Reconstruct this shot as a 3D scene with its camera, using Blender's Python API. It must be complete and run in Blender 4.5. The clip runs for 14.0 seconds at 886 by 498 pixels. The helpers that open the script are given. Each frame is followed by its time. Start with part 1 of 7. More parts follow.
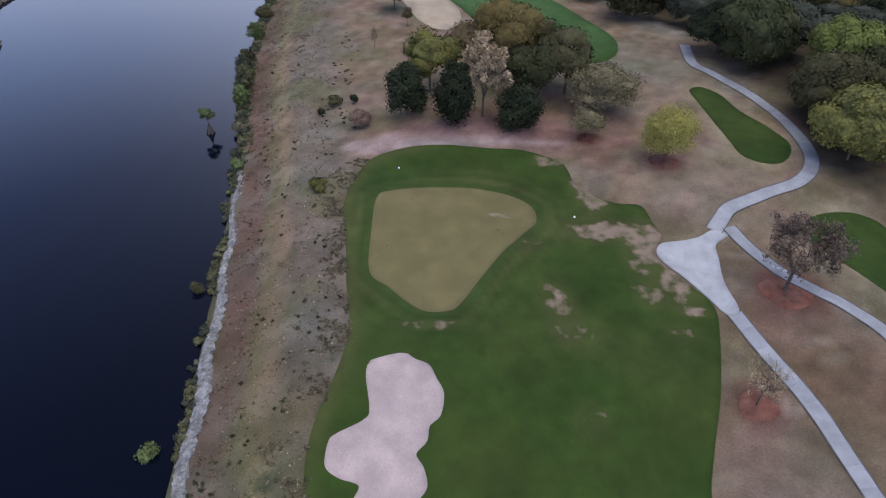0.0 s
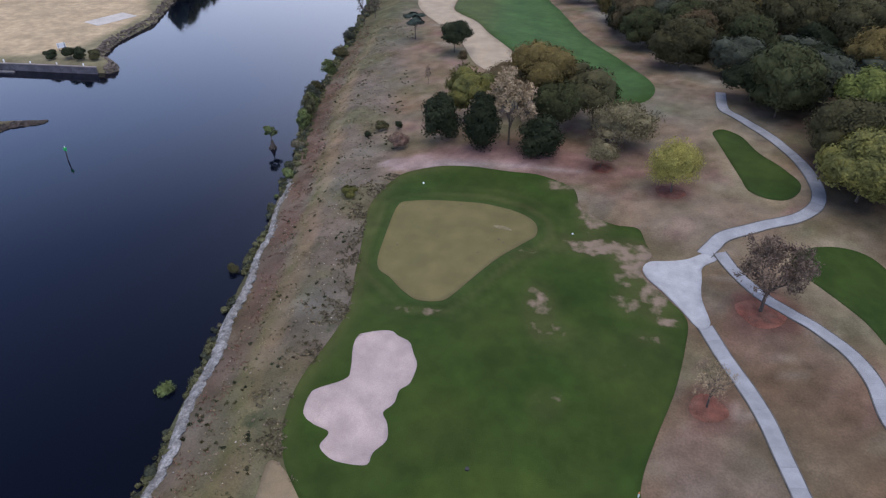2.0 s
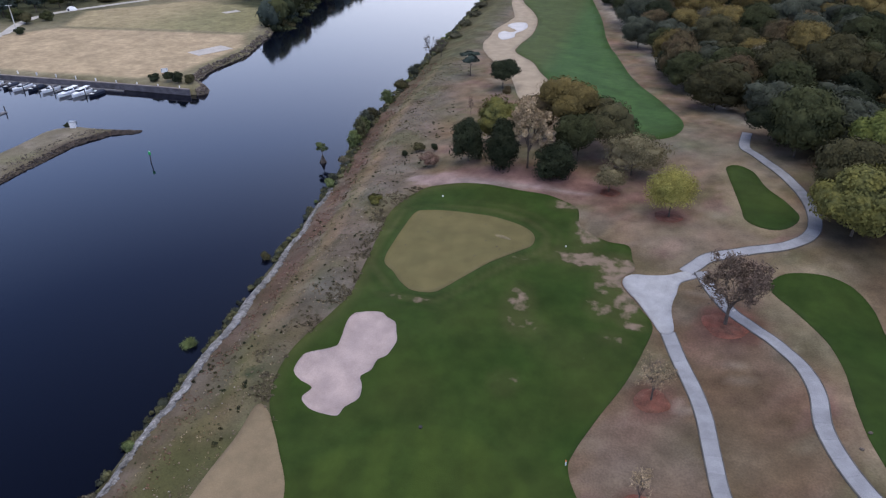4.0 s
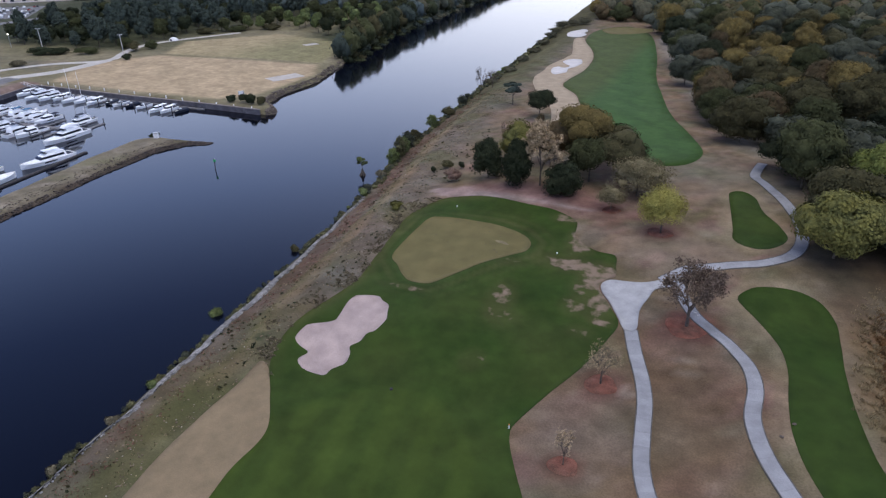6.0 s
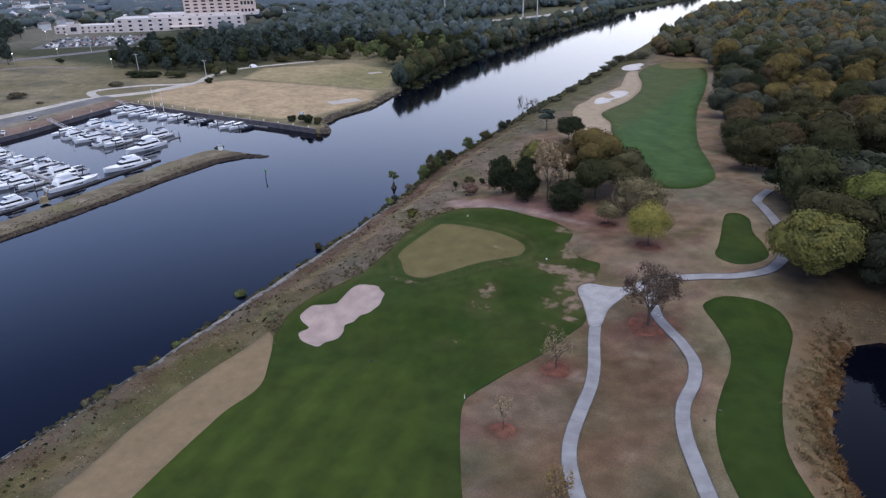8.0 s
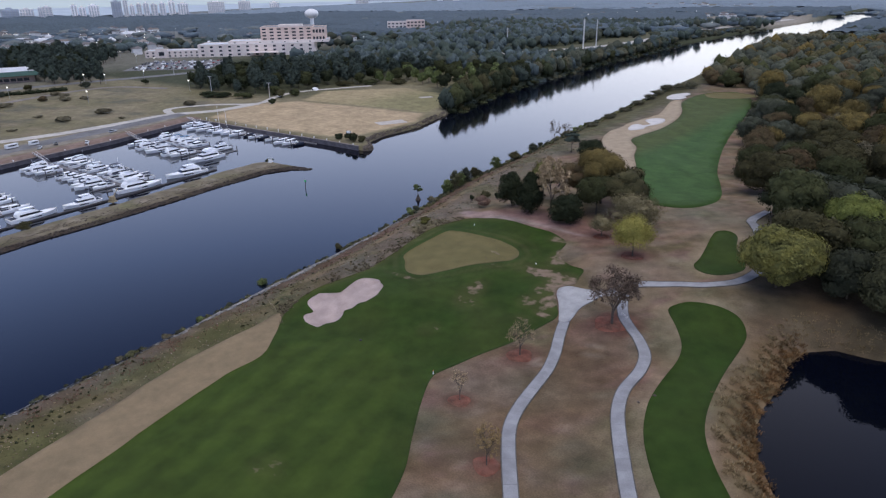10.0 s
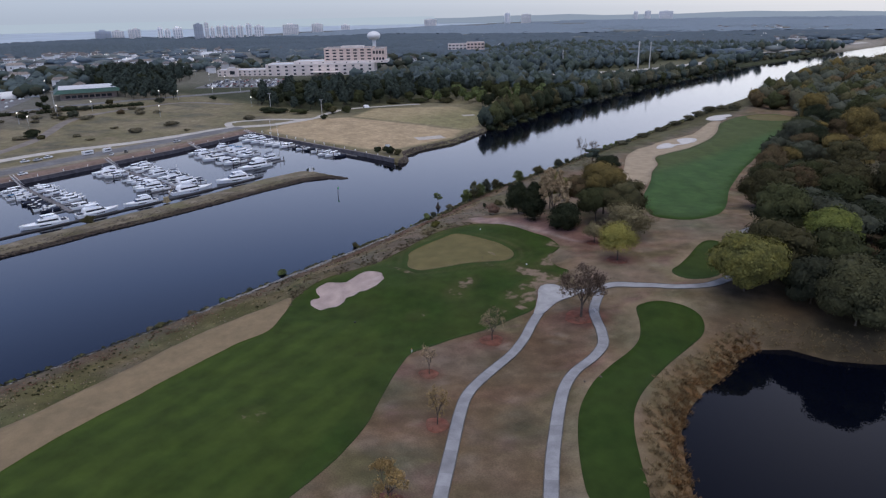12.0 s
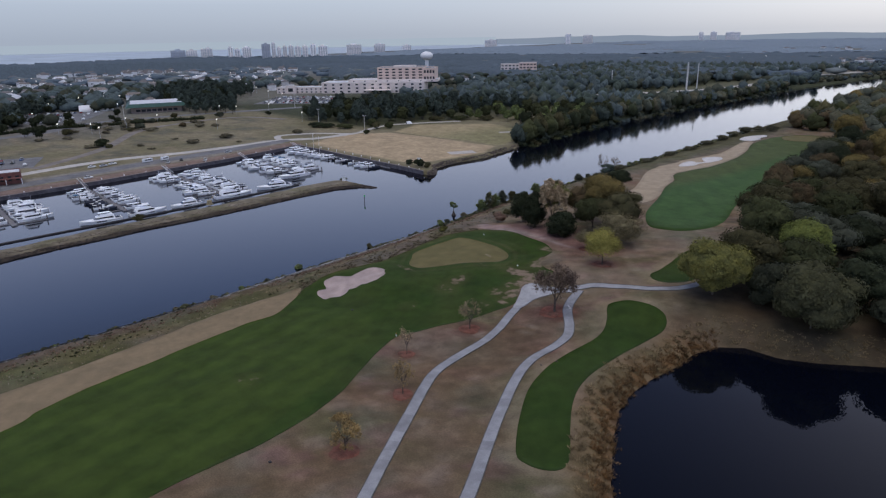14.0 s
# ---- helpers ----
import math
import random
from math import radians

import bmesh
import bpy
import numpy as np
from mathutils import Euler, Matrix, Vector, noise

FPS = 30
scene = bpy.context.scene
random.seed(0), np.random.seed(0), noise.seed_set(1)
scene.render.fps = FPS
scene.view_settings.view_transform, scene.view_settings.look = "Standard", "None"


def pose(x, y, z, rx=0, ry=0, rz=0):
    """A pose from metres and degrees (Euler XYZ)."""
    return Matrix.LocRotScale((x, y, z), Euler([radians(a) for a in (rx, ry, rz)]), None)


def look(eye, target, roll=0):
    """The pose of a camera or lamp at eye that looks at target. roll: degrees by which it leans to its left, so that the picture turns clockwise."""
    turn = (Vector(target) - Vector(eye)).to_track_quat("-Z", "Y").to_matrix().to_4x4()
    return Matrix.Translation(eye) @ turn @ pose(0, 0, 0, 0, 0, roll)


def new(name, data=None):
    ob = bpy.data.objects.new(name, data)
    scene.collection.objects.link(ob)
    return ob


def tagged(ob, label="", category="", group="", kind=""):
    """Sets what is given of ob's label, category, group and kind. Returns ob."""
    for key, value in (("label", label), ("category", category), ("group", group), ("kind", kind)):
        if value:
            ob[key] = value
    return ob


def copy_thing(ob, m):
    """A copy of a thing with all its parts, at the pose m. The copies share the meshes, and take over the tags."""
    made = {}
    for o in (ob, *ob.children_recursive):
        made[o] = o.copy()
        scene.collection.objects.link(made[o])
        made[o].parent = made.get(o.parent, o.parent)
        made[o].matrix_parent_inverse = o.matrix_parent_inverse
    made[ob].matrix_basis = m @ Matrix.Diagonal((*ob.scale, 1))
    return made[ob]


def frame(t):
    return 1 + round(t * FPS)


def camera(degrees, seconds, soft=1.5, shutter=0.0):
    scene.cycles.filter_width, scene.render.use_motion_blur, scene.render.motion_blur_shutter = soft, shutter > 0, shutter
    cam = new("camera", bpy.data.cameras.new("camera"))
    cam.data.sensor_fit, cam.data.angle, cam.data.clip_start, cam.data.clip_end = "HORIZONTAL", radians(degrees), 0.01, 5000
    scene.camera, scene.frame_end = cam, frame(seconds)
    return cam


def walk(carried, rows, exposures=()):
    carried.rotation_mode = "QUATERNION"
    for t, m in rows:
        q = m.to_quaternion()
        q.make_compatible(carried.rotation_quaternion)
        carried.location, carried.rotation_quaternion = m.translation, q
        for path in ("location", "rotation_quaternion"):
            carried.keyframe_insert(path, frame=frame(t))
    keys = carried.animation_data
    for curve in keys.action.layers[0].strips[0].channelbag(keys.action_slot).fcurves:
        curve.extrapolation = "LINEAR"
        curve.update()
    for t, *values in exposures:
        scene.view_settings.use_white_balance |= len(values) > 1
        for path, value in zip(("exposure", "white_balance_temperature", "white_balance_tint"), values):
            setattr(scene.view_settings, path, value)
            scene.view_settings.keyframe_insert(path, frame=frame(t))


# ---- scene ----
from mathutils import geometry

cam = camera(67.6, 14.0, soft=1.25)
PATH = [
    (0, (-6.609, 2.257, 66.521), (-6.563, 3.823, 65.277), 0.8),
    (0.5, (-3.006, -1.439, 66.549), (-3.03, 0.153, 65.339), 0.4),
    (1, (0.733, -5.065, 66.571), (0.641, -3.45, 65.395), 0.0),
    (1.5, (4.658, -8.544, 66.649), (4.498, -6.911, 65.505), -0.2),
    (2, (8.816, -11.903, 66.766), (8.589, -10.258, 65.652), -0.3),
    (2.5, (13.218, -15.224, 66.905), (12.923, -13.57, 65.82), -0.4),
    (3, (17.924, -18.322, 66.993), (17.56, -16.663, 65.937), -0.5),
    (5.3, (41.334, -31.359, 67.436), (40.679, -29.716, 66.503), -0.9),
    (5.5, (43.453, -32.389, 67.454), (42.774, -30.75, 66.53), -0.9),
    (6, (48.992, -34.81, 67.545), (48.257, -33.183, 66.645), -1.0),
    (6.5, (54.713, -37.079, 67.66), (53.921, -35.465, 66.784), -1.0),
    (7, (60.512, -39.095, 67.765), (59.665, -37.496, 66.912), -1.1),
    (7.5, (66.457, -40.881, 67.842), (65.557, -39.301, 67.01), -1.1),
    (8, (72.508, -42.505, 67.89), (71.556, -40.945, 67.079), -1.1),
    (10.3, (100.59, -48.569, 68.484), (99.43, -47.11, 67.758), -1.0),
    (10.5, (103.075, -48.95, 68.507), (101.899, -47.502, 67.786), -1.0),
    (11, (109.428, -49.602, 68.601), (108.21, -48.18, 67.896), -1.0),
    (11.5, (115.847, -50.051, 68.677), (114.59, -48.656, 67.987), -1.1),
    (12, (122.25, -50.447, 68.73), (120.956, -49.079, 68.056), -1.1),
    (12.5, (128.607, -50.733, 68.783), (127.277, -49.392, 68.124), -1.0),
    (13, (134.939, -50.782, 68.822), (133.575, -49.468, 68.177), -1.1),
    (13.5, (141.311, -50.627, 68.846), (139.914, -49.343, 68.214), -1.0),
    (14, (147.688, -50.395, 68.882), (146.26, -49.138, 68.264), -1.0),
]
walk(cam, [(t, look(eye, target, roll)) for t, eye, target, roll in PATH], [(0, 0.68, 6150, 10), (3, 0.60, 6200, 10), (6, 0.46, 6250, 10), (8, 0.39, 6300, 10), (11, 0.20, 6350, 10), (14, -0.11, 6350, 10)])

# ---- sky, sun ----
world = bpy.data.worlds.new("dusk_sky")
scene.world = world
world.use_nodes = True
wn, wl = world.node_tree.nodes, world.node_tree.links
wn.clear()
sky = wn.new("ShaderNodeTexSky")
sky.sky_type = "NISHITA"
sky.sun_disc = False
sky.sun_elevation, sky.sun_rotation = radians(27), radians(-8)
sky.air_density, sky.dust_density, sky.ozone_density = 1.0, 2.0, 3.0
grey = wn.new("ShaderNodeHueSaturation")
grey.inputs["Saturation"].default_value = 0.6
grey.inputs["Value"].default_value = 0.022
coord = wn.new("ShaderNodeTexCoord")
axes = wn.new("ShaderNodeSeparateXYZ")
haze = wn.new("ShaderNodeValToRGB")
stops = haze.color_ramp.elements
stops[0].position, stops[0].color = 0.0, (0.375, 0.43, 0.525, 1)
stops[1].position, stops[1].color = 1.0, (0.012, 0.022, 0.07, 1)
for where, tint in ((0.045, (0.44, 0.505, 0.615, 1)), (0.09, (0.92, 0.96, 1.12, 1)), (0.17, (0.84, 0.92, 1.20, 1)), (0.25, (0.63, 0.76, 1.15, 1)), (0.34, (0.365, 0.525, 1.0, 1)), (0.48, (0.090, 0.162, 0.445, 1)), (0.70, (0.014, 0.028, 0.098, 1))):
    stops.new(where).color = tint
cloud = wn.new("ShaderNodeMix")
cloud.data_type, cloud.blend_type = "RGBA", "ADD"
cloud.inputs[0].default_value = 1.0
back = wn.new("ShaderNodeBackground")
back.inputs["Strength"].default_value = 1.0
wout = wn.new("ShaderNodeOutputWorld")
wl.new(sky.outputs[0], grey.inputs["Color"])
wl.new(grey.outputs[0], cloud.inputs[6])
wl.new(coord.outputs["Generated"], axes.inputs[0])
wl.new(axes.outputs[2], haze.inputs[0])
wl.new(haze.outputs[0], cloud.inputs[7])
wl.new(cloud.outputs[2], back.inputs["Color"])
wl.new(back.outputs[0], wout.inputs["Surface"])
sun = new("sun", bpy.data.lights.new("sun", "SUN"))
sun.data.energy, sun.data.angle, sun.data.color = 1.72, radians(70), (0.96, 0.935, 0.935)
sun.matrix_world = look((16, -12, 100), (0, 0, 0))

# ---- shared helpers ----


def mesh_of(name, verts, faces, smooth=False):
    me = bpy.data.meshes.new(name)
    me.from_pydata(verts, [], faces)
    if smooth:
        me.polygons.foreach_set("use_smooth", [True] * len(me.polygons))
    me.update()
    return me


def part(name, geo, material, parent=None, label=""):
    """Link a bmesh or a mesh as one object, under its thing where one is given."""
    if isinstance(geo, bmesh.types.BMesh):
        me = bpy.data.meshes.new(name)
        geo.to_mesh(me)
        geo.free()
    else:
        me = geo
    if material and not me.materials:
        me.materials.append(material)
    ob = new(name, me)
    if parent:
        ob.parent = parent
    return tagged(ob, label)


def thing(name, label, category, m, group="", kind=""):
    ob = new(name)
    ob.empty_display_size = 0.5
    ob.matrix_basis = m
    return tagged(ob, label, category, group, kind)


def box(bm, x0, y0, z0, x1, y1, z1, bevel=0.0):
    r = bmesh.ops.create_cube(bm, size=1.0)
    bmesh.ops.scale(bm, vec=(x1 - x0, y1 - y0, z1 - z0), verts=r["verts"])
    bmesh.ops.translate(bm, vec=((x0 + x1) / 2, (y0 + y1) / 2, (z0 + z1) / 2), verts=r["verts"])
    if bevel:
        edges = list({e for v in r["verts"] for e in v.link_edges})
        bmesh.ops.bevel(bm, geom=edges, offset=bevel, segments=1, affect="EDGES")


def boxed(*dims, bevel=0.0):
    bm = bmesh.new()
    box(bm, *dims, bevel=bevel)
    return bm


def tube(bm, p0, p1, r0, r1, n=6):
    p0, p1 = Vector(p0), Vector(p1)
    d = p1 - p0
    m = Matrix.Translation((p0 + p1) / 2) @ d.to_track_quat("Z", "Y").to_matrix().to_4x4()
    bmesh.ops.create_cone(bm, cap_ends=True, segments=n, radius1=r0, radius2=r1, depth=d.length, matrix=m)


def spline(pts, step, closed=True):
    """A smooth line through the points, cut at about every step metres."""
    p = [Vector(q) for q in pts]
    n, out = len(p), []
    for i in range(n if closed else n - 1):
        a, b, c, d = (p[(i + k) % n] if closed else p[max(0, min(n - 1, i + k))] for k in (-1, 0, 1, 2))
        k = max(1, round((c - b).length / step))
        for j in range(k):
            t = j / k
            out.append(0.5 * (2 * b + (c - a) * t + (2 * a - 5 * b + 4 * c - d) * t * t + (3 * b - a - 3 * c + d) * t ** 3))
    if not closed:
        out.append(p[-1])
    return out


def poly_dist(x, y, poly):
    """Signed distance to a closed outline, positive inside (arrays)."""
    x, y = np.asarray(x, float), np.asarray(y, float)
    best, inside = np.full(x.shape, 1e18), np.zeros(x.shape, bool)
    for i in range(len(poly)):
        ax, ay = poly[i][0], poly[i][1]
        bx, by = poly[(i + 1) % len(poly)][0], poly[(i + 1) % len(poly)][1]
        dx, dy = bx - ax, by - ay
        t = np.clip(((x - ax) * dx + (y - ay) * dy) / (dx * dx + dy * dy + 1e-12), 0, 1)
        best = np.minimum(best, (x - ax - t * dx) ** 2 + (y - ay - t * dy) ** 2)
        cross = (ay > y) != (by > y)
        inside ^= cross & (x < dx * (y - ay) / (dy if abs(dy) > 1e-12 else 1e-12) + ax)
    return np.where(inside, 1, -1) * np.sqrt(best)


def ease(v, a, b):
    t = np.clip((np.asarray(v, float) - a) / (b - a), 0, 1)
    return t * t * (3 - 2 * t)


def wobble(x, y, size, seed=0.0):
    """Cheap smooth noise from a few waves, about -1 to 1."""
    x, y = np.asarray(x, float) / size, np.asarray(y, float) / size
    return (np.sin(1.7 * x + 2.3 * y + seed) + np.sin(2.9 * x - 1.3 * y + 1.7 * seed + 1) + np.sin(-1.1 * x + 3.7 * y + 2.3 * seed + 2)
            + np.sin(4.3 * x + 3.1 * y + 0.7 * seed + 4) * 0.7 + np.sin(6.1 * x - 5.3 * y + 3.1 * seed) * 0.5) / 3.2


# ---- materials ----
def material(name, colour, rough=0.85, metal=0.0, noise_size=0.0, vary=0.25, fine=0.0, bump=0.0, attribute="", random_tint=0.0, island=0.0, second=None, spec=0.3, coat=0.0, wear=None, mid=0.0):
    """A surface with coarse stains (noise_size metres), fine grain (fine metres), relief and differences from piece to piece."""
    mt = bpy.data.materials.new(name)
    mt.use_nodes = True
    n, l = mt.node_tree.nodes, mt.node_tree.links
    b = n["Principled BSDF"]
    b.inputs["Roughness"].default_value, b.inputs["Metallic"].default_value = rough, metal
    b.inputs["Specular IOR Level"].default_value = spec
    b.inputs["Coat Weight"].default_value = coat
    pos = n.new("ShaderNodeNewGeometry")
    if attribute:
        at = n.new("ShaderNodeAttribute")
        at.attribute_name = attribute
        col = at.outputs["Color"]
    else:
        rgb = n.new("ShaderNodeRGB")
        rgb.outputs[0].default_value = (*colour, 1)
        col = rgb.outputs[0]

    def mixed(factor, other, kind="MIX"):
        nonlocal col
        m = n.new("ShaderNodeMix")
        m.data_type, m.blend_type = "RGBA", kind
        if isinstance(factor, float):
            m.inputs[0].default_value = factor
        else:
            l.new(factor, m.inputs[0])
        l.new(col, m.inputs[6])
        if isinstance(other, tuple):
            m.inputs[7].default_value = (*other, 1)
        else:
            l.new(other, m.inputs[7])
        col = m.outputs[2]

    def noisy(size, detail, lo, hi):
        t = n.new("ShaderNodeTexNoise")
        t.inputs["Scale"].default_value, t.inputs["Detail"].default_value = 1 / size, detail
        l.new(pos.outputs["Position"], t.inputs["Vector"])
        r = n.new("ShaderNodeMapRange")
        r.inputs[1].default_value, r.inputs[2].default_value, r.inputs[3].default_value, r.inputs[4].default_value = 0.32, 0.68, lo, hi
        l.new(t.outputs[0], r.inputs[0])
        return t, r.outputs[0]

    def scaled(value_socket):
        hs = n.new("ShaderNodeVectorMath")
        hs.operation = "SCALE"
        nonlocal col
        l.new(col, hs.inputs[0])
        l.new(value_socket, hs.inputs["Scale"])
        col = hs.outputs[0]

    if second and noise_size:
        _, f = noisy(noise_size * 1.7, 5, 0.0, 1.0)
        mixed(f, second)
    if noise_size:
        _, f = noisy(noise_size, 4, 1 - vary, 1 + vary)
        scaled(f)
    if mid:
        _, f = noisy(mid, 5, 1 - vary, 1 + vary)
        scaled(f)
    if wear:
        # the attribute's alpha says how far the cover is broken through
        t, _ = noisy(1.9, 5, 0, 1)
        s1 = n.new("ShaderNodeMath")
        s1.operation, s1.inputs[1].default_value = "MULTIPLY_ADD", 2.4
        s1.inputs[2].default_value = -1.85
        l.new(t.outputs[0], s1.inputs[0])
        s2 = n.new("ShaderNodeMath")
        s2.operation = "ADD"
        l.new(s1.outputs[0], s2.inputs[0])
        l.new(at.outputs["Alpha"], s2.inputs[1])
        s3 = n.new("ShaderNodeMath")
        s3.operation, s3.use_clamp, s3.inputs[1].default_value = "MULTIPLY", True, 1.5
        l.new(s2.outputs[0], s3.inputs[0])
        mixed(s3.outputs[0], wear)
    if fine:
        t, f = noisy(fine, 3, 1 - vary * 0.9, 1 + vary * 0.9)
        scaled(f)
        if bump:
            bp = n.new("ShaderNodeBump")
            bp.inputs["Strength"].default_value, bp.inputs["Distance"].default_value = bump, fine
            l.new(t.outputs[0], bp.inputs["Height"])
            l.new(bp.outputs[0], b.inputs["Normal"])
    if random_tint:
        ob = n.new("ShaderNodeObjectInfo")
        r = n.new("ShaderNodeMapRange")
        r.inputs[3].default_value, r.inputs[4].default_value = 1 - random_tint, 1 + random_tint
        l.new(ob.outputs["Random"], r.inputs[0])
        scaled(r.outputs[0])
    if island:
        r = n.new("ShaderNodeMapRange")
        r.inputs[3].default_value, r.inputs[4].default_value = 1 - island, 1 + island
        l.new(pos.outputs["Random Per Island"], r.inputs[0])
        scaled(r.outputs[0])
    l.new(col, b.inputs["Base Color"])
    return mt


def water_material(name, colour, ripple_size, strength, rough, spec=0.5):
    mt = material(name, colour, rough=rough, spec=spec)
    n, l = mt.node_tree.nodes, mt.node_tree.links
    b = n["Principled BSDF"]
    b.inputs["IOR"].default_value = 1.33
    t = n.new("ShaderNodeTexNoise")
    t.inputs["Scale"].default_value, t.inputs["Detail"].default_value = 1 / ripple_size, 3
    g = n.new("ShaderNodeNewGeometry")
    l.new(g.outputs["Position"], t.inputs["Vector"])
    bp = n.new("ShaderNodeBump")
    bp.inputs["Strength"].default_value, bp.inputs["Distance"].default_value = strength, 0.3
    l.new(t.outputs[0], bp.inputs["Height"])
    l.new(bp.outputs[0], b.inputs["Normal"])
    return mt


GROUND = material("dormant_grass_and_soil", (0, 0, 0), rough=0.95, noise_size=7, vary=0.15, fine=0.3, bump=0.5, attribute="soil", spec=0.1, mid=2.6, wear=(0.055, 0.062, 0.030))
TURF = material("mown_turf", (0, 0, 0), rough=0.9, noise_size=4, vary=0.09, fine=0.12, bump=0.35, attribute="soil", spec=0.12, mid=2.2, wear=(0.24, 0.175, 0.125))
GREEN = material("putting_green_turf", (0.167, 0.138, 0.059), rough=0.9, noise_size=4, vary=0.1, second=(0.143, 0.123, 0.052), fine=0.06, bump=0.1, spec=0.12)
WORN = material("worn_green_turf", (0.230, 0.189, 0.106), rough=0.95, noise_size=1.2, vary=0.25, fine=0.1, bump=0.2, spec=0.1)
SAND = material("bunker_sand", (0.490, 0.382, 0.345), rough=0.95, noise_size=3.0, vary=0.12, fine=0.15, bump=0.5, second=(0.405, 0.317, 0.290), spec=0.1)
SAND_WHITE = material("white_bunker_sand", (0.64, 0.60, 0.57), rough=0.95, noise_size=3, vary=0.08, fine=0.2, bump=0.3, spec=0.1)
WASTE = material("waste_sand", (0.267, 0.199, 0.120), rough=0.95, noise_size=4, vary=0.07, second=(0.225, 0.170, 0.103), mid=1.4, fine=0.2, bump=0.4, spec=0.1)
WASTE_PALE = material("pale_waste_sand", (0.40, 0.315, 0.22), rough=0.95, noise_size=4, vary=0.12, fine=0.2, bump=0.4, spec=0.1)
CONCRETE = material("path_concrete", (0.294, 0.290, 0.299), rough=0.85, noise_size=2.5, vary=0.16, fine=0.1, bump=0.15, random_tint=0.1)
PALE_CONCRETE = material("worn_pale_concrete", (0.396, 0.386, 0.386), rough=0.85, noise_size=2.5, vary=0.16, fine=0.1, bump=0.15)
KERB = material("path_edge", (0.12, 0.11, 0.10), rough=0.9, noise_size=1.5, vary=0.3)
MULCH = material("pine_straw_mulch", (0.215, 0.082, 0.056), rough=0.95, noise_size=1.6, vary=0.3, fine=0.12, bump=0.6, second=(0.175, 0.092, 0.064), spec=0.1)
CANAL = water_material("canal_water", (0.002, 0.003, 0.008), 1.6, 0.035, 0.07)
POND = water_material("pond_water", (0.002, 0.003, 0.007), 2.5, 0.012, 0.02, 0.26)
RIPRAP = material("pale_riprap_stone", (0.52, 0.50, 0.49), rough=0.9, noise_size=0.7, vary=0.3, fine=0.12, bump=0.5, island=0.35)
DARKROCK = material("dark_riprap_stone", (0.125, 0.100, 0.080), rough=0.9, noise_size=0.8, vary=0.3, fine=0.15, bump=0.5, island=0.4)
WETROCK = material("wet_dark_stone", (0.062, 0.048, 0.040), rough=0.8, noise_size=1.5, vary=0.35, fine=0.15, bump=0.5, island=0.3)
REVET = material("weathered_revetment", (0.276, 0.262, 0.253), rough=0.95, noise_size=1.5, vary=0.35, fine=0.25, bump=0.6, second=(0.184, 0.170, 0.152), mid=0.6)
BARK = material("bark", (0.10, 0.08, 0.065), rough=0.95, noise_size=0.5, vary=0.3, fine=0.08, bump=0.6)
ASPHALT = material("asphalt", (0.18, 0.175, 0.175), rough=0.9, noise_size=6, vary=0.2, fine=0.3)
PALEROAD = material("pale_sandy_road", (0.52, 0.48, 0.43), rough=0.95, noise_size=5, vary=0.15, fine=0.3)
# ---- the lie of the land ----
WATER = -5.0
POND_Z = -3.6
HILLS = [(4, 93, .6), (-12, 110, .6), (25, 41, -3.8), (-9, 41, -4), (-7, 62, 0), (31, 85, .2), (47, 76, -.2), (37, 108, 2.2), (50, 24, -3.0), (36.5, 56.5, -3.1), (35, 37, -3.4),
         (65, 105, 2.8), (80, 58, -.3), (82, 83, -1.2), (-1, 124, 3), (-30, 133, -.6), (-21, 64, -.9), (60, 140, 3.5), (29, 66, -1.3), (40, -10, -3), (-10, 10, -4),
         (-20, -60, -4), (0, 190, 1), (40, 250, -1), (120, 180, 1), (20, 300, -2.5), (0, 420, -3.5), (100, 0, -1), (60, -60, -2)]
NEAR_BANK = [(-27, -400), (-30.5, -60), (-32, -30), (-33.4, 0), (-35.2, 22), (-38.2, 50), (-41, 80), (-43.5, 100), (-48, 130), (-54, 160), (-57, 200), (-61, 250), (-64, 300), (-71, 400),
             (-80, 500), (-100, 800), (-85, 1100), (-60, 1500), (-30, 2200)]
WEST_LAND = [(-205, -400), (-230, -30), (-234, 5), (-238, 42), (-244, 75), (-250, 118), (-266, 180), (-200, 180), (-154, 181), (-127, 181), (-124, 185), (-130, 191), (-138, 197),
             (-142, 214), (-141, 240), (-149, 270), (-160, 314), (-172, 370), (-180, 447), (-189, 554), (-200, 838), (-180, 1200), (-150, 1600), (-130, 2200), (-100, 5200),
             (-2900, 5200), (-2500, 2000), (-2150, 300), (-1900, -1500), (-1700, -5200), (-190, -5200)]
JETTY = [(-105, -160), (-120, -22), (-123.4, -4), (-125, 15), (-126.8, 33), (-127.2, 52), (-129, 77), (-132.4, 107), (-133.2, 127), (-129, 137), (-121.5, 141), (-121.5, 144), (-134, 141), (-146, 141), (-152, 134),
         (-151, 116), (-148, 97), (-145, 75), (-143, 57), (-142, 33), (-140, 10), (-137, -10), (-122, -160)]
POND_EDGE = [(112, 14), (96, 31.5), (88.5, 43), (83.6, 52), (81.4, 60), (81, 68), (82, 78), (81.3, 85), (83, 93), (88, 97.5), (96, 98), (103, 102), (114, 111), (135, 115), (150, 90), (155, 50), (135, 15)]
bank_y = np.array([p[1] for p in NEAR_BANK], float)
bank_x = np.array([p[0] for p in NEAR_BANK], float)


def rolling(x, y):
    x, y = np.asarray(x, float), np.asarray(y, float)
    s, w = np.zeros(x.shape), np.zeros(x.shape)
    for a, b, h in HILLS:
        k = (1 + ((x - a) ** 2 + (y - b) ** 2) / 150.0) ** -2.2
        s += k * h
        w += k
    return s / w


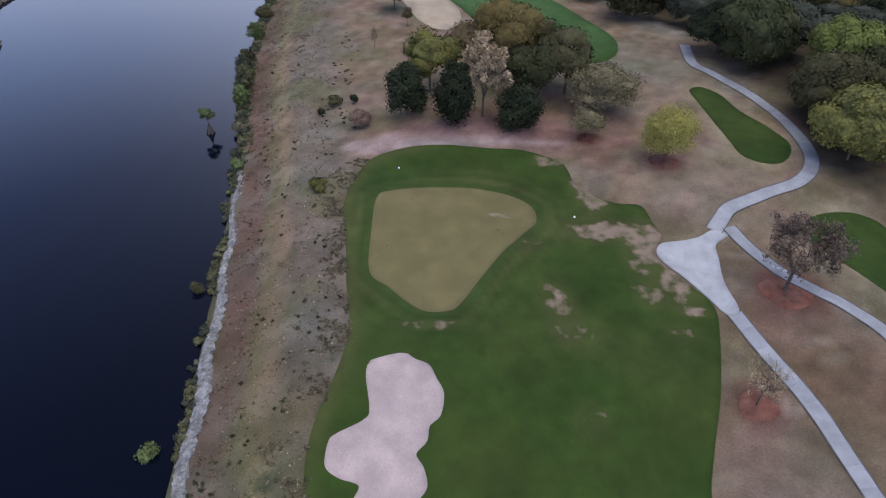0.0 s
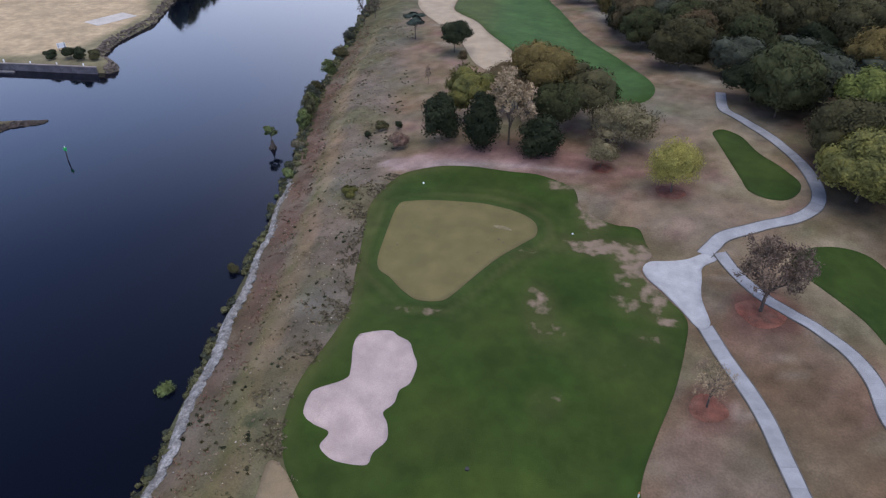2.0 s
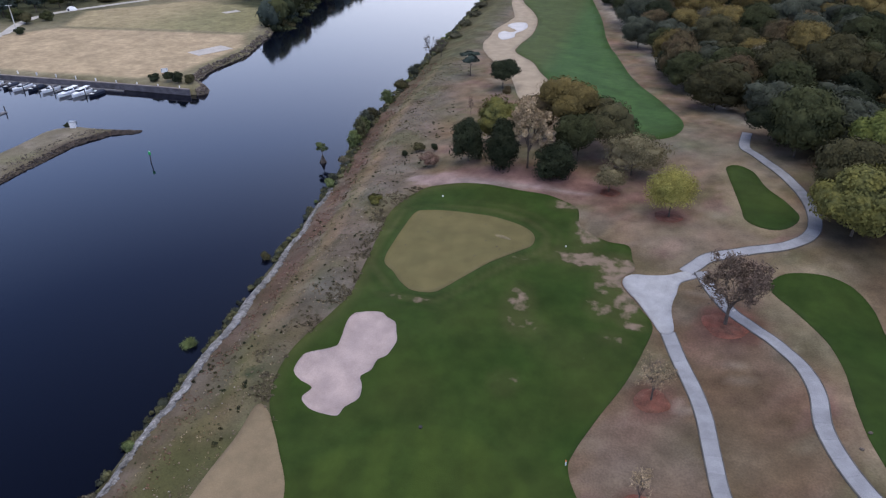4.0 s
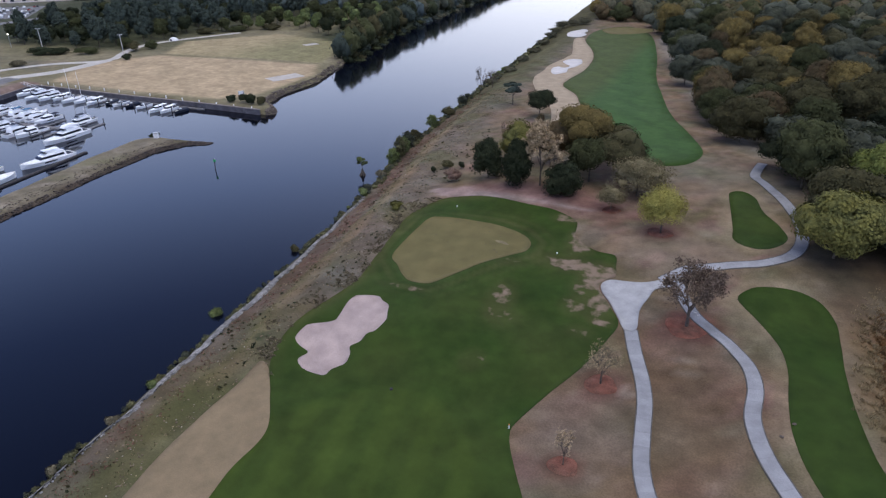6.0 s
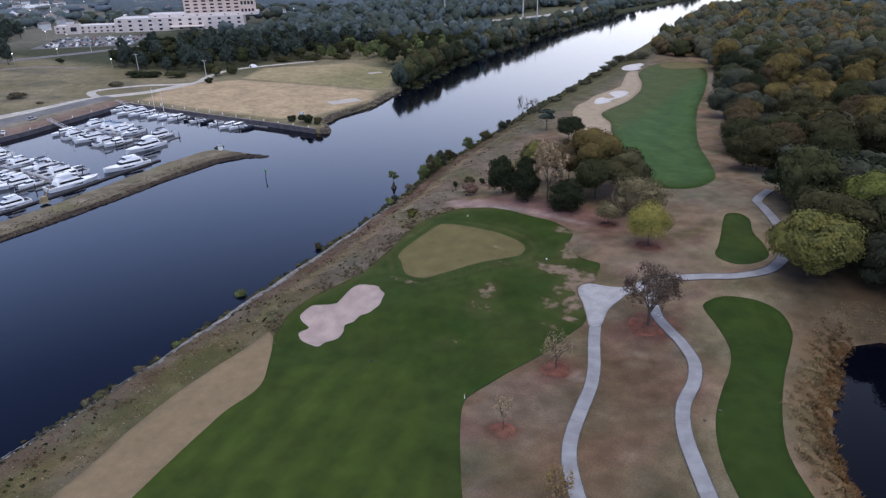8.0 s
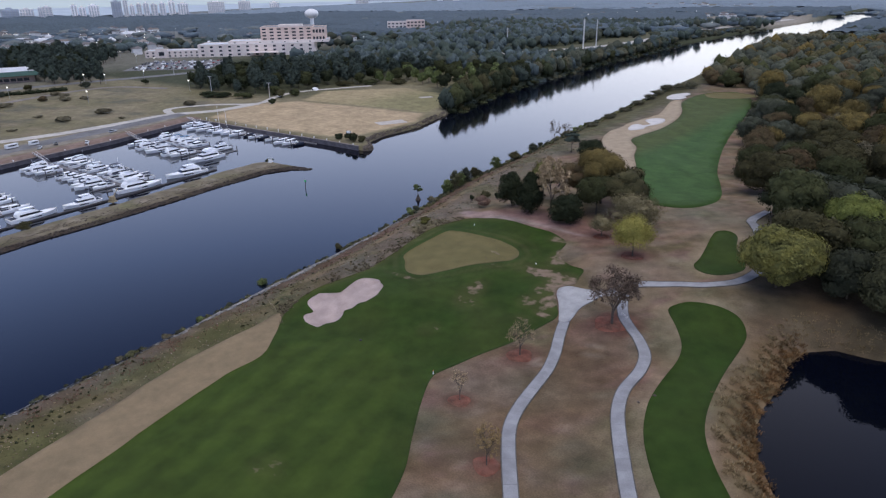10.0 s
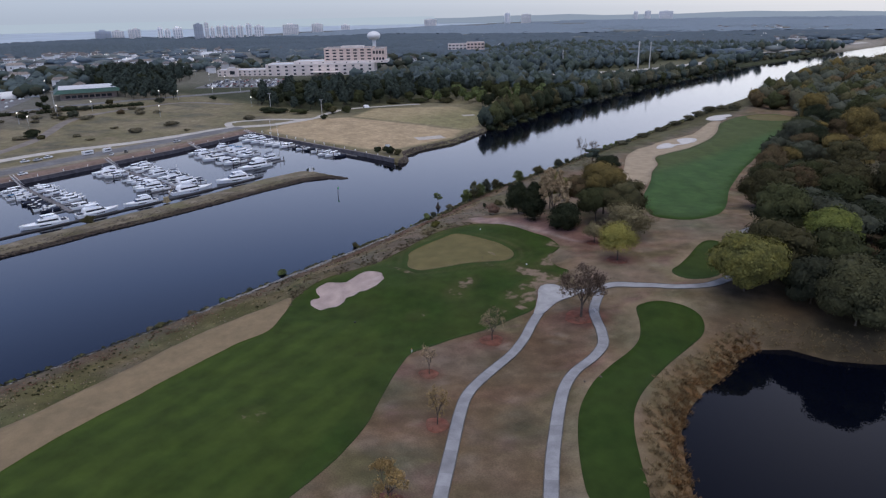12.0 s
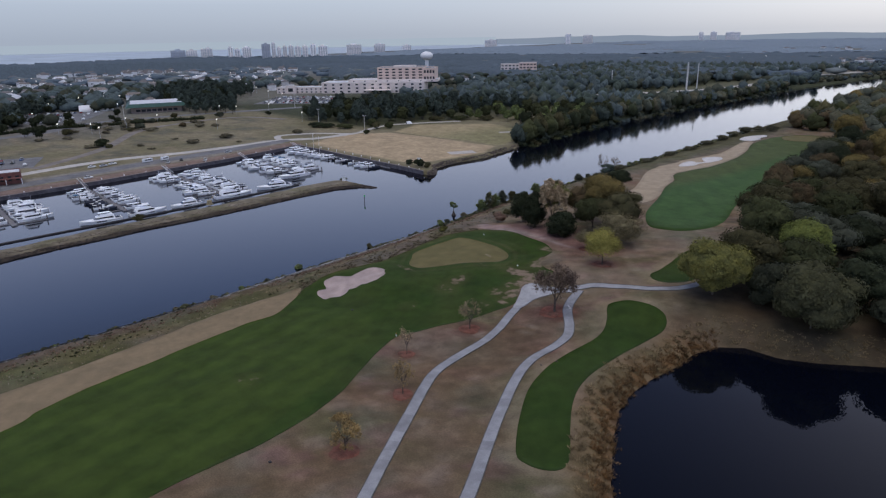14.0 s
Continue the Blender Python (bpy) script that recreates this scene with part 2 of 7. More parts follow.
def land(x, y):
    """Height of the ground."""
    x, y = np.asarray(x, float), np.asarray(y, float)
    d = x - np.interp(y, bank_y, bank_x)
    course = rolling(x, y) + 0.12 * wobble(x, y, 7, 3)
    shore = WATER - 0.1 + 0.9 * ease(d, -0.5, 3) + 0.25 * wobble(x, y, 3, 1) * ease(d, 0, 3)
    east = np.where(d < 0, np.maximum(WATER - 3, WATER - 0.1 + d * 0.6), shore + (course - shore) * ease(d, 1.5, 17))
    p = poly_dist(x, y, POND_EDGE)
    east = np.where(p > -9, np.minimum(east, east + (POND_Z + 0.05 - p * 0.45 - east) * ease(p, -7, 0)), east)
    east = np.where(p > 0, np.maximum(POND_Z - 1.5, POND_Z - p * 0.5), east)
    near = (np.abs(x + 12) < 12) & (np.abs(y - 52) < 16)
    if near.any():
        hollow = np.zeros(x.shape)
        hollow[near] = ease(poly_dist(x[near], y[near], BUNKER_EDGE), -0.3, 1.6)
        east = east - 0.55 * hollow
    w = poly_dist(x, y, WEST_LAND)
    west = WATER - 0.3 + 2.7 * ease(w, -0.4, 2.5) + 0.5 * ease(w, 3, 60)
    west = np.where(w < 0, WATER - 3, west)
    j = poly_dist(x, y, JETTY)
    mole = np.where(j < -1, WATER - 3, WATER - 0.6 + 2.0 * ease(j, -1, 3.5))
    return np.maximum(np.maximum(east, west), mole)


TURF_EDGE = [(-11.6, 116.4), (-5.6, 116.5), (4, 114.9), (12.4, 114.1), (18.3, 110.7), (19.6, 107.5), (20.2, 103), (22.6, 100), (26.4, 97.6), (30.6, 96.8), (31.6, 92.4), (32.2, 88.6), (29.8, 84), (33.4, 77.6), (35.9, 73),
             (34.8, 67), (32.2, 58.5), (28.6, 50), (26.2, 43.6), (26, 39.4), (29.6, 32), (34.6, 23.5), (40, 14.5), (43.8, 3.6), (45.6, -7), (46.2, -23), (49, -45), (48, -75), (12, -80), (6, -42),
             (2.3, -34), (-0.6, -24), (-3.2, -13), (-5.8, -2), (-7.6, 7), (-9.2, 17), (-9.3, 26), (-14.2, 33.6), (-19.4, 40.6), (-21.2, 47), (-20.6, 54), (-18.6, 62), (-17.8, 69), (-19, 78), (-19.9, 87), (-21.2, 97), (-20.6, 104), (-19, 109.5), (-16.4, 114)]
WASTE_EDGE = [(-20.8, 40.4), (-20.9, 33), (-21.2, 20), (-19.8, 8), (-17, -4), (-14.8, -15), (-12.6, -27), (-11.4, -42), (-8, -80), (13, -81), (6.6, -42), (2.9, -34), (0, -24), (-2.6, -13), (-5.2, -2), (-7, 7), (-8.6, 17), (-8.7, 26.4), (-13.8, 34)]
GREEN_EDGE = [(-15.6, 80.6), (-16, 88.6), (-15.6, 99.7), (-13, 101.9), (-5.5, 102.9), (1.9, 102.4), (8.4, 100.1), (11.6, 96.6), (11.8, 92.6), (9.6, 89.6), (5.8, 85), (1.7, 79), (-1.2, 74.2), (-3.1, 72), (-6.8, 71.7), (-9.7, 73.8), (-12.4, 77)]
BUNKER_EDGE = [(-19, 48.2), (-18.8, 50.7), (-18, 51.8), (-14.5, 53.8), (-14.1, 55.6), (-14.8, 60), (-14.6, 62.2), (-13.6, 63), (-10, 63.8), (-8.4, 62.8), (-6.5, 61.7), (-5.5, 59.4), (-4.6, 57), (-5.1, 53.9), (-6.4, 52.8),
               (-6.8, 50.9), (-8.1, 49.5), (-7.2, 47.9), (-6.8, 45.4), (-8.2, 43.3), (-8.6, 41.4), (-11.3, 41.3), (-13.6, 41.8), (-15.4, 43.4), (-14.8, 45.7), (-16.9, 46.4), (-18.3, 47.1)]
FAIR_2 = [(55.7, 89), (58.8, 92.5), (64.8, 93.5), (69.8, 92), (72.6, 87.5), (73, 80.5), (73, 70.5), (73.8, 59), (75.4, 50.4), (78.6, 43.6), (83.5, 36.6), (88.3, 30.4), (89.6, 26.6), (87.6, 24.2), (84, 23.6), (80.6, 25),
          (73.6, 33.7), (67.9, 43), (65, 52), (64.3, 60), (64.3, 69), (63, 75.6), (59.6, 82), (56.7, 86)]
FAIR_3 = [(51.5, 137.9), (54.2, 139.6), (57.3, 136.4), (59.4, 128), (62.9, 121.5), (64.5, 116.4), (63.3, 112), (59.9, 108.3), (56.3, 108.3), (53.5, 111.5), (53.2, 117), (52.4, 125), (51.5, 132.6)]
FAR_FAIR = [(24, 157.6), (31, 154.6), (38.4, 157), (42, 165), (42, 175), (38, 190), (29, 217), (20, 255), (12, 298), (6.4, 342), (-3.4, 402), (-12.6, 434), (-26, 454), (-39, 446), (-45.6, 423), (-43, 390), (-32, 358), (-25, 330), (-22.5, 300), (-24, 273), (-22.5, 257), (-13, 240), (-6, 220), (2, 202), (12, 176)]
FAR_WASTE = [(-8.6, 188), (-17, 214), (-33, 247), (-40, 270), (-41, 291), (-42, 303), (-39, 333), (-40.5, 346), (-48, 378), (-51, 396), (-46.5, 400), (-43.4, 390), (-32.4, 358), (-25.4, 330), (-22.9, 300), (-24.4, 273), (-22.9, 257), (-13.4, 240), (-6.4, 220), (1.6, 202), (3, 188), (-2, 181)]


def region(name, outline, lift, mat, step, label, category, closed_step=None, hole=None, colours=None):
    """A patch of surface laid on the ground inside an outline, with a skirt down into it."""
    edge = spline(outline, closed_step or step)
    xs, ys = [p.x for p in edge], [p.y for p in edge]
    gx, gy = np.meshgrid(np.arange(min(xs), max(xs), step), np.arange(min(ys), max(ys), step))
    gx, gy = gx.ravel() + 0.01, gy.ravel() + 0.01
    keep = poly_dist(gx, gy, [(p.x, p.y) for p in edge]) > step * 0.45
    pts = [Vector((p.x, p.y)) for p in edge] + [Vector(q) for q in zip(gx[keep], gy[keep])]
    n = len(edge)
    loops = [(i, (i + 1) % n) for i in range(n)]
    if hole:
        inner = spline(hole, 0.5)
        start, m = len(pts), len(inner)
        pts += [Vector((p.x, p.y)) for p in inner]
        loops += [(start + i, start + (i + 1) % m) for i in range(m)]
    vs, _, fs, *_ = geometry.delaunay_2d_cdt(pts, loops, [], 1, 1e-5)
    if hole:
        mid = np.array([(sum(vs[i].x for i in f) / 3, sum(vs[i].y for i in f) / 3) for f in fs])
        inside = poly_dist(mid[:, 0], mid[:, 1], [(p.x, p.y) for p in inner]) > 0
        fs = [f for f, cut in zip(fs, inside) if not cut]
    ax, ay = np.array([v.x for v in vs]), np.array([v.y for v in vs])
    az = land(ax, ay) + lift
    verts = list(zip(ax, ay, az))
    faces = [tuple(f) for f in fs]
    base = len(verts)
    low = 0.4
    verts += [(ax[i], ay[i], az[i] - low) for i in range(n)]
    faces += [(i, base + i, base + (i + 1) % n, (i + 1) % n) for i in range(n)]
    me = mesh_of(name, verts, faces, True)
    me.materials.append(mat)
    if colours:
        tint = me.attributes.new("soil", "FLOAT_COLOR", "POINT")
        c = np.ones((len(verts), 4), np.float32)
        every = np.array(verts)
        c[:, :] = colours(every[:, 0], every[:, 1])
        tint.data.foreach_set("color", c.ravel())
    ob = new(name, me)
    return tagged(ob, label, category, kind="structure")


def turf_colours(x, y):
    """Mown turf: fresh, thin, worn through, cut in stripes, and haze-tinted where far."""
    c = np.zeros((len(x), 3))
    c[:] = (0.040, 0.078, 0.020)

    def lay(colour, weight):
        c[:] = c + (np.array(colour) - c) * np.clip(weight, 0, 1)[:, None]

    w1, w2, w3 = wobble(x, y, 11, 4), wobble(x, y, 4, 6), wobble(x, y, 1.7, 8)
    lay((0.054, 0.086, 0.026), 0.5 + 0.6 * w1)
    lobe = 1 - ease(y + (x - 8) ** 2 / 24 + 1.2 * w1, 41, 44.5)
    stripe = np.sin((0.97 * x + 0.22 * y + 0.25 * w2) * 2 * math.pi / 6.6)
    lay((0.060, 0.096, 0.026), 0.55 * lobe)
    lay((0.072, 0.116, 0.030), ease(stripe, -0.4, 0.4) * 0.6 * lobe)
    lay((0.078, 0.124, 0.034), ease(np.sin((x * 0.96 - y * 0.26) * 2 * math.pi / 4.6), -0.3, 0.3) * 0.2 * ease(x, 52, 54) * (y < 100))
    lay((0.034, 0.070, 0.018), 0.45 * ease(x, 52, 54) * (y < 100))
    g = -poly_dist(x, y, GREEN_EDGE)
    lay((0.095, 0.110, 0.052), (1 - ease(np.abs(g - 2.6), 0.2, 1.2)) * 0.75 * (0.5 + 0.5 * w1 + 0.3))
    lay((0.085, 0.105, 0.046), (1 - ease(np.abs(g - 5.4), 0.2, 1.0)) * 0.5 * (0.6 + 0.5 * w1))
    lay((0.066, 0.100, 0.042), (1 - ease(g, 0.3, 1.6)) * 0.7)
    # far fairway: haze painted in as paler, bluer green, mowing stripes over it
    lay((0.066, 0.140, 0.060), ease(y, 145, 175))
    lay((0.079, 0.160, 0.069), ease(y, 145, 175) * ease(np.sin((x + 0.18 * y) * 2 * math.pi / 14), -0.4, 0.4) * 0.6)
    edge = poly_dist(x, y, TURF_EDGE)
    lay((0.115, 0.120, 0.062), (1 - ease(edge, 0.0, 3.2)) * 0.55 * ease(-x, 0, 12) * ease(y, 30, 60))
    worn = np.zeros(len(x))
    for cx, cy, rx, ry, k in ((24, 90.2, 8.5, 2.8, 1.05), (29.8, 87, 4.2, 5.2, 1.15), (31.6, 79, 3.0, 5.4, 0.95), (27, 82, 2.5, 3.2, 0.6), (22.5, 101, 3.0, 7, 1.05), (18, 111, 5, 2.2, 0.9), (12.6, 73, 2.4, 5.4, 0.8), (15, 67.5, 3, 3, 0.5),
                              (27, 75.3, 2.4, 2.6, 0.7), (33, 72.2, 2.4, 0.8, 0.8), (29.6, 68.3, 2.6, 1.6, 0.55), (14, 54, 2, 2.5, 0.5), (9.6, 86.4, 3, 1.6, 0.5), (-6.5, 69.2, 5, 0.9, 0.7), (21, 3, 3, 2.5, 0.4), (26, 64, 9, 4, 0.25)):
        q = ((x - cx) / rx) ** 2 + ((y - cy) / ry) ** 2 + 0.35 * w2 + 0.3 * w3
        worn = np.maximum(worn, k * (1 - ease(q, 0.1, 1.5)))
        lay((0.10, 0.105, 0.055), 0.5 * k * (1 - ease(q, 0.3, 2.6)))
    return np.concatenate([c * (0.68 + 0.09 * wobble(x, y, 8, 17) + 0.05 * wobble(x, y, 3, 19))[:, None] * (1.13, 1.05, 0.71), np.minimum(worn * 1.25, 1.2)[:, None]], 1)


# ground, one sheet to the horizon
def axis(marks):
    """Coordinates from marks (start, step) to the next mark's start."""
    out = []
    for (a, s), (b, _) in zip(marks, marks[1:]):
        out += list(np.linspace(a, b, max(1, round((b - a) / s)), endpoint=False))
    return np.array(out + [marks[-1][0]])


gx = axis([(-4800, 250), (-2800, 120), (-900, 40), (-420, 8), (-285, 2.5), (-115, 4), (-75, 1.5), (100, 2), (160, 8), (320, 40), (900, 250), (4800, 1)])
gy = axis([(-4800, 300), (-400, 40), (-120, 4), (-60, 2), (0, 1.5), (150, 2), (320, 5), (640, 20), (1100, 60), (2200, 250), (4800, 1)])
GX, GY = np.meshgrid(gx, gy)
GZ = land(GX, GY)
sandy = poly_dist(GX, GY, BUNKER_EDGE)
GZ = GZ - 0.7 * ease(sandy, 0.1, 1.2)
in_pond = poly_dist(GX, GY, POND_EDGE)


def land_at(x, y):
    """Height of the sheet of ground at one place."""
    i = min(max(int(np.searchsorted(gx, x)) - 1, 0), len(gx) - 2)
    j = min(max(int(np.searchsorted(gy, y)) - 1, 0), len(gy) - 2)
    u, v = (x - gx[i]) / (gx[i + 1] - gx[i]), (y - gy[j]) / (gy[j + 1] - gy[j])
    return float((GZ[j, i] * (1 - u) + GZ[j, i + 1] * u) * (1 - v) + (GZ[j + 1, i] * (1 - u) + GZ[j + 1, i + 1] * u) * v)


def soil_colours(x, y, z):
    """Land cover of each place: bare soil, dormant grass, weeds, sand, with painted oak shade and far haze."""
    c = np.zeros((*x.shape, 3))

    def lay(colour, weight):
        c[:] = c + (np.array(colour) - c) * np.clip(weight, 0, 1)[..., None]

    w1, w2, w3 = wobble(x, y, 14, 1), wobble(x, y, 5, 2), wobble(x, y, 2.2, 5)
    lay((0.275, 0.192, 0.132), np.ones(x.shape))
    lay((0.175, 0.142, 0.080), 0.45 + 0.5 * w1)
    lay((0.290, 0.205, 0.155), 0.6 * ease(w2, 0.2, 0.9))
    lay((0.150, 0.150, 0.075), 0.6 * ease(wobble(x, y, 17, 14) + 0.3 * w2, 0.0, 0.9))
    lay((0.270, 0.170, 0.145), 0.7 * ease(wobble(x, y, 9, 31) + 0.35 * w3, 0.1, 0.8))
    lay((0.300, 0.240, 0.180), 0.7 * ease(wobble(x, y, 7.5, 44) + 0.35 * w2, 0.2, 0.9))
    lay((0.165, 0.150, 0.105), 0.6 * ease(wobble(x, y, 10, 52) + 0.35 * w3, 0.2, 0.9))
    d = x - np.interp(y, bank_y, bank_x)
    rise = ease(y, -40, 40)
    turf_side = poly_dist(x, y, TURF_EDGE)
    bank = (1 - ease(d, 20, 30)) * ease(d, -2, 0)
    lay((0.200, 0.168, 0.130), bank)
    lay((0.255, 0.205, 0.175), bank * ease(w3 + 0.6 * w2, 0.0, 0.7) * 0.6 * ease(d, 12, 16))
    lay((0.150, 0.140, 0.068), bank * ease(w1 + 0.5 * w2, -0.1, 0.8) * 0.7)
    lay((0.165, 0.105, 0.080), (0.35 + 0.65 * ease(y, 35, 75)) * (1 - ease(np.abs(d - 5.2 - 0.6 * w1), 1.6, 3.4)) * (0.75 + 0.3 * w2) * ease(d, 0, 2))
    lay((0.285, 0.215, 0.135), (1 - ease(np.abs(d - 10.5 + 1.2 * w1), 1.0, 3.0)) * (0.85 + 0.2 * w2) * ease(d, 3, 6))
    lay((0.150, 0.140, 0.062), (1 - ease(np.abs(d - 9.2 + 1.2 * w1), 0.3, 1.2)) * (0.6 + 0.4 * w3) * ease(d, 3, 6))
    lay((0.100, 0.100, 0.048), (1 - ease(d, 0.5, 2.6)) * ease(d, -1, 0.3))
    lay((0.120, 0.120, 0.058), (1 - ease(d, 14, 26)) * ease(d, -1, 0.3) * ease(y, 150, 260) * 0.8 * (x > -110))
    lay((0.150, 0.148, 0.064), bank * (1 - ease(y, 40, 66)) * ease(d, 4, 8) * (0.7 + 0.35 * w1))
    # dark litter by the wood, deepened with the oaks' shade
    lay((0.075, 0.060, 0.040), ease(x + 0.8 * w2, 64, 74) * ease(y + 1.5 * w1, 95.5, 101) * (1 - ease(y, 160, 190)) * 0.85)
    # bed under the grove, worn ground round the path, mulch stains
    for cx, cy, rx, ry, colour, k in ((6, 121, 24, 7, (0.27, 0.175, 0.155), 0.85), (-14, 118, 9, 4, (0.36, 0.29, 0.27), 0.8), (28, 124, 14, 8, (0.23, 0.135, 0.11), 0.6), (20, 116, 14, 5, (0.25, 0.15, 0.13), 0.6),
                                      (2, 117.2, 20, 1.7, (0.42, 0.33, 0.31), 0.8), (8, 121, 20, 4, (0.29, 0.165, 0.15), 0.6), (48, 60, 9, 20, (0.21, 0.135, 0.095), 0.75), (46, 40, 12, 26, (0.195, 0.14, 0.085), 0.6), (50, 76, 7, 5, (0.25, 0.125, 0.095), 0.8),
                                      (36, 45, 8, 12, (0.25, 0.195, 0.15), 0.7), (44, 100, 14, 10, (0.27, 0.215, 0.165), 0.6), (45, 150, 25, 20, (0.225, 0.20, 0.15), 0.6),
                                      (24, 104, 3, 5, (0.24, 0.185, 0.14), 0.8), (57, 82, 4, 12, (0.28, 0.225, 0.15), 0.6), (70, 30, 8, 20, (0.225, 0.18, 0.115), 0.6)):
        q = ((x - cx) / rx) ** 2 + ((y - cy) / ry) ** 2 + 0.35 * w2 + 0.25 * w3
        lay(colour, k * (1 - ease(q, 0.5, 1.25)))
    for cx, cy, r in ((47.8, 75.6, 5.6), (38, 109.5, 5.0), (25.2, 119, 3.6), (36.3, 56.2, 4.6), (35.1, 36.6, 3.4), (49.5, 24, 3.4), (58.2, 3.6, 4.0)):
        lay((0.225, 0.120, 0.090), 0.75 * (1 - ease(np.hypot(x - cx, y - cy) / r + 0.12 * w2, 0.55, 1.15)))
    for cx, cy, rx, ry in ((54.6, 72.4, 1.0, 2.6), (40.6, 55.6, 1.2, 1.4), (44.5, 84.2, 2.6, 1.0), (48.5, 66.5, 3.4, 0.5), (49, 63.5, 3.4, 0.5)):
        lay((0.36, 0.29, 0.235), 0.7 * (1 - ease(((x - cx) / rx) ** 2 + ((y - cy) / ry) ** 2, 0.6, 1.8)))
    for ring in (FAIR_2, FAIR_3):
        out = -poly_dist(x, y, ring)
        lay((0.31, 0.25, 0.165), 0.75 * (1 - ease(out + 0.5 * w3, 1.0, 3.6)))
    track = np.abs(poly_dist(x, y, WOOD_TRACK + WOOD_TRACK[::-1]))
    lay((0.30, 0.265, 0.22), 0.7 * (1 - ease(track + 1.5 * w2, 2, 9)))
    lay((0.46, 0.42, 0.37), 0.8 * (1 - ease(track + 0.5 * w3, 0.8, 2.2)) * (0.6 + 0.4 * w2))
    reed = (1 - ease(-in_pond, 5, 9)) * ease(-in_pond, -2, 0) * (1 - ease(y, 84, 96))
    lay((0.25, 0.18, 0.10), reed * 0.9)
    lay((0.20, 0.16, 0.085), reed * ease(wobble(x, y, 2.6, 61), 0.0, 0.7) * 0.8)
    lay((0.31, 0.16, 0.07), reed * ease(w3 + 0.5 * w2, 0.0, 0.8) * (1 - ease(-in_pond, 2, 6)) * 0.8)
    # brown north bank of the pond, darkened to imitate the oak's shadow
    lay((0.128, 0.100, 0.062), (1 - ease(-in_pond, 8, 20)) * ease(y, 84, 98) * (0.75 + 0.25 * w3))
    c *= (1 + 0.17 * ease(y, 78, 105) * (x > -60) * (1 - ease(in_pond, -14, -8)))[..., None] * np.array((1.0, 1.0, 1.06))
    # shore opposite, fields, town
    west = ease(-x - 0, 110, 118) * (x < -100)
    lay((0.245, 0.208, 0.130), west * ease(y, -400, -300))
    lay((0.172, 0.152, 0.084), west * np.clip(0.45 + 0.6 * wobble(x, y, 45, 3), 0, 1))
    lay((0.175, 0.160, 0.140), ease(-x, 400, 440) * (1 - ease(y + 0.35 * (x + 430), 90, 130)) * 0.8)
    lay((0.155, 0.152, 0.130), ease(-x, 470, 560) * 0.8)
    # ground fades to pale blue grey westward, haze put into the colour
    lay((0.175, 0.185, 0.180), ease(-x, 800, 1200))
    scrub = west * (x > -480) * (x < -280) * (y < 230)
    lay((0.125, 0.115, 0.085), scrub * ease(wobble(x, y, 26, 41) + 0.4 * wobble(x, y, 9, 43), 0.0, 0.7) * 0.75)
    lay((0.255, 0.205, 0.135), scrub * ease(wobble(x, y, 21, 47) + 0.3 * wobble(x, y, 8, 49), 0.25, 0.8) * 0.7)
    quay = np.interp(y, [-160, -30, 5, 42, 75, 118, 179], [-217, -229, -233, -237, -243, -249, -265]) - x
    lay((0.235, 0.165, 0.135), (1 - ease(quay, 9, 13)) * ease(quay, -2, 0) * (y < 183))
    lay((0.270, 0.240, 0.210), (1 - ease(quay, 30, 36)) * ease(quay, 12, 14) * (y < 178) * 0.8)
    bankwood = poly_dist(x, y, WEST_LAND)
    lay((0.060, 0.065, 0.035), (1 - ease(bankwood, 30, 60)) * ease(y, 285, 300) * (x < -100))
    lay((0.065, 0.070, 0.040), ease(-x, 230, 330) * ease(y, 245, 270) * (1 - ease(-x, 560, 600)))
    fieldd = poly_dist(x, y, TAN_FIELD)
    lay((0.46, 0.345, 0.215), ease(fieldd, -1, 4) * (0.92 + 0.1 * w1))
    lay((0.37, 0.295, 0.17), ease(poly_dist(x, y, GREY_FIELD), -1, 4))
    lay((0.215, 0.200, 0.100), ease(poly_dist(x, y, GREY_FIELD), -1, 4) * ease(x, -245, -195) * 0.8)
    lay((0.13, 0.125, 0.075), ease(poly_dist(x, y, ROADSIDE), -8, 8) * 0.8)
    lay((0.30, 0.265, 0.215), ease(poly_dist(x, y, PALE_PLAIN), -30, 30))
    mole = ease(poly_dist(x, y, JETTY), 1, 4)
    inside = poly_dist(x, y, JETTY)
    lay((0.195, 0.165, 0.115), mole)
    lay((0.26, 0.22, 0.165), mole * ease(w2, 0, 0.8))
    lay((0.150, 0.145, 0.070), mole * ease(w1, 0.1, 0.8) * 0.7)
    lay((0.085, 0.064, 0.050), (1 - ease(inside, 1.8, 3.0)) * ease(inside, -6, -5) * (x < -100) * (x > -138))
    # same haze tint for the distant ground east of the canal
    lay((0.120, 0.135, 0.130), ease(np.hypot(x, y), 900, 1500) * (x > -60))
    weeds = bank * ease(d, 8, 13) * (0.25 + 0.75 * ease(wobble(x, y, 9, 9), 0.0, 0.6)) * ease(w2 + 0.5 * w3, -0.5, 0.6) * 0.95
    weeds = np.maximum(weeds, 0.55 * bank * ease(d, 3, 6) * ease(wobble(x, y, 6, 21), 0.2, 0.8))
    on_course = (ease(d, -1, 0) * (x > -100))[..., None]
    wa, wb, wc = wobble(x, y, 6.5, 71), wobble(x, y, 2.6, 83), wobble(x, y, 12, 95)
    near = ease(d, -1, 0) * (x > -100) * (x < 200) * (y < 330)
    c *= (1 + near * (0.14 * wa + 0.12 * wb))[..., None] * np.stack([1 + 0.07 * wc * near, 1 - 0.02 * wc * near, 1 + (0.05 * wa - 0.02 * wc) * near], -1)
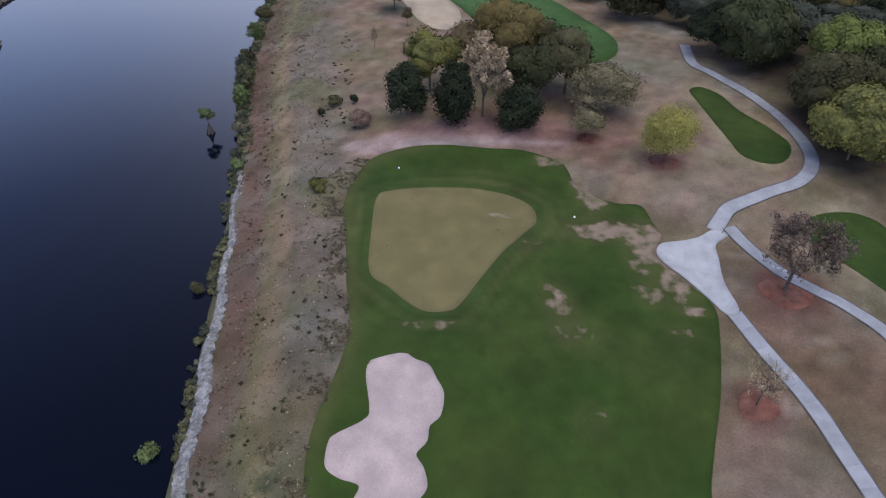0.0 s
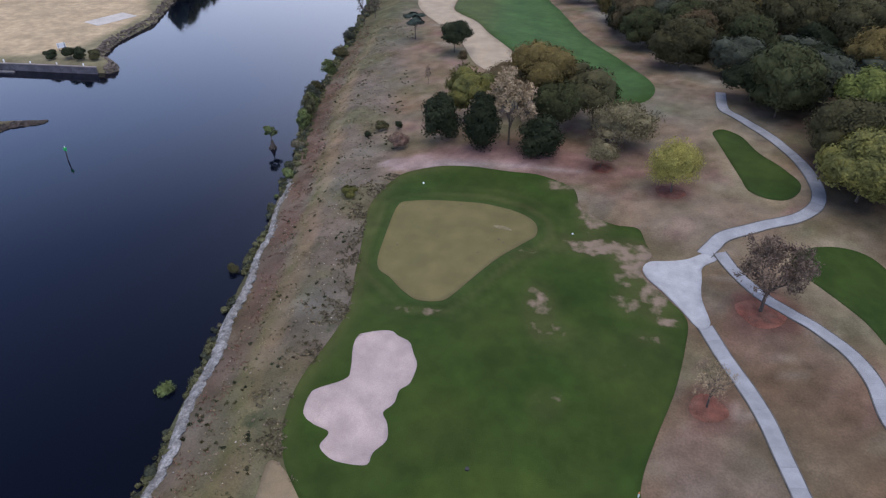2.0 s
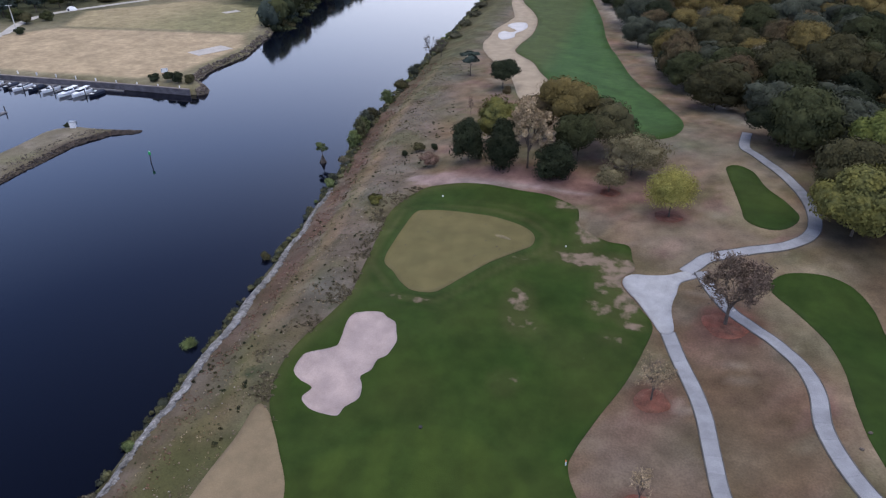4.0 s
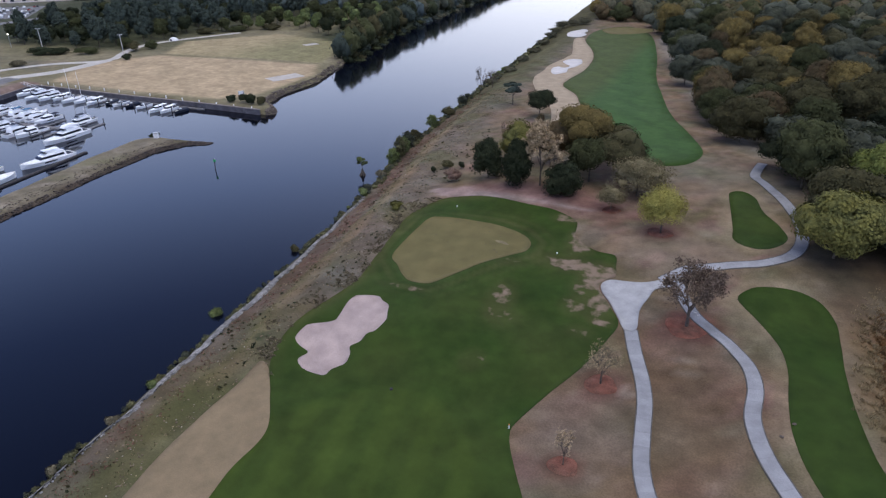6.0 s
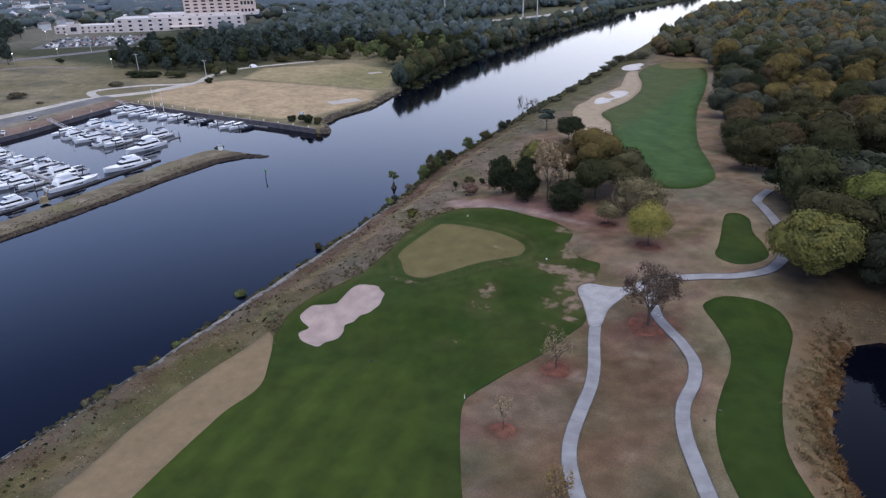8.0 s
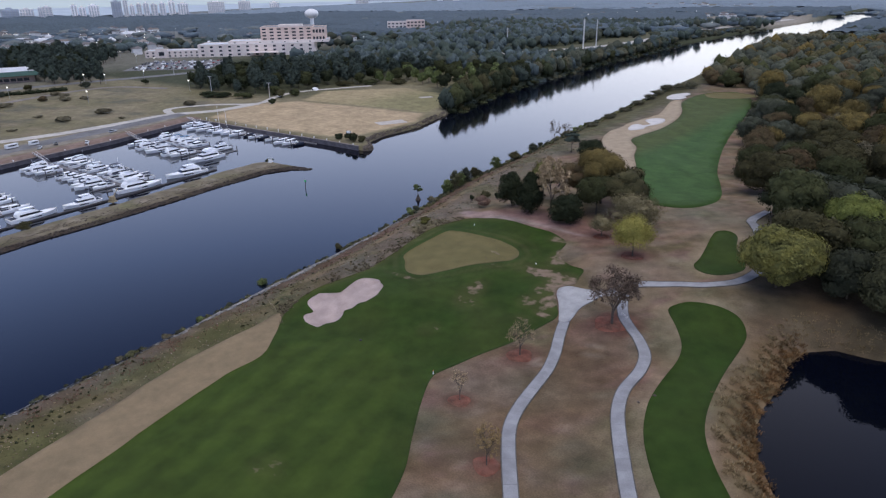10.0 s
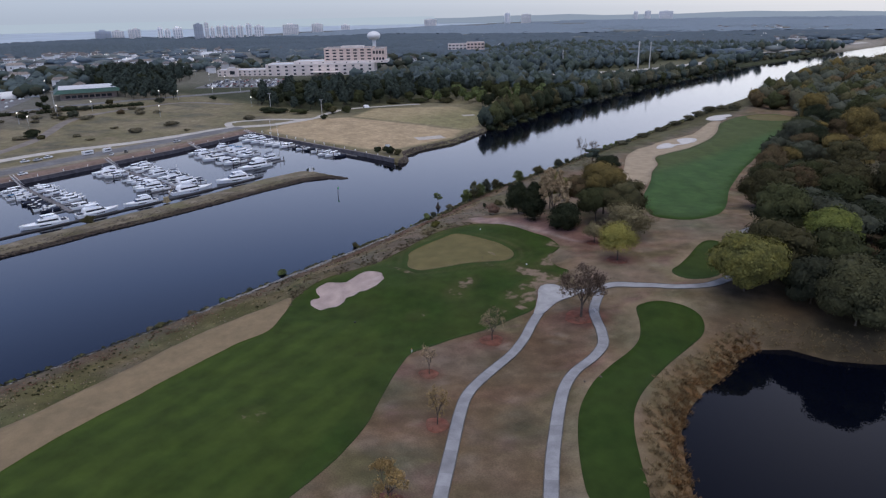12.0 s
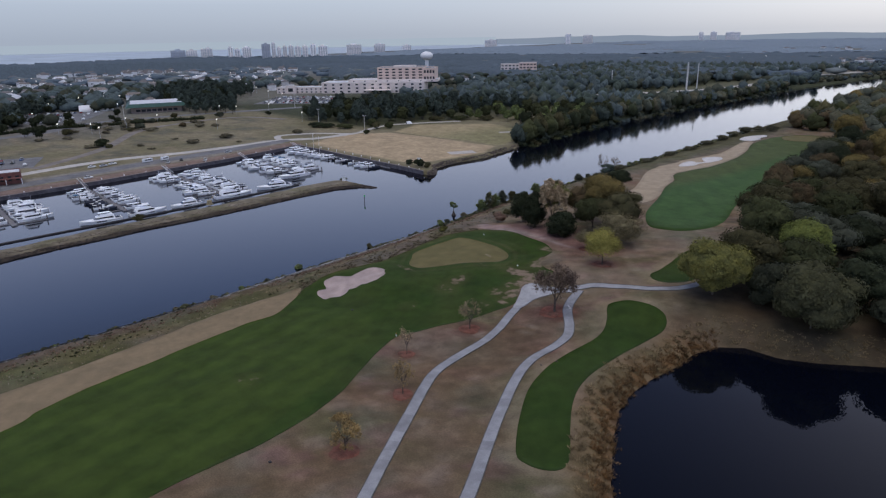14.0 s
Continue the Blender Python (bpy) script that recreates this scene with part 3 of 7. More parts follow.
    c *= 1 - on_course * (1 - np.array((0.675, 0.65, 0.585)))
    return np.concatenate([c, weeds[..., None]], -1)


ROADSIDE = [(-318, 640), (-312, 705), (-302, 805), (-310, 973), (-316, 1060), (-250, 1190), (-200, 1030), (-222, 905), (-218, 830), (-212, 690), (-216, 590), (-240, 580)]
PALE_PLAIN = [(-290, 1150), (-390, 1600), (-200, 1750), (-140, 1400), (-185, 1200)]
WOOD_TRACK = [(60, 176), (57, 182), (54, 190), (49, 211), (42, 233), (34, 262), (28, 290), (18, 330), (8, 375), (0, 410)]
TAN_FIELD = [(-262, 186), (-200, 185), (-158, 187), (-146, 200), (-145, 245), (-158, 268), (-262, 258), (-282, 225)]
GREY_FIELD = [(-262, 260), (-158, 270), (-175, 330), (-240, 345), (-282, 300)]
ny, nx = GX.shape
verts = np.stack([GX.ravel(), GY.ravel(), GZ.ravel()], 1)
idx = np.arange(nx * ny).reshape(ny, nx)
quads = np.stack([idx[:-1, :-1].ravel(), idx[:-1, 1:].ravel(), idx[1:, 1:].ravel(), idx[1:, :-1].ravel()], 1)
me = mesh_of("ground", verts.tolist(), quads.tolist(), True)
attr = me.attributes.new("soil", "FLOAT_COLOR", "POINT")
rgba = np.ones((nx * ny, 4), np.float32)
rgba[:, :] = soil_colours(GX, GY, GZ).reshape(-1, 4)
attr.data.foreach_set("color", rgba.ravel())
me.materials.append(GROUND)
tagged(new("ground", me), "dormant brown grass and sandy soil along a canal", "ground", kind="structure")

bm = bmesh.new()
box(bm, -4800, -4800, WATER - 0.5, 4800, 4800, WATER)
tagged(part("water", bm, CANAL), "dark still canal and sea water", "water", kind="structure")
edge = spline(POND_EDGE, 3)
bm = bmesh.new()
bm.faces.new([bm.verts.new((96 + (p.x - 96) * 1.03, 62 + (p.y - 62) * 1.03, POND_Z)) for p in edge])
tagged(part("pond", bm, POND), "black still pond water beside the fairway", "water", kind="structure")

region("fairway", TURF_EDGE, 0.05, TURF, 1.0, "dark green mown fairway and green surround", "fairway", closed_step=1.2, hole=BUNKER_EDGE, colours=turf_colours)
region("waste_area", WASTE_EDGE, 0.03, WASTE, 1.5, "bare tan sand strip beside the fairway", "sand", closed_step=1.2)
region("putting_green", GREEN_EDGE, 0.09, GREEN, 1.2, "olive tan closely mown putting green", "green", closed_step=0.7)
region("worn_patch", [(3.7, 94.6), (5.0, 95.0), (6.7, 94.3), (7.3, 93.4), (5.9, 93.6), (4.5, 93.9)], 0.115, WORN, 0.5, "pale worn patch on the putting green", "worn turf", closed_step=0.4)
region("bunker", BUNKER_EDGE, 0.03, SAND, 0.6, "pale pinkish sand bunker with lobed edge", "bunker", closed_step=0.5)
region("fairway_2", FAIR_2, 0.05, TURF, 1.5, "narrow dark green mown strip beside the pond", "fairway", closed_step=1.0, colours=turf_colours)
region("fairway_3", FAIR_3, 0.05, TURF, 1.5, "small dark green oval tee lawn", "tee", closed_step=1.0, colours=turf_colours)
region("fairway_4", FAR_FAIR, 0.10, TURF, 4, "long mown fairway beyond the grove of trees", "fairway", closed_step=3, colours=turf_colours)
region("waste_area_2", FAR_WASTE, 0.08, WASTE_PALE, 3, "tan sand waste area beside the far fairway", "sand", closed_step=2)
region("bunker_2", [(-33.4, 282), (-36.6, 287), (-38.4, 296), (-37, 302), (-33.6, 300), (-31.6, 305), (-35.6, 310), (-38, 316), (-35.6, 323), (-30.4, 323.6), (-27.8, 315), (-28.4, 306), (-30.6, 298), (-29.8, 289)], 0.16, SAND_WHITE, 2, "white sand bunker on the far fairway", "bunker", closed_step=1.5)
region("bunker_3", [(-57.6, 403), (-61, 416), (-59, 426), (-54, 434), (-50, 428), (-50.6, 419), (-47.6, 412), (-51, 401)], 0.16, SAND_WHITE, 2, "small white sand bunker by the far green", "bunker", closed_step=1.5)
region("putting_green_2", [(-42, 436), (-33, 450), (-16, 449), (-9, 438), (-20, 424), (-34, 420)], 0.17, GREEN, 3, "far putting green at the end of the fairway", "green", closed_step=2)


# paths of concrete slabs with a dark edge
def ribbon(line, width):
    """Left and right edge points along a line."""
    out = []
    for i, p in enumerate(line):
        d = (line[min(i + 1, len(line) - 1)] - line[max(i - 1, 0)]).normalized()
        w = width(i / (len(line) - 1)) / 2
        out.append((p + Vector((-d.y, d.x)) * w, p - Vector((-d.y, d.x)) * w))
    return out


def slab_path(name, pts, width, label, slab=3.0, lift=0.13):
    rows = ribbon(spline(pts, 1.0, False), width)
    root = tagged(new(name), label, "path", kind="structure")
    per = max(2, round(slab))
    for s in range(0, len(rows) - 1, per):
        cut = rows[s:s + per + 1]
        if len(cut) < 2:
            break
        vs, fs = [], []
        for k, (a, b) in enumerate(cut):
            if k == 0 or k == len(cut) - 1:
                nb = cut[1] if k == 0 else cut[-2]
                a, b = a + (nb[0] - a) * 0.012, b + (nb[1] - b) * 0.012
            for q in (a, b):
                vs.append((q.x, q.y, land_at(q.x, q.y) + lift))
            for q in (a, b):
                vs.append((q.x, q.y, land_at(q.x, q.y) - 0.1))
        m = len(cut)
        for k in range(m - 1):
            o, p = 4 * k, 4 * k + 4
            fs += [(o, o + 1, p + 1, p), (o + 2, o, p, p + 2), (o + 1, o + 3, p + 3, p + 1)]
        fs += [(0, 2, 3, 1), (4 * m - 4, 4 * m - 3, 4 * m - 1, 4 * m - 2)]
        part("slab", mesh_of("slab", vs, fs), CONCRETE, root)
    for side in (0, 1):
        vs, fs = [], []
        for k, pair in enumerate(rows):
            q, o = pair[side], pair[1 - side]
            d = (q - o).normalized()
            for off, h in ((0.02, -0.1), (0.02, lift + 0.05), (0.16, lift + 0.05), (0.2, -0.1)):
                e = q + d * off
                vs.append((e.x, e.y, land_at(e.x, e.y) + h))
        for k in range(len(rows) - 1):
            for j in range(3):
                fs.append((4 * k + j, 4 * k + j + 1, 4 * k + j + 5, 4 * k + j + 4))
        part("edging", mesh_of("edging", vs, fs), KERB, root, "dark weathered edging")
    return root


slab_path("path_1", [(38.4, 71.6), (40, 66.4), (42.2, 60.4), (43.7, 54.5), (44.5, 47.4), (45.4, 40.6), (47.2, 34.8), (50.4, 29.2), (54.3, 23.4), (58.4, 17.4), (63, 10.6), (67.8, 4), (72.4, -2.2), (80, -12), (90, -24)], lambda t: 2.25, "pale concrete cart path winding past young trees")
slab_path("path_2", [(44.2, 91), (46, 85.5), (48.6, 80.2), (51.8, 76.2), (55.4, 72.2), (58.4, 67.6), (59.6, 62), (59.4, 55.4), (60.8, 49.2), (63.6, 43), (67.2, 36.4), (71.6, 28.8), (77.3, 20), (82.4, 12.4), (86, 6.6), (92, -3), (100, -20)], lambda t: 2.25, "pale concrete cart path beside the pond fairway")
slab_path("path_3", [(41.4, 90.2), (43.4, 92.8), (46, 95.6), (53, 98.9), (60.5, 102), (65.6, 108.2), (67.5, 117), (66.8, 126), (63.2, 138), (59.2, 147.4), (57, 153), (58.8, 165)], lambda t: 2.5, "pale concrete cart path curving along the woods")
region("path_4", [(30.2, 84.6), (31.6, 86.8), (35, 87.6), (38.4, 88.6), (41.5, 90.4), (43.4, 89), (40.6, 86.6), (39.8, 83), (38.9, 78), (39.3, 72.2), (37.4, 71.2), (35.6, 74.4), (33.2, 78.6), (31, 81.8)], 0.15, PALE_CONCRETE, 1.0, "pale worn concrete turning place on the cart path", "path", closed_step=0.8)


# ---- trees and shrubs ----
def foliage(name, colour, second, calm=1.0):
    """Leaves; calm below 1 evens out the differences between sprays."""
    return material(name, colour, rough=0.95, noise_size=1.6, vary=0.24 * calm, fine=0.28, bump=0.45 * calm, second=second, island=0.26 * calm, random_tint=0.2, spec=0.05, mid=4.5)


F_DARK = foliage("dark_evergreen_leaves", (0.029, 0.036, 0.020), (0.038, 0.043, 0.023), 0.7)
F_GREEN = foliage("green_leaves", (0.048, 0.053, 0.024), (0.060, 0.063, 0.028), 0.7)
F_OLIVE = foliage("olive_leaves", (0.064, 0.060, 0.030), (0.081, 0.071, 0.034), 0.7)
F_YELLOW = foliage("yellow_green_leaves", (0.330, 0.285, 0.078), (0.255, 0.235, 0.068), 0.7)
F_GOLD = foliage("yellow_olive_leaves", (0.172, 0.156, 0.044), (0.098, 0.098, 0.037), 0.7)
F_RUST = foliage("olive_brown_leaves", (0.105, 0.072, 0.040), (0.079, 0.065, 0.034), 0.7)
F_GREY = foliage("grey_green_leaves", (0.069, 0.074, 0.052), (0.057, 0.061, 0.042), 0.6)
F_PINK = foliage("pale_tan_twigs", (0.400, 0.300, 0.185), (0.330, 0.245, 0.150))
F_TWIG = foliage("brown_twigs", (0.118, 0.084, 0.066), (0.150, 0.112, 0.082))
F_FRESH = foliage("fresh_spring_leaves", (0.135, 0.158, 0.055), (0.108, 0.130, 0.054))
F_RED = foliage("reddish_shrub_leaves", (0.257, 0.157, 0.119), (0.191, 0.137, 0.098))
F_PINE = foliage("pine_needles", (0.058, 0.074, 0.060), (0.070, 0.086, 0.070), 0.4)
# far leaves with distance haze mixed into the colour: paler, bluer
F_FAR = foliage("haze_blued_pine_canopy", (0.125, 0.155, 0.182), (0.108, 0.136, 0.158), 0.4)
F_FAR2 = foliage("haze_greyed_far_canopy", (0.190, 0.208, 0.205), (0.160, 0.178, 0.172), 0.4)
F_HAZE = foliage("haze_tinted_horizon_canopy", (0.250, 0.300, 0.345), (0.225, 0.270, 0.315), 0.4)
F_MIST = foliage("haze_blued_pines", (0.094, 0.118, 0.118), (0.082, 0.104, 0.103), 0.4)
F_AUTUMN = foliage("amber_olive_leaves", (0.185, 0.136, 0.047), (0.129, 0.101, 0.040), 0.7)
F_LIVE = foliage("live_oak_leaves", (0.036, 0.040, 0.027), (0.047, 0.050, 0.031), 0.6)
F_BROAD = foliage("dark_olive_oak_leaves", (0.066, 0.064, 0.032), (0.050, 0.051, 0.028), 0.6)
F_LIME = foliage("bright_lime_green_leaves", (0.165, 0.180, 0.046), (0.110, 0.128, 0.040), 0.6)
F_AMBER = foliage("dry_amber_leaves", (0.330, 0.225, 0.095), (0.250, 0.180, 0.085), 0.7)
F_THIN = foliage("pale_grey_olive_leaves", (0.165, 0.145, 0.095), (0.130, 0.112, 0.072))
F_PALE = foliage("pale_yellow_olive_leaves", (0.255, 0.215, 0.120), (0.205, 0.172, 0.094), 0.7)
F_WEED = foliage("pale_weedy_leaves", (0.160, 0.150, 0.074), (0.118, 0.116, 0.060))
# grey green and olive lightened to imitate haze over the far trees
F_FARGREY = foliage("haze_paled_grey_green_leaves", (0.090, 0.096, 0.070), (0.074, 0.080, 0.058), 0.4)
F_FAROLIVE = foliage("haze_paled_olive_leaves", (0.118, 0.106, 0.066), (0.094, 0.092, 0.058), 0.4)

ICO = {}
for level in (1, 2, 3):
    bm = bmesh.new()
    bmesh.ops.create_icosphere(bm, subdivisions=level, radius=1)
    bm.verts.ensure_lookup_table()
    ICO[level] = (np.array([v.co[:] for v in bm.verts]), np.array([[v.index for v in f.verts] for f in bm.faces]))
    bm.free()


class Heap:
    """Gathers vertices and faces for one mesh."""

    def __init__(self):
        self.v, self.f, self.n = [], [], 0

    def add(self, v, f):
        self.v.append(np.asarray(v, float))
        self.f += (np.asarray(f) + self.n).tolist()
        self.n += len(v)

    def mesh(self, name, smooth=False):
        return mesh_of(name, np.concatenate(self.v).tolist(), self.f, smooth)


def lump(heap, c, r, rs, level=2, rough=0.22):
    """One uneven ball of foliage or a stone."""
    v, f = ICO[level]
    ph = rs.uniform(0, 6.28, 6)
    k = 1 + rough * (np.sin(3.1 * v[:, 0] + ph[0]) * np.sin(2.7 * v[:, 1] + ph[1]) + 0.7 * np.sin(5.3 * v[:, 2] + ph[2]) * np.sin(4.7 * v[:, 0] + ph[3])) + rs.uniform(-rough, rough, len(v)) * 0.5
    heap.add(np.asarray(c) + v * k[:, None] * np.asarray(r), f)


def leaf_cards(heap, centres, radii, count, size, rs, narrow=1.0, spread=(0.88, 1.24), loose=0.7, middle=None):
    """Small leaf sprays over the surface of the lobes; they face away from the lobe, and from the crown's middle where one is given."""
    k = rs.integers(0, len(centres), count)
    d = rs.normal(size=(count, 3))
    d /= np.linalg.norm(d, axis=1)[:, None]
    p = centres[k] + d * radii[k] * rs.uniform(*spread, count)[:, None]
    n = d + loose * rs.normal(size=(count, 3))
    if middle is not None:
        out = p - np.asarray(middle)
        n = n + 1.1 * out / np.linalg.norm(out, axis=1)[:, None]
    n /= np.linalg.norm(n, axis=1)[:, None]
    u = np.cross(n, rs.normal(size=(count, 3)))
    u /= np.linalg.norm(u, axis=1)[:, None]
    w = np.cross(n, u)
    s = size * rs.uniform(0.6, 1.35, count)[:, None]
    quad = np.stack([p - u * s - w * s * narrow * 0.4, p + w * s * narrow * -0.7 + u * s * 0.3, p + u * s + w * s * narrow * 0.3, p + w * s * narrow * 0.8 - u * s * 0.2], 1)
    heap.add(quad.reshape(-1, 3), np.arange(count * 4).reshape(-1, 4))


def crown_mesh(name, seed, r, h, lobes=14, leaves=1500, leaf=0.35, core=0.86, level=2, shape="dome"):
    """A crown about r wide to each side and h high, standing on z = 0."""
    rs = np.random.default_rng(seed)
    heap = Heap()
    d = rs.normal(size=(lobes, 3))
    d /= np.linalg.norm(d, axis=1)[:, None]
    d[:, 2] = np.where(d[:, 2] < -0.8, -d[:, 2], d[:, 2])
    far = rs.uniform(0.42, 0.66, lobes)[:, None]
    c = d * far
    size = rs.uniform(0.36, 0.52, lobes)
    if lobes > 22:
        size *= 0.8
        c = d * rs.uniform(0.45, 0.74, lobes)[:, None]
    if shape == "oval":
        z = (np.arange(lobes) + 0.5) / lobes
        a = np.arange(lobes) * 2.4 + rs.uniform(-0.3, 0.3, lobes)
        q = 0.66 * np.sin(np.pi * (0.2 + 0.72 * z)) * rs.uniform(0.55, 1.15, lobes)
        c = np.stack([q * np.cos(a), q * np.sin(a), z * 1.7 - 0.85], 1)
        size = rs.uniform(0.26, 0.46, lobes) * (1.1 - 0.4 * z)
    if shape == "layers":
        z = rs.uniform(-0.6, 0.8, lobes)
        a = rs.uniform(0, 6.28, lobes)
        q = rs.uniform(0.1, 0.65, lobes)
        c = np.stack([q * np.cos(a), q * np.sin(a), z], 1)
        size = rs.uniform(0.24, 0.38, lobes)
    scale = np.array([r, r, h / 2])
    centres = c * scale + (0, 0, h / 2)
    radii = size[:, None] * scale * (np.array([1, 1, 0.6]) if shape == "layers" else np.array([1, 1, 0.9]))
    if core:
        for k in range(lobes):
            lump(heap, centres[k], radii[k] * core * 0.9, rs, level)
        if shape == "dome":
            lump(heap, (0, 0, h * 0.5), scale * 0.5, rs, 3 if lobes > 13 and level == 2 else level)
    ragged = shape == "oval" or core < 0.65
    leaf_cards(heap, centres, radii, round(leaves * 3.4), leaf * 0.72, rs, spread=(0.72, 1.34) if ragged else (0.8, 1.13), loose=0.75 if ragged else 0.45, middle=(0, 0, h * 0.35))
    return heap.mesh(name, True), centres


def trunk_mesh(h0, h1, r, centres, rs, limbs=7, lean=0.0):
    """A tapered trunk from the ground up to h1, forking to the lobes from h0."""
    bm = bmesh.new()
    top = Vector((lean, lean * 0.4, h1))
    mid = Vector((lean * 0.3, 0, h0))
    tube(bm, (0, 0, -0.4), (0, 0, h0 * 0.25), r * 1.35, r, 8)
    tube(bm, (0, 0, h0 * 0.25), mid, r, r * 0.8, 8)
    tube(bm, mid, top, r * 0.8, r * 0.3, 7)
    for k in rs.permutation(len(centres))[:limbs]:
        c = Vector(centres[k])
        t = rs.uniform(0.0, 0.6)
        a = mid.lerp(top, t)
        b = a.lerp(c, 0.55) + Vector((0, 0, -0.04 * (c - a).length))
        tube(bm, a, b, r * 0.42, r * 0.24, 6)
        tube(bm, b, c, r * 0.24, r * 0.08, 5)
    return bm


def tree(name, label, x, y, h, r, leaves_mat, seed, clear=0.22, lobes=14, leaves=1700, leaf=0.34, shape="dome", category="tree", core=0.86, z=None, group="", level=2):
    z = land_at(x, y) if z is None else z
    root = thing(name, label, category, pose(x, y, z, 0, 0, (seed * 47) % 360), group)
    r, base = r * 1.2, h * clear
    me, centres = crown_mesh("crown", seed, r, h - base, lobes, leaves, leaf, core, level, shape)
    me.transform(Matrix.Translation((0, 0, base)))
    rs = np.random.default_rng(seed + 500)
    part("trunk", trunk_mesh(max(0.3, base * 0.9), h * 0.75, max(0.08, h * 0.018), centres + (0, 0, base), rs), BARK, root)
    part("crown", me, leaves_mat, root)
    return root


def branching(bm, p, d, length, r, depth, rs, tips):
    q = p + d * length
    tube(bm, p, q, r, r * 0.62, 6 if depth > 2 else 4)
    if depth == 0:
        tips.append(q)
        return
    for k in range(3 if depth > 1 else 4):
        nd = (d + Vector(rs.normal(size=3) * 0.62)).normalized()
        nd.z = nd.z * 0.7 + 0.12
        branching(bm, p.lerp(q, rs.uniform(0.55, 1.0)), nd.normalized(), length * rs.uniform(0.6, 0.85), r * 0.55, depth - 1, rs, tips)


def bare_tree(name, label, x, y, h, r, twig_mat, seed, twigs=900, twig=0.35, group="", narrow=0.25):
    """A tree in thin leaf, whose limbs show."""
    rs = np.random.default_rng(seed)
    root = thing(name, label, "tree", pose(x, y, land_at(x, y)), group)
    bm, tips = bmesh.new(), []
    tube(bm, (0, 0, -0.4), (0, 0, h * 0.22), h * 0.026, h * 0.02, 8)
    for k in range(5):
        a = k * 1.257 + rs.uniform(-0.4, 0.4)
        d = Vector((math.cos(a) * 0.75, math.sin(a) * 0.75, 0.8 + rs.uniform(-0.2, 0.5))).normalized()
        branching(bm, Vector((0, 0, h * (0.16 + 0.02 * k))), d, h * 0.26, h * 0.012, 3, rs, tips)
    top = max(t.z for t in tips)
    wide = max(math.hypot(t.x, t.y) for t in tips)
    fit_m = Matrix.Diagonal((r / wide, r / wide, h / top, 1))
    bmesh.ops.transform(bm, matrix=fit_m, verts=bm.verts)
    centres = np.array([(fit_m @ t)[:] for t in tips])
    part("branch_frame", bm, BARK, root)
    heap = Heap()
    leaf_cards(heap, centres, np.full((len(centres), 3), r * 0.13), twigs, twig, rs, narrow, (0.1, 1.3))
    tagged(part("twig_spray", heap.mesh("twig_spray"), twig_mat, root), kind="stuff")
    return root


GROVE = "trees of the grove behind the green"
tree("cedar_tree", "dark green oval cedar at the edge of the grove", -10.8, 129, 11.4, 3.9, F_DARK, 1, 0.13, 22, 2600, 0.32, "oval", group=GROVE, core=0.72)
tree("cedar_tree", "tall dark green oval cedar over a pine straw bed", -0.9, 124.4, 12.6, 4.0, F_DARK, 3, 0.13, 22, 2600, 0.32, "oval", group=GROVE, core=0.72)
bare_tree("maple_tree", "pale tan tree in dry leaf within the grove", 4.8, 126.5, 17.5, 5.2, F_PINK, 4, 9500, 0.30, GROVE, 0.7)
tree("oak_tree", "yellow olive tree behind the dark cedars", -6, 141, 14, 6, F_GOLD, 5, 0.25, 14, 1700, group=GROVE)
tree("oak_tree", "rust brown tall oak in the grove", 12, 147, 18.5, 7.4, F_AUTUMN, 6, 0.25, 18, 2400, group=GROVE)
tree("oak_tree", "olive green tree with a rounded crown in the grove", 24, 139, 15.5, 7, F_OLIVE, 7, 0.22, 16, 2000, group=GROVE)
tree("oak_tree", "green leafy tree in the middle of the grove", 16, 135, 13.5, 6.2, F_GREEN, 8, 0.2, 14, 1800, group=GROVE)
tree("oak_tree", "olive brown oak at the back of the grove", 3, 148, 14, 6, F_RUST, 41, 0.2, 15, 1800, group=GROVE)
tree("oak_tree", "dull green oak at the back of the grove", 18, 151, 13.5, 6.2, F_OLIVE, 42, 0.2, 15, 1800, group=GROVE)
tree("holly_tree", "dense dark green holly with low skirts", 12, 123, 8.6, 4.5, F_DARK, 9, 0.08, 24, 2300, 0.3, "oval", group=GROVE, core=0.74)
tree("shrub_tree", "pale grey olive spreading small tree beside the grove", 29.5, 130, 10.5, 7.0, F_PALE, 10, 0.18, 26, 3200, 0.26, "dome", group=GROVE, core=0.5)
tree("young_tree", "small pale olive tree over red mulch", 25, 119.5, 6.6, 3.1, F_PALE, 11, 0.22, 14, 1100, 0.22, "dome", core=0.45)
tree("young_tree", "round yellow green tree standing alone on mulch", 38.2, 109.7, 11.2, 4.6, F_YELLOW, 12, 0.16, 40, 4600, 0.2, "dome", core=0.42)
bare_tree("oak_tree", "dark brown nearly bare oak on a red mulch bed", 47.6, 76, 12.5, 6.6, F_TWIG, 13, 6200, 0.27, "", 0.4)
bare_tree("young_tree", "thin bare young tree on a red mulch ring", 36.2, 56.4, 7.8, 3.0, F_PINK, 14, 1300, 0.16, "young trees on mulch rings", 0.3)
bare_tree("young_tree", "slim bare young tree beside the fairway edge", 35, 36.8, 7.0, 2.1, F_PINK, 15, 800, 0.15, "young trees on mulch rings", 0.3)
bare_tree("young_tree", "slim young tree in pale yellow leaf on mulch", 49.4, 24.2, 8, 2.6, F_AMBER, 16, 1300, 0.18, "young trees on mulch rings", 0.3)
bare_tree("young_tree", "bushy young tree with brown twigs and yellow leaves", 57.8, 4.2, 7, 3.6, F_AMBER, 17, 3400, 0.19, "young trees on mulch rings", 0.5)
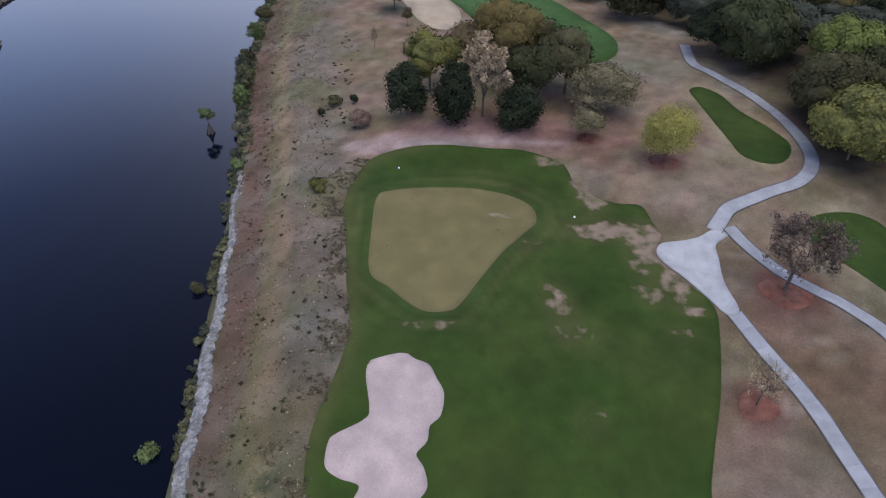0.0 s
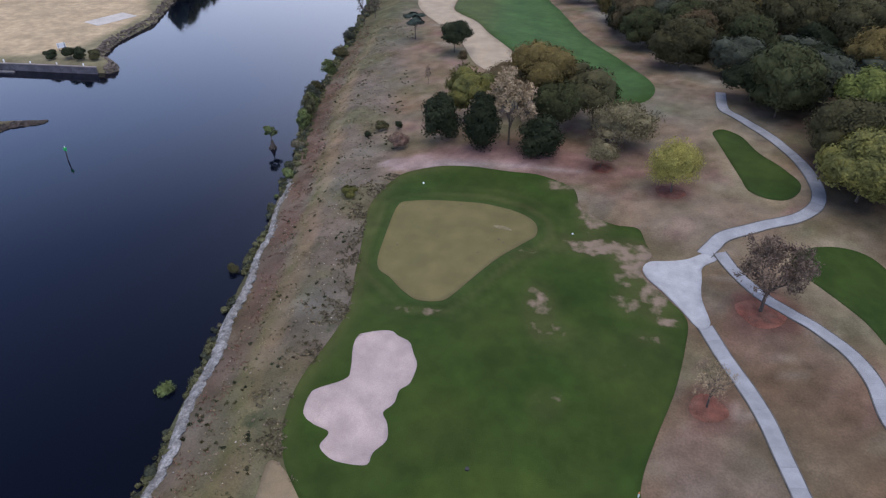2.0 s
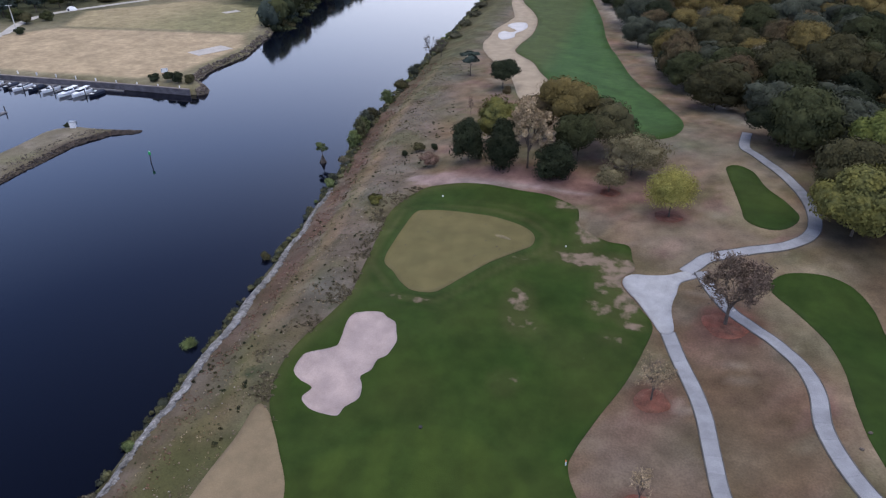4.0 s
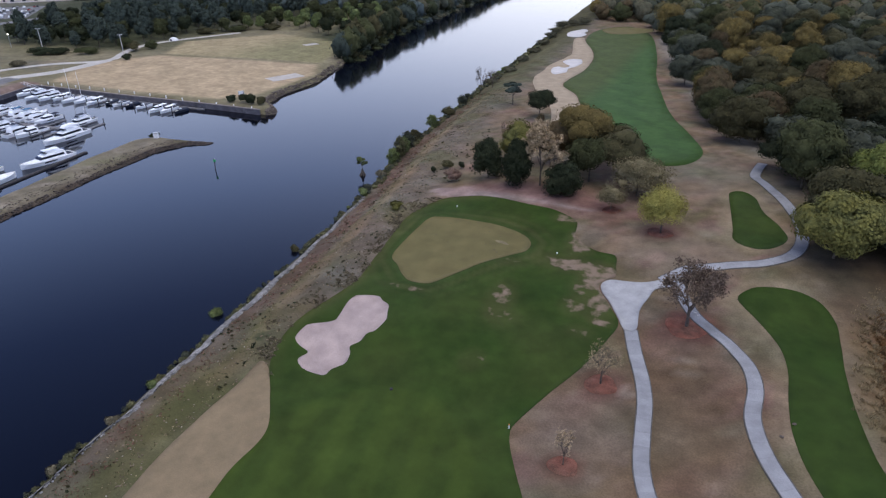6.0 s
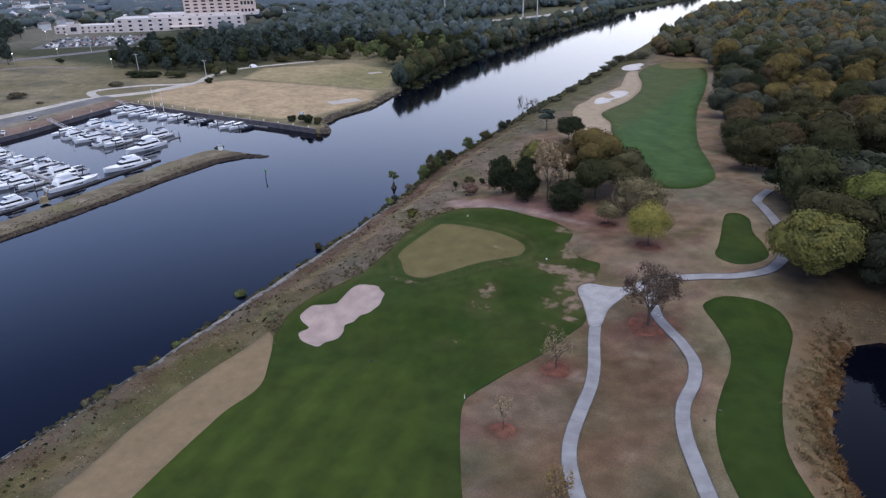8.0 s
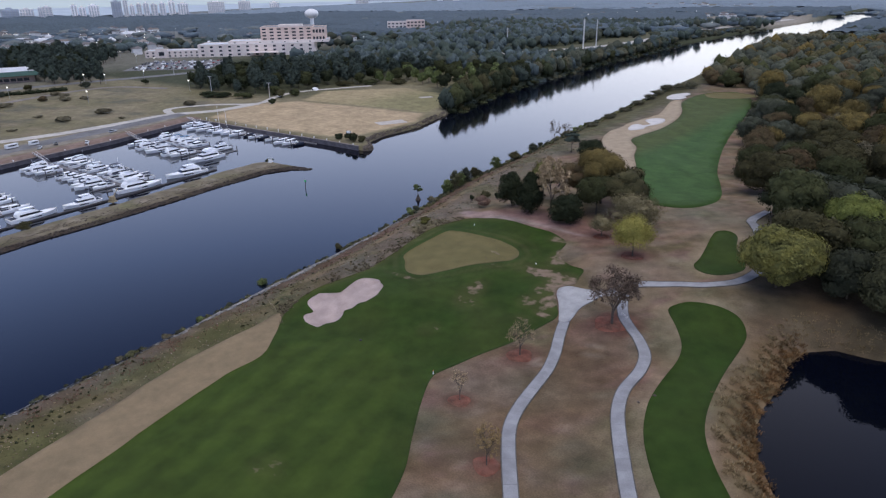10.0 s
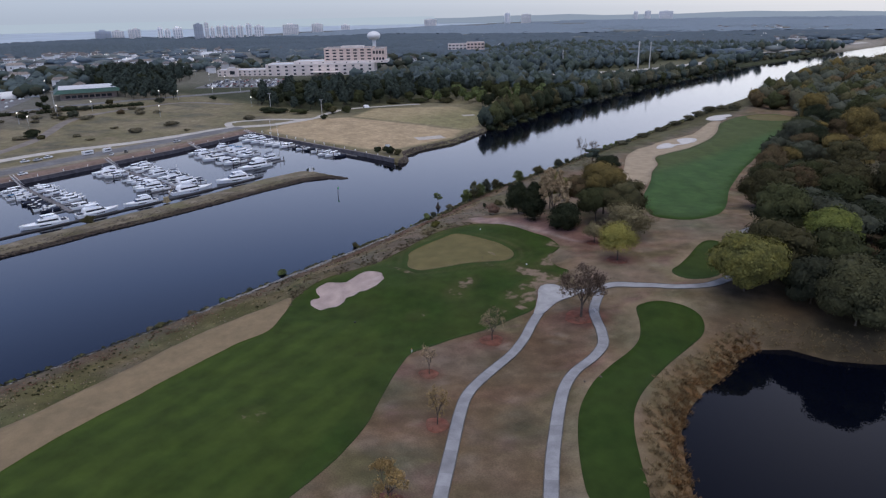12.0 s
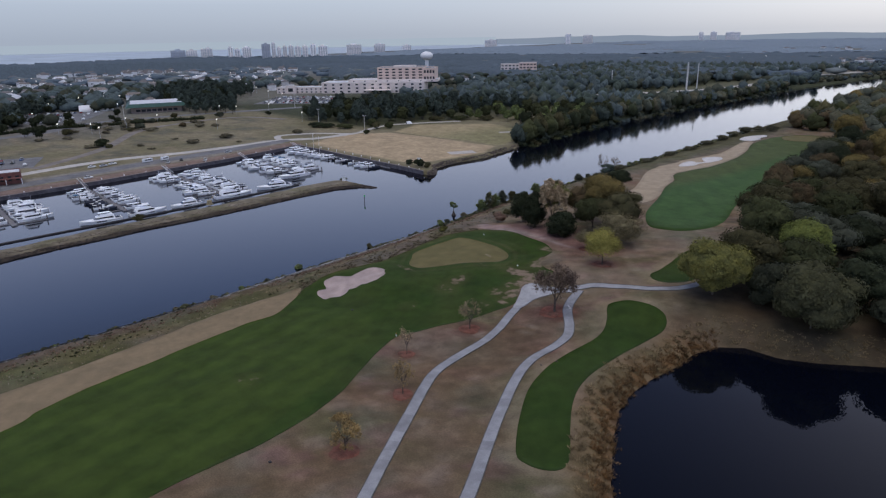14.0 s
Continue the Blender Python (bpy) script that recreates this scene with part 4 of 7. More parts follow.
tree("oak_tree", "large yellow green round oak at the wood's edge", 73, 109.5, 15.5, 7.8, F_GOLD, 18, 0.08, 40, 7500, 0.4)
tree("oak_tree", "huge dark olive green live oak above the pond", 97.5, 110, 16.2, 8.4, F_BROAD, 19, 0.04, 44, 10000, 0.38)
tree("oak_tree", "dark green oak between larger oaks by the pond", 87, 114, 12.5, 6.8, F_LIVE, 20, 0.05, 34, 5500, 0.42)
tree("oak_tree", "dark green broad oak at the pond's far shore", 117, 122, 11.5, 10.5, F_LIVE, 21, 0.05, 44, 7500, 0.42)
tree("oak_tree", "bright green rounded oak among darker trees", 83.5, 138.5, 18, 6.6, F_LIME, 22, 0.1, 24, 4500, 0.4)
tree("pine_tree", "small dark spreading pine on the canal bank", -31, 211, 9, 4, F_PINE, 23, 0.4, 10, 900, 0.34, "layers", core=0.7)
tree("pine_tree", "dark round topped pine on the canal bank", -16, 197, 10.2, 5, F_DARK, 24, 0.3, 13, 1400, 0.34)
tree("young_tree", "small dark young tree on the canal bank", -12, 184, 5, 1.6, F_RUST, 25, 0.3, 8, 300, 0.25, core=0.6)
bare_tree("young_tree", "thin bare sapling on the canal bank", -20, 168, 6.2, 1.0, F_TWIG, 26, 160, 0.22)
tree("shrub", "reddish brown dense shrub on the canal bank", -21, 127, 4.4, 2.2, F_RED, 27, 0.02, 9, 900, 0.22, category="shrub")
tree("shrub", "olive shrub on the canal bank", -27, 138, 2.6, 1.4, F_OLIVE, 28, 0.02, 8, 400, 0.2, category="shrub")
tree("shrub", "dark upright evergreen shrub on the canal bank", -29.5, 133, 2.2, 0.8, F_DARK, 29, 0.02, 8, 320, 0.16, category="shrub")
tree("shrub", "small dark green shrub on the canal bank", -23, 139, 2.4, 1.0, F_DARK, 30, 0.02, 8, 320, 0.16, category="shrub")
tree("shrub", "pale yellow dry shrub on the canal bank", -26, 103, 1.9, 1.8, F_GOLD, 31, 0.02, 9, 420, 0.18, category="shrub")
tree("cypress_tree", "small fresh green cypress standing in the canal", -54.5, 134, 6.2, 1.7, F_FRESH, 32, 0.45, 8, 380, 0.22, "layers", core=0.45, z=WATER)
bare_tree("cypress_tree", "bare grey cypress at the canal's edge", -56.5, 243, 12, 3, F_TWIG, 33, 420, 0.3)
bare_tree("cypress_tree", "lower bare grey cypress at the canal's edge", -54, 251, 8.5, 3.2, F_TWIG, 34, 360, 0.3)
tree("shrub", "small fresh green sapling at the waterline", -41.4, 51.5, 3.6, 1.2, F_FRESH, 35, 0.15, 7, 260, 0.18, category="shrub", core=0.6)
tree("shrub", "small grey green sapling at the waterline", -43.6, 82, 3.2, 1.2, F_OLIVE, 36, 0.15, 7, 260, 0.18, category="shrub", core=0.6)

# dark stump and root mass at the foot of the standing cypress
bm = bmesh.new()
for k in range(7):
    a = k * 0.9
    tube(bm, (0, 0, 1.5), (1.1 * math.cos(a), 1.1 * math.sin(a), -0.3), 0.28, 0.16, 6)
tube(bm, (0, 0, -0.3), (0, 0, 2.1), 0.75, 0.3, 9)
roots = part("tree_stump", bm, BARK)
roots.location = (-54.5, 134, WATER)
tagged(roots, "dark flared root mass rising from the canal", "stump")

# mulch rings of pine straw
for k, (x, y, r) in enumerate(((47.8, 75.6, 4.6), (38, 109.5, 3.4), (25.2, 119, 2.6), (36.3, 56.2, 3.1), (35.1, 36.6, 2.6), (49.5, 24, 2.7), (58.2, 3.6, 3.2))):
    r *= 0.85
    ring = [(x + r * (1 + 0.12 * math.sin(3 * a + k)) * math.cos(a), y + r * 0.95 * (1 + 0.1 * math.sin(2 * a + 2 * k)) * math.sin(a)) for a in [i * math.pi / 6 for i in range(12)]]
    region("mulch_bed_%d" % (k + 1), ring, 0.05, MULCH, 0.8, "round bed of red brown pine straw under a tree", "mulch bed", closed_step=0.6)

# the wood along the course: rounded oaks in many colours
WOOD_EDGE = [(75, 104), (70, 118), (69, 135), (63, 150), (57, 172), (48, 190), (40, 211), (33, 233), (25, 270), (18, 310), (10, 352), (2, 400), (-6, 436), (-16, 466), (-50, 470), (-62, 480), (-72, 560), (-88, 800), (-60, 1200), (700, 1200), (700, 60), (160, 60), (158, 100), (140, 120), (112, 118), (96, 104)]
KINDS = ((F_GREY, 8.4, 14.5, "grey green rounded oak in the mixed wood", 5), (F_DARK, 7.4, 13.5, "dark green evergreen oak in the mixed wood", 3.5), (F_OLIVE, 8.4, 15.5, "olive green broad oak in the mixed wood", 3.4),
         (F_RUST, 6.6, 15.5, "russet brown autumn oak in the mixed wood", 2.2), (F_GREEN, 8.0, 15, "mid green leafy oak in the mixed wood", 3), (F_AUTUMN, 7.2, 16, "amber olive oak in the mixed wood", 4.2), (F_THIN, 6.4, 15, "pale grey olive tree in the mixed wood", 0.8))
spots = []
rs = np.random.default_rng(11)
cells = {}


def free(x, y, gap):
    i, j = int(x // 12), int(y // 12)
    for a in (i - 1, i, i + 1):
        for b in (j - 1, j, j + 1):
            for q in cells.get((a, b), ()):
                if (q[0] - x) ** 2 + (q[1] - y) ** 2 < gap * gap:
                    return False
    cells.setdefault((i, j), []).append((x, y))
    return True


for x, y in ((73, 109.5), (97.5, 110), (87, 114), (117, 122), (83.5, 138.5)):
    free(x, y, 1)
tries_x, tries_y = rs.uniform(-90, 420, 16000), rs.uniform(95, 900, 16000)
deep = poly_dist(tries_x, tries_y, WOOD_EDGE)
for x, y, d in zip(tries_x, tries_y, deep):
    if d > 3 and x < 120 + 0.28 * y + 60 and free(x, y, 11.0 if y < 320 else 12.5):
        spots.append((x, y, d))
spots.sort(key=lambda q: (q[1] + 0.6 * abs(q[0] - 60)))
protos, weights = [], [k[4] for k in KINDS]
near_spots, far_spots = spots[:280], spots[280:]
pick = random.Random(5)
for x, y, d in near_spots:
    k = pick.choices(range(len(KINDS)), weights if y > 190 else (6, 4, 3, 0.3, 3, 0.5, 0.1))[0]
    v = pick.randrange(2)
    mat, r, h, words, _ = KINDS[k]
    have = [p for p in protos if p[0] == (k, v)]
    if not have:
        ob = tree("oak_tree", words, x, y, h, r, mat, 60 + 7 * k + v, 0.04, 30, 3000, 0.40, group="trees of the mixed wood", level=1, core=0.9)
        protos.append(((k, v), ob))
        continue
    s = pick.uniform(0.7, 1.12)
    t = s * pick.uniform(0.85, 1.3) * (0.72 if x > 92 and y < 170 else 1)
    copy_thing(have[0][1], pose(x, y, land_at(x, y), 0, 0, pick.uniform(0, 360)) @ Matrix.Diagonal((s, s, t, 1)))


def clump_tree(heap, x, y, z, r, h, rs, cards=40, level=1, lobes=3, leaf=0.6):
    """A distant tree: a few uneven lobes and loose sprays."""
    cs, rr = [], []
    for k in range(lobes):
        a = rs.uniform(0, 6.28)
        q = 0.0 if k == 0 else r * rs.uniform(0.25, 0.5)
        c = (x + q * math.cos(a), y + q * math.sin(a), z + h * (0.5 if k == 0 else rs.uniform(0.36, 0.66)))
        rad = (r * rs.uniform(0.55, 0.8), r * rs.uniform(0.55, 0.8), h * (0.5 if k == 0 else rs.uniform(0.26, 0.4)))
        lump(heap, c, rad, rs, level, 0.25)
        cs.append(c)
        rr.append(rad)
    leaf_cards(heap, np.array(cs), np.array(rr), cards, leaf, rs)


def woods(name, label, places, mats, rs, cards=40, lobes=3):
    heaps = [Heap() for _ in mats]
    for x, y, r, h in places:
        clump_tree(heaps[rs.integers(0, len(mats))], x, y, land_at(x, y) if abs(x) < 2000 else -2, r, h, rs, round(cards * 1.5), 1, lobes)
    root = tagged(new(name), label, "woods", kind="stuff")
    for heap, mat in zip(heaps, mats):
        if heap.n:
            part("canopy", heap.mesh("canopy", True), mat, root)


woods("far_wood", "continuous mixed wood canopy beyond the fairway", [(x, y, rs.uniform(6.5, 9.5), rs.uniform(11, 16)) for x, y, d in far_spots[:1350]], (F_FAROLIVE, F_FARGREY, F_OLIVE, F_GREY, F_RUST, F_FARGREY, F_GREEN, F_AUTUMN), rs, 150, 5)


# ---- marina ----
BULKHEAD = material("bulkhead_concrete", (0.12, 0.11, 0.12), rough=0.9, noise_size=2.5, vary=0.3, fine=0.3, bump=0.3)
CAP = material("bulkhead_cap", (0.26, 0.22, 0.20), rough=0.9, noise_size=2, vary=0.2)
TIMBER = material("grey_dock_timber", (0.20, 0.19, 0.19), rough=0.9, noise_size=1.2, vary=0.25, random_tint=0.15)
PILE = material("dark_timber_pile", (0.055, 0.05, 0.05), rough=0.9, noise_size=0.6, vary=0.3)
HULL = material("white_boat_gelcoat", (0.97, 0.965, 0.96), rough=0.3, noise_size=1.5, vary=0.02, random_tint=0.03, spec=0.6)
HULL_DARK = material("dark_blue_gelcoat", (0.03, 0.035, 0.05), rough=0.25, spec=0.5)
DECK = material("cream_deck", (0.86, 0.84, 0.81), rough=0.7, noise_size=0.8, vary=0.12)
GLASS = material("dark_tinted_glass", (0.015, 0.018, 0.024), rough=0.1, spec=0.6)
NAVY = material("dark_boat_cover", (0.035, 0.04, 0.06), rough=0.8, noise_size=0.5, vary=0.2)
BLUE = material("blue_boat_cover", (0.06, 0.16, 0.28), rough=0.8, noise_size=0.5, vary=0.2)
WHITE = material("white_paint", (0.84, 0.83, 0.82), rough=0.6, noise_size=0.8, vary=0.08)
STEEL = material("galvanised_steel", (0.45, 0.46, 0.47), rough=0.5, metal=0.6)
YELLOW = material("yellow_machine_paint", (0.33, 0.26, 0.15), rough=0.6, noise_size=0.5, vary=0.2)


def wall_line(name, line, label, top, bottom=WATER - 1.5, thick=0.5, mat=None):
    """A bulkhead along a line, with a proud cap."""
    root = tagged(new(name), label, "bulkhead", kind="structure")
    for nm, m, z0, z1, t in (("wall", mat or BULKHEAD, bottom, top, thick), ("cap", CAP, top, top + 0.25, thick + 0.3)):
        vs, fs = [], []
        for a, b in ribbon([Vector(p) for p in line], lambda k: t):
            vs += [(a.x, a.y, z0), (a.x, a.y, z1), (b.x, b.y, z1), (b.x, b.y, z0)]
        for k in range(len(line) - 1):
            for j in range(4):
                fs.append((4 * k + j, 4 * k + (j + 1) % 4, 4 * k + 4 + (j + 1) % 4, 4 * k + 4 + j))
        fs += [(0, 1, 2, 3), tuple(range(4 * len(line) - 4, 4 * len(line)))]
        part(nm, mesh_of(nm, vs, fs), m, root)


wall_line("bulkhead_1", [(-217, -160), (-229, -30), (-233, 5), (-237, 42), (-243, 75), (-249, 118), (-265, 179)], "brown stained marina bulkhead below the road", WATER + 1.9)
wall_line("bulkhead_2", [(-265, 179.4), (-200, 179.6), (-154, 180.6), (-130, 180.4)], "dark concrete marina bulkhead below the tan field", WATER + 2.2)

# short white service posts along the quay
bm = bmesh.new()
tube(bm, (0, 0, 0), (0, 0, 0.95), 0.24, 0.2, 8)
tube(bm, (0, 0, 0.95), (0, 0, 1.25), 0.3, 0.12, 8)
post_mesh = bpy.data.meshes.new("quay_post")
bm.to_mesh(post_mesh)
bm.free()
post_mesh.materials.append(WHITE)
for k in range(30):
    if k < 16:
        y = -30 + 12.5 * k
        x = float(np.interp(y, [-30, 5, 42, 75, 118, 179], [-229, -233, -237, -243, -249, -265])) - 2.5
    else:
        x, y = -258 + 9.4 * (k - 16), 182.6
    ob = new("quay_post", post_mesh)
    ob.location = (x, y, land_at(x, y) - 0.05)
    tagged(ob, "short white service post on the quay", "post", "white posts along the quay")


def hull_mesh(length, beam, free_board):
    """A planing hull with a raked bow: rows of sections from stern to bow."""
    rows = ((-0.5, 0.92, 0.82, 0.0), (-0.2, 1.0, 0.88, 0.0), (0.1, 0.98, 0.78, 0.02), (0.3, 0.80, 0.50, 0.10), (0.42, 0.48, 0.22, 0.2), (0.5, 0.04, 0.02, 0.32))
    vs, fs = [], []
    for t, w, chine, rise in rows:
        for s in (1, -1):
            vs += [(s * beam / 2 * chine, t * length * 0.97, -0.25 + rise * 0.4), (s * beam / 2 * w, t * length, free_board * (1 + rise)), (s * (beam / 2 * w - 0.06) , t * length, free_board * (1 + rise) + 0.12)]
    for k in range(len(rows) - 1):
        o, p = 6 * k, 6 * k + 6
        fs += [(o, o + 1, p + 1, p), (o + 1, o + 2, p + 2, p + 1), (o + 4, o + 3, p + 3, p + 4), (o + 5, o + 4, p + 4, p + 5), (o + 3, o, p, p + 3)]
    fs += [(0, 3, 4, 1), (1, 4, 5, 2), (30, 31, 34, 33), (31, 32, 35, 34)]
    deck_v, deck_f = [], []
    for t, w, chine, rise in rows:
        for s in (1, -1):
            deck_v.append((s * (beam / 2 * w - 0.05), t * length * 0.995, free_board * (1 + rise) + 0.05))
    for k in range(len(rows) - 1):
        deck_f.append((2 * k, 2 * k + 1, 2 * k + 3, 2 * k + 2))
    return mesh_of("hull", vs, fs), mesh_of("deck", deck_v, deck_f)


def house_bm(x, y0, y1, z0, z1, rake_front, rake_back, taper=0.86):
    """A cabin block with raked ends and sides."""
    bm = bmesh.new()
    lo = [bm.verts.new(p) for p in ((-x, y0, z0), (x, y0, z0), (x * 0.86, y1, z0), (-x * 0.86, y1, z0))]
    hi = [bm.verts.new(p) for p in ((-x * taper, y0 + rake_back, z1), (x * taper, y0 + rake_back, z1), (x * taper * 0.86, y1 - rake_front, z1), (-x * taper * 0.86, y1 - rake_front, z1))]
    bm.faces.new(lo[::-1])
    bm.faces.new(hi)
    for k in range(4):
        bm.faces.new((lo[k], lo[(k + 1) % 4], hi[(k + 1) % 4], hi[k]))
    bmesh.ops.bevel(bm, geom=[e for e in bm.edges], offset=0.06, segments=1, affect="EDGES")
    return bm


def boat(kind, length, label, m, group, cover=None):
    beam = length * (0.29 if kind != "sail" else 0.27)
    fb = 0.55 + length * 0.045
    root = thing("sail_boat" if kind == "sail" else "motor_boat" if kind in ("open", "cruiser") else "motor_yacht", label, "boat", m, group)
    h, d = hull_mesh(length, beam, fb)
    part("hull", h, HULL_DARK if kind == "open" and cover is NAVY else HULL, root)
    part("deck", d, DECK, root)
    L = length
    if kind == "open":
        part("console", house_bm(beam * 0.2, -0.05 * L, 0.1 * L, fb, fb + 1.0, 0.25, 0.05), WHITE, root)
        part("windscreen", house_bm(beam * 0.33, 0.06 * L, 0.2 * L, fb + 0.1, fb + 0.6, 0.4, 0.1), GLASS, root)
        part("engine", boxed(-0.25, -0.56 * L, -0.1, 0.25, -0.5 * L, fb + 0.35, bevel=0.08), PILE, root)
        if cover:
            part("cover", house_bm(beam * 0.45, -0.47 * L, 0.18 * L, fb + 0.06, fb + 0.55, 0.5, 0.2, 0.6), cover, root)
    if kind != "sail":
        # low dark block on the deck stands in for the well's shadow
        part("cockpit", house_bm(beam * 0.34, -0.47 * L, (-0.2 if kind != "open" else -0.08) * L, fb + 0.07, fb + 0.2, 0.1, 0.1, 0.97), NAVY, root, "dark block imitating the shade in an open cockpit")
    if length > 11 and kind != "sail":
        for sx in (-1, 1):
            part("hull_window", boxed(sx * beam * 0.462 - 0.06, -0.12 * L, fb * 0.5, sx * beam * 0.462 + 0.06, 0.12 * L, fb * 0.82), GLASS, root, "dark hull windows")
    if kind in ("cruiser", "yacht", "large"):
        c0, c1 = (-0.18, 0.24) if kind == "cruiser" else (-0.34, 0.22)
        ch = 0.85 + 0.035 * L
        part("cabin", house_bm(beam * 0.39, c0 * L, c1 * L, fb, fb + ch, 0.13 * L, 0.02 * L), HULL, root)
        part("window_band", house_bm(beam * 0.395, (c0 + 0.05) * L, c1 * L - 0.045 * L, fb + ch * 0.36, fb + ch * 0.82, 0.055 * L, 0.01 * L, 0.955), GLASS, root, "dark tinted cabin windows")
        part("foredeck", house_bm(beam * 0.28, c1 * L - 0.04 * L, 0.4 * L, fb + 0.1, fb + 0.45, 0.12 * L, 0.02 * L), HULL, root)
        if kind != "cruiser":
            z = fb + ch
            part("flybridge", house_bm(beam * 0.33, (c0 + 0.03) * L, (c1 - 0.14) * L, z, z + 0.55, 0.09 * L, 0.02 * L, 0.95), HULL, root)
            part("bridge_screen", house_bm(beam * 0.30, (c1 - 0.21) * L, (c1 - 0.15) * L, z + 0.7, z + 1.1, 0.03 * L, 0.01 * L), GLASS, root)
            part("bridge_top", house_bm(beam * 0.27, (c0 + 0.1) * L, (c1 - 0.17) * L, z + 1.35, z + 1.47, 0.03 * L, 0.02 * L, 0.97), HULL if cover is None else cover, root)
            for sx in (-1, 1):
                for ty in (c0 + 0.07, c1 - 0.19):
                    bm = bmesh.new()
                    tube(bm, (sx * beam * 0.27, ty * L, z + 0.5), (sx * beam * 0.23, ty * L, z + 1.4), 0.06, 0.05, 5)
                    part("pillar", bm, WHITE, root)
            if kind == "large":
                part("deck_house", house_bm(beam * 0.3, (c0 + 0.1) * L, (c1 - 0.2) * L, z + 1.42, z + 2.1, 0.04 * L, 0.03 * L), HULL, root)
            bm = bmesh.new()
            tube(bm, (0, (c0 + 0.12) * L, z + 2.0), (0, (c0 + 0.1) * L, z + 3.6), 0.07, 0.04, 5)
            part("aerial", bm, WHITE, root)
        else:
            part("awning", house_bm(beam * 0.36, -0.42 * L, -0.16 * L, fb + ch * 0.95, fb + ch * 1.05, 0.02, 0.02, 0.98), cover or HULL, root)
            for sx in (-1, 1):
                bm = bmesh.new()
                tube(bm, (sx * beam * 0.3, -0.4 * L, fb), (sx * beam * 0.3, -0.4 * L, fb + ch * 0.97), 0.05, 0.05, 5)
                part("pillar", bm, STEEL, root)
    if kind == "sail":
        part("cabin", house_bm(beam * 0.3, -0.15 * L, 0.25 * L, fb, fb + 0.6, 0.1 * L, 0.05 * L), HULL, root)
        bm = bmesh.new()
        tube(bm, (0, 0.06 * L, fb), (0, 0.06 * L, fb + L * 1.15), 0.11, 0.08, 6)
        part("mast", bm, WHITE, root)
        bm = bmesh.new()
        tube(bm, (0, 0.05 * L, fb + 1.4), (0, -0.36 * L, fb + 1.4), 0.16, 0.12, 6)
        part("boom", bm, NAVY, root, "boom with a dark furled sail cover")
    return root


BERTHS = "boats berthed in the marina"
FLEET = {}


def moor(kind, length, x, y, heading, cover=None, label="", sc=1.0):
    """heading: degrees anticlockwise from +y in which the bow points."""
    m = pose(x, y, WATER, 0, 0, heading) @ Matrix.Diagonal((sc, sc, sc, 1))
    key = (kind, length, cover.name if cover else "")
    if key in FLEET:
        ob = copy_thing(FLEET[key], m)
        if label:
            ob["label"] = label
        return ob
    words = {"open": "small white open motor boat at its berth", "cruiser": "white cabin cruiser moored at a dock", "yacht": "white flybridge motor yacht moored at a dock",
             "large": "large white three deck motor yacht moored alongside", "sail": "white sailing boat with a tall bare mast"}[kind]
    if kind == "open" and cover is NAVY:
        words = "small dark hulled motor boat under a dark cover"
    FLEET[key] = boat(kind, length, label or words, pose(0, 0, 0), BERTHS, cover)
    FLEET[key].matrix_basis = m
    return FLEET[key]


pick = random.Random(21)


def dock(x0, y0, x1, y1, label, fingers=(), width=2.0, mat=None):
    """A floating walkway with piles and finger piers."""
    root = thing("floating_dock", label, "dock", pose(0, 0, 0), "docks of the marina")
    d = Vector((x1 - x0, y1 - y0, 0))
    n = Vector((-d.y, d.x, 0)).normalized()
    ang = math.degrees(math.atan2(d.y, d.x))
    bm = boxed(0, -width / 2, 0, d.length, width / 2, 0.5, bevel=0.05)
    bmesh.ops.transform(bm, matrix=pose(x0, y0, WATER - 0.05, 0, 0, ang), verts=bm.verts)
    part("walkway", bm, mat or TIMBER, root)
    for f, side, length in fingers:
        p = Vector((x0, y0, 0)) + d * f
        bm = boxed(-0.5, 0, 0, 0.5, length, 0.42, bevel=0.04)
        bmesh.ops.transform(bm, matrix=pose(p.x, p.y, WATER - 0.05, 0, 0, ang + (0 if side > 0 else 180)) @ Matrix.Translation((0, width / 2, 0)), verts=bm.verts)
        part("finger_pier", bm, TIMBER, root)
        q = p + n * side * (length + 0.8)
        bm = bmesh.new()
        tube(bm, (q.x, q.y, WATER - 1.5), (q.x, q.y, WATER + 2.3), 0.2, 0.18, 7)
        part("mooring_post", bm, PILE, root)
    return root


def row(x0, x1, y, kinds, seed, gap=1.4):
    """Boats on both sides of a dock that runs along x."""
    r = random.Random(seed)
    fingers = []
    for side in (1, -1):
        x = x0 + 5
        while x < x1 - 2:
            kind, length = r.choice(kinds)
            w = max(3.6, length * 0.33)
            if r.random() < 0.86:
                cover = r.choice((None, None, NAVY, NAVY, NAVY if kind == "open" else None, BLUE if r.random() < 0.25 else None))
                moor(kind, length, x + w / 2, y + side * (gap + length * 0.52), r.choice((0, 0, 180)) + r.uniform(-3, 3) if side > 0 else r.choice((180, 180, 0)) + r.uniform(-3, 3), cover, sc=r.uniform(0.92, 1.08))
            x += w + 0.5
            fingers.append(((x - 0.2 - x0) / (x1 - x0), side, length * 0.8))
            x += 0.7
    return [f for f in fingers if f[0] < 1]


SMALL = (("open", 7.5), ("open", 7.5), ("cruiser", 9), ("cruiser", 9), ("open", 8.5), ("cruiser", 10.5))
MIXED = (("cruiser", 9), ("cruiser", 10.5), ("yacht", 13), ("cruiser", 12), ("yacht", 13))
BIG = (("yacht", 13), ("yacht", 15), ("cruiser", 12), ("yacht", 15))
dock(-228, 34.2, -165, 34.2, "grey floating dock lined with small boats", row(-228, -168, 34.2, SMALL, 1))
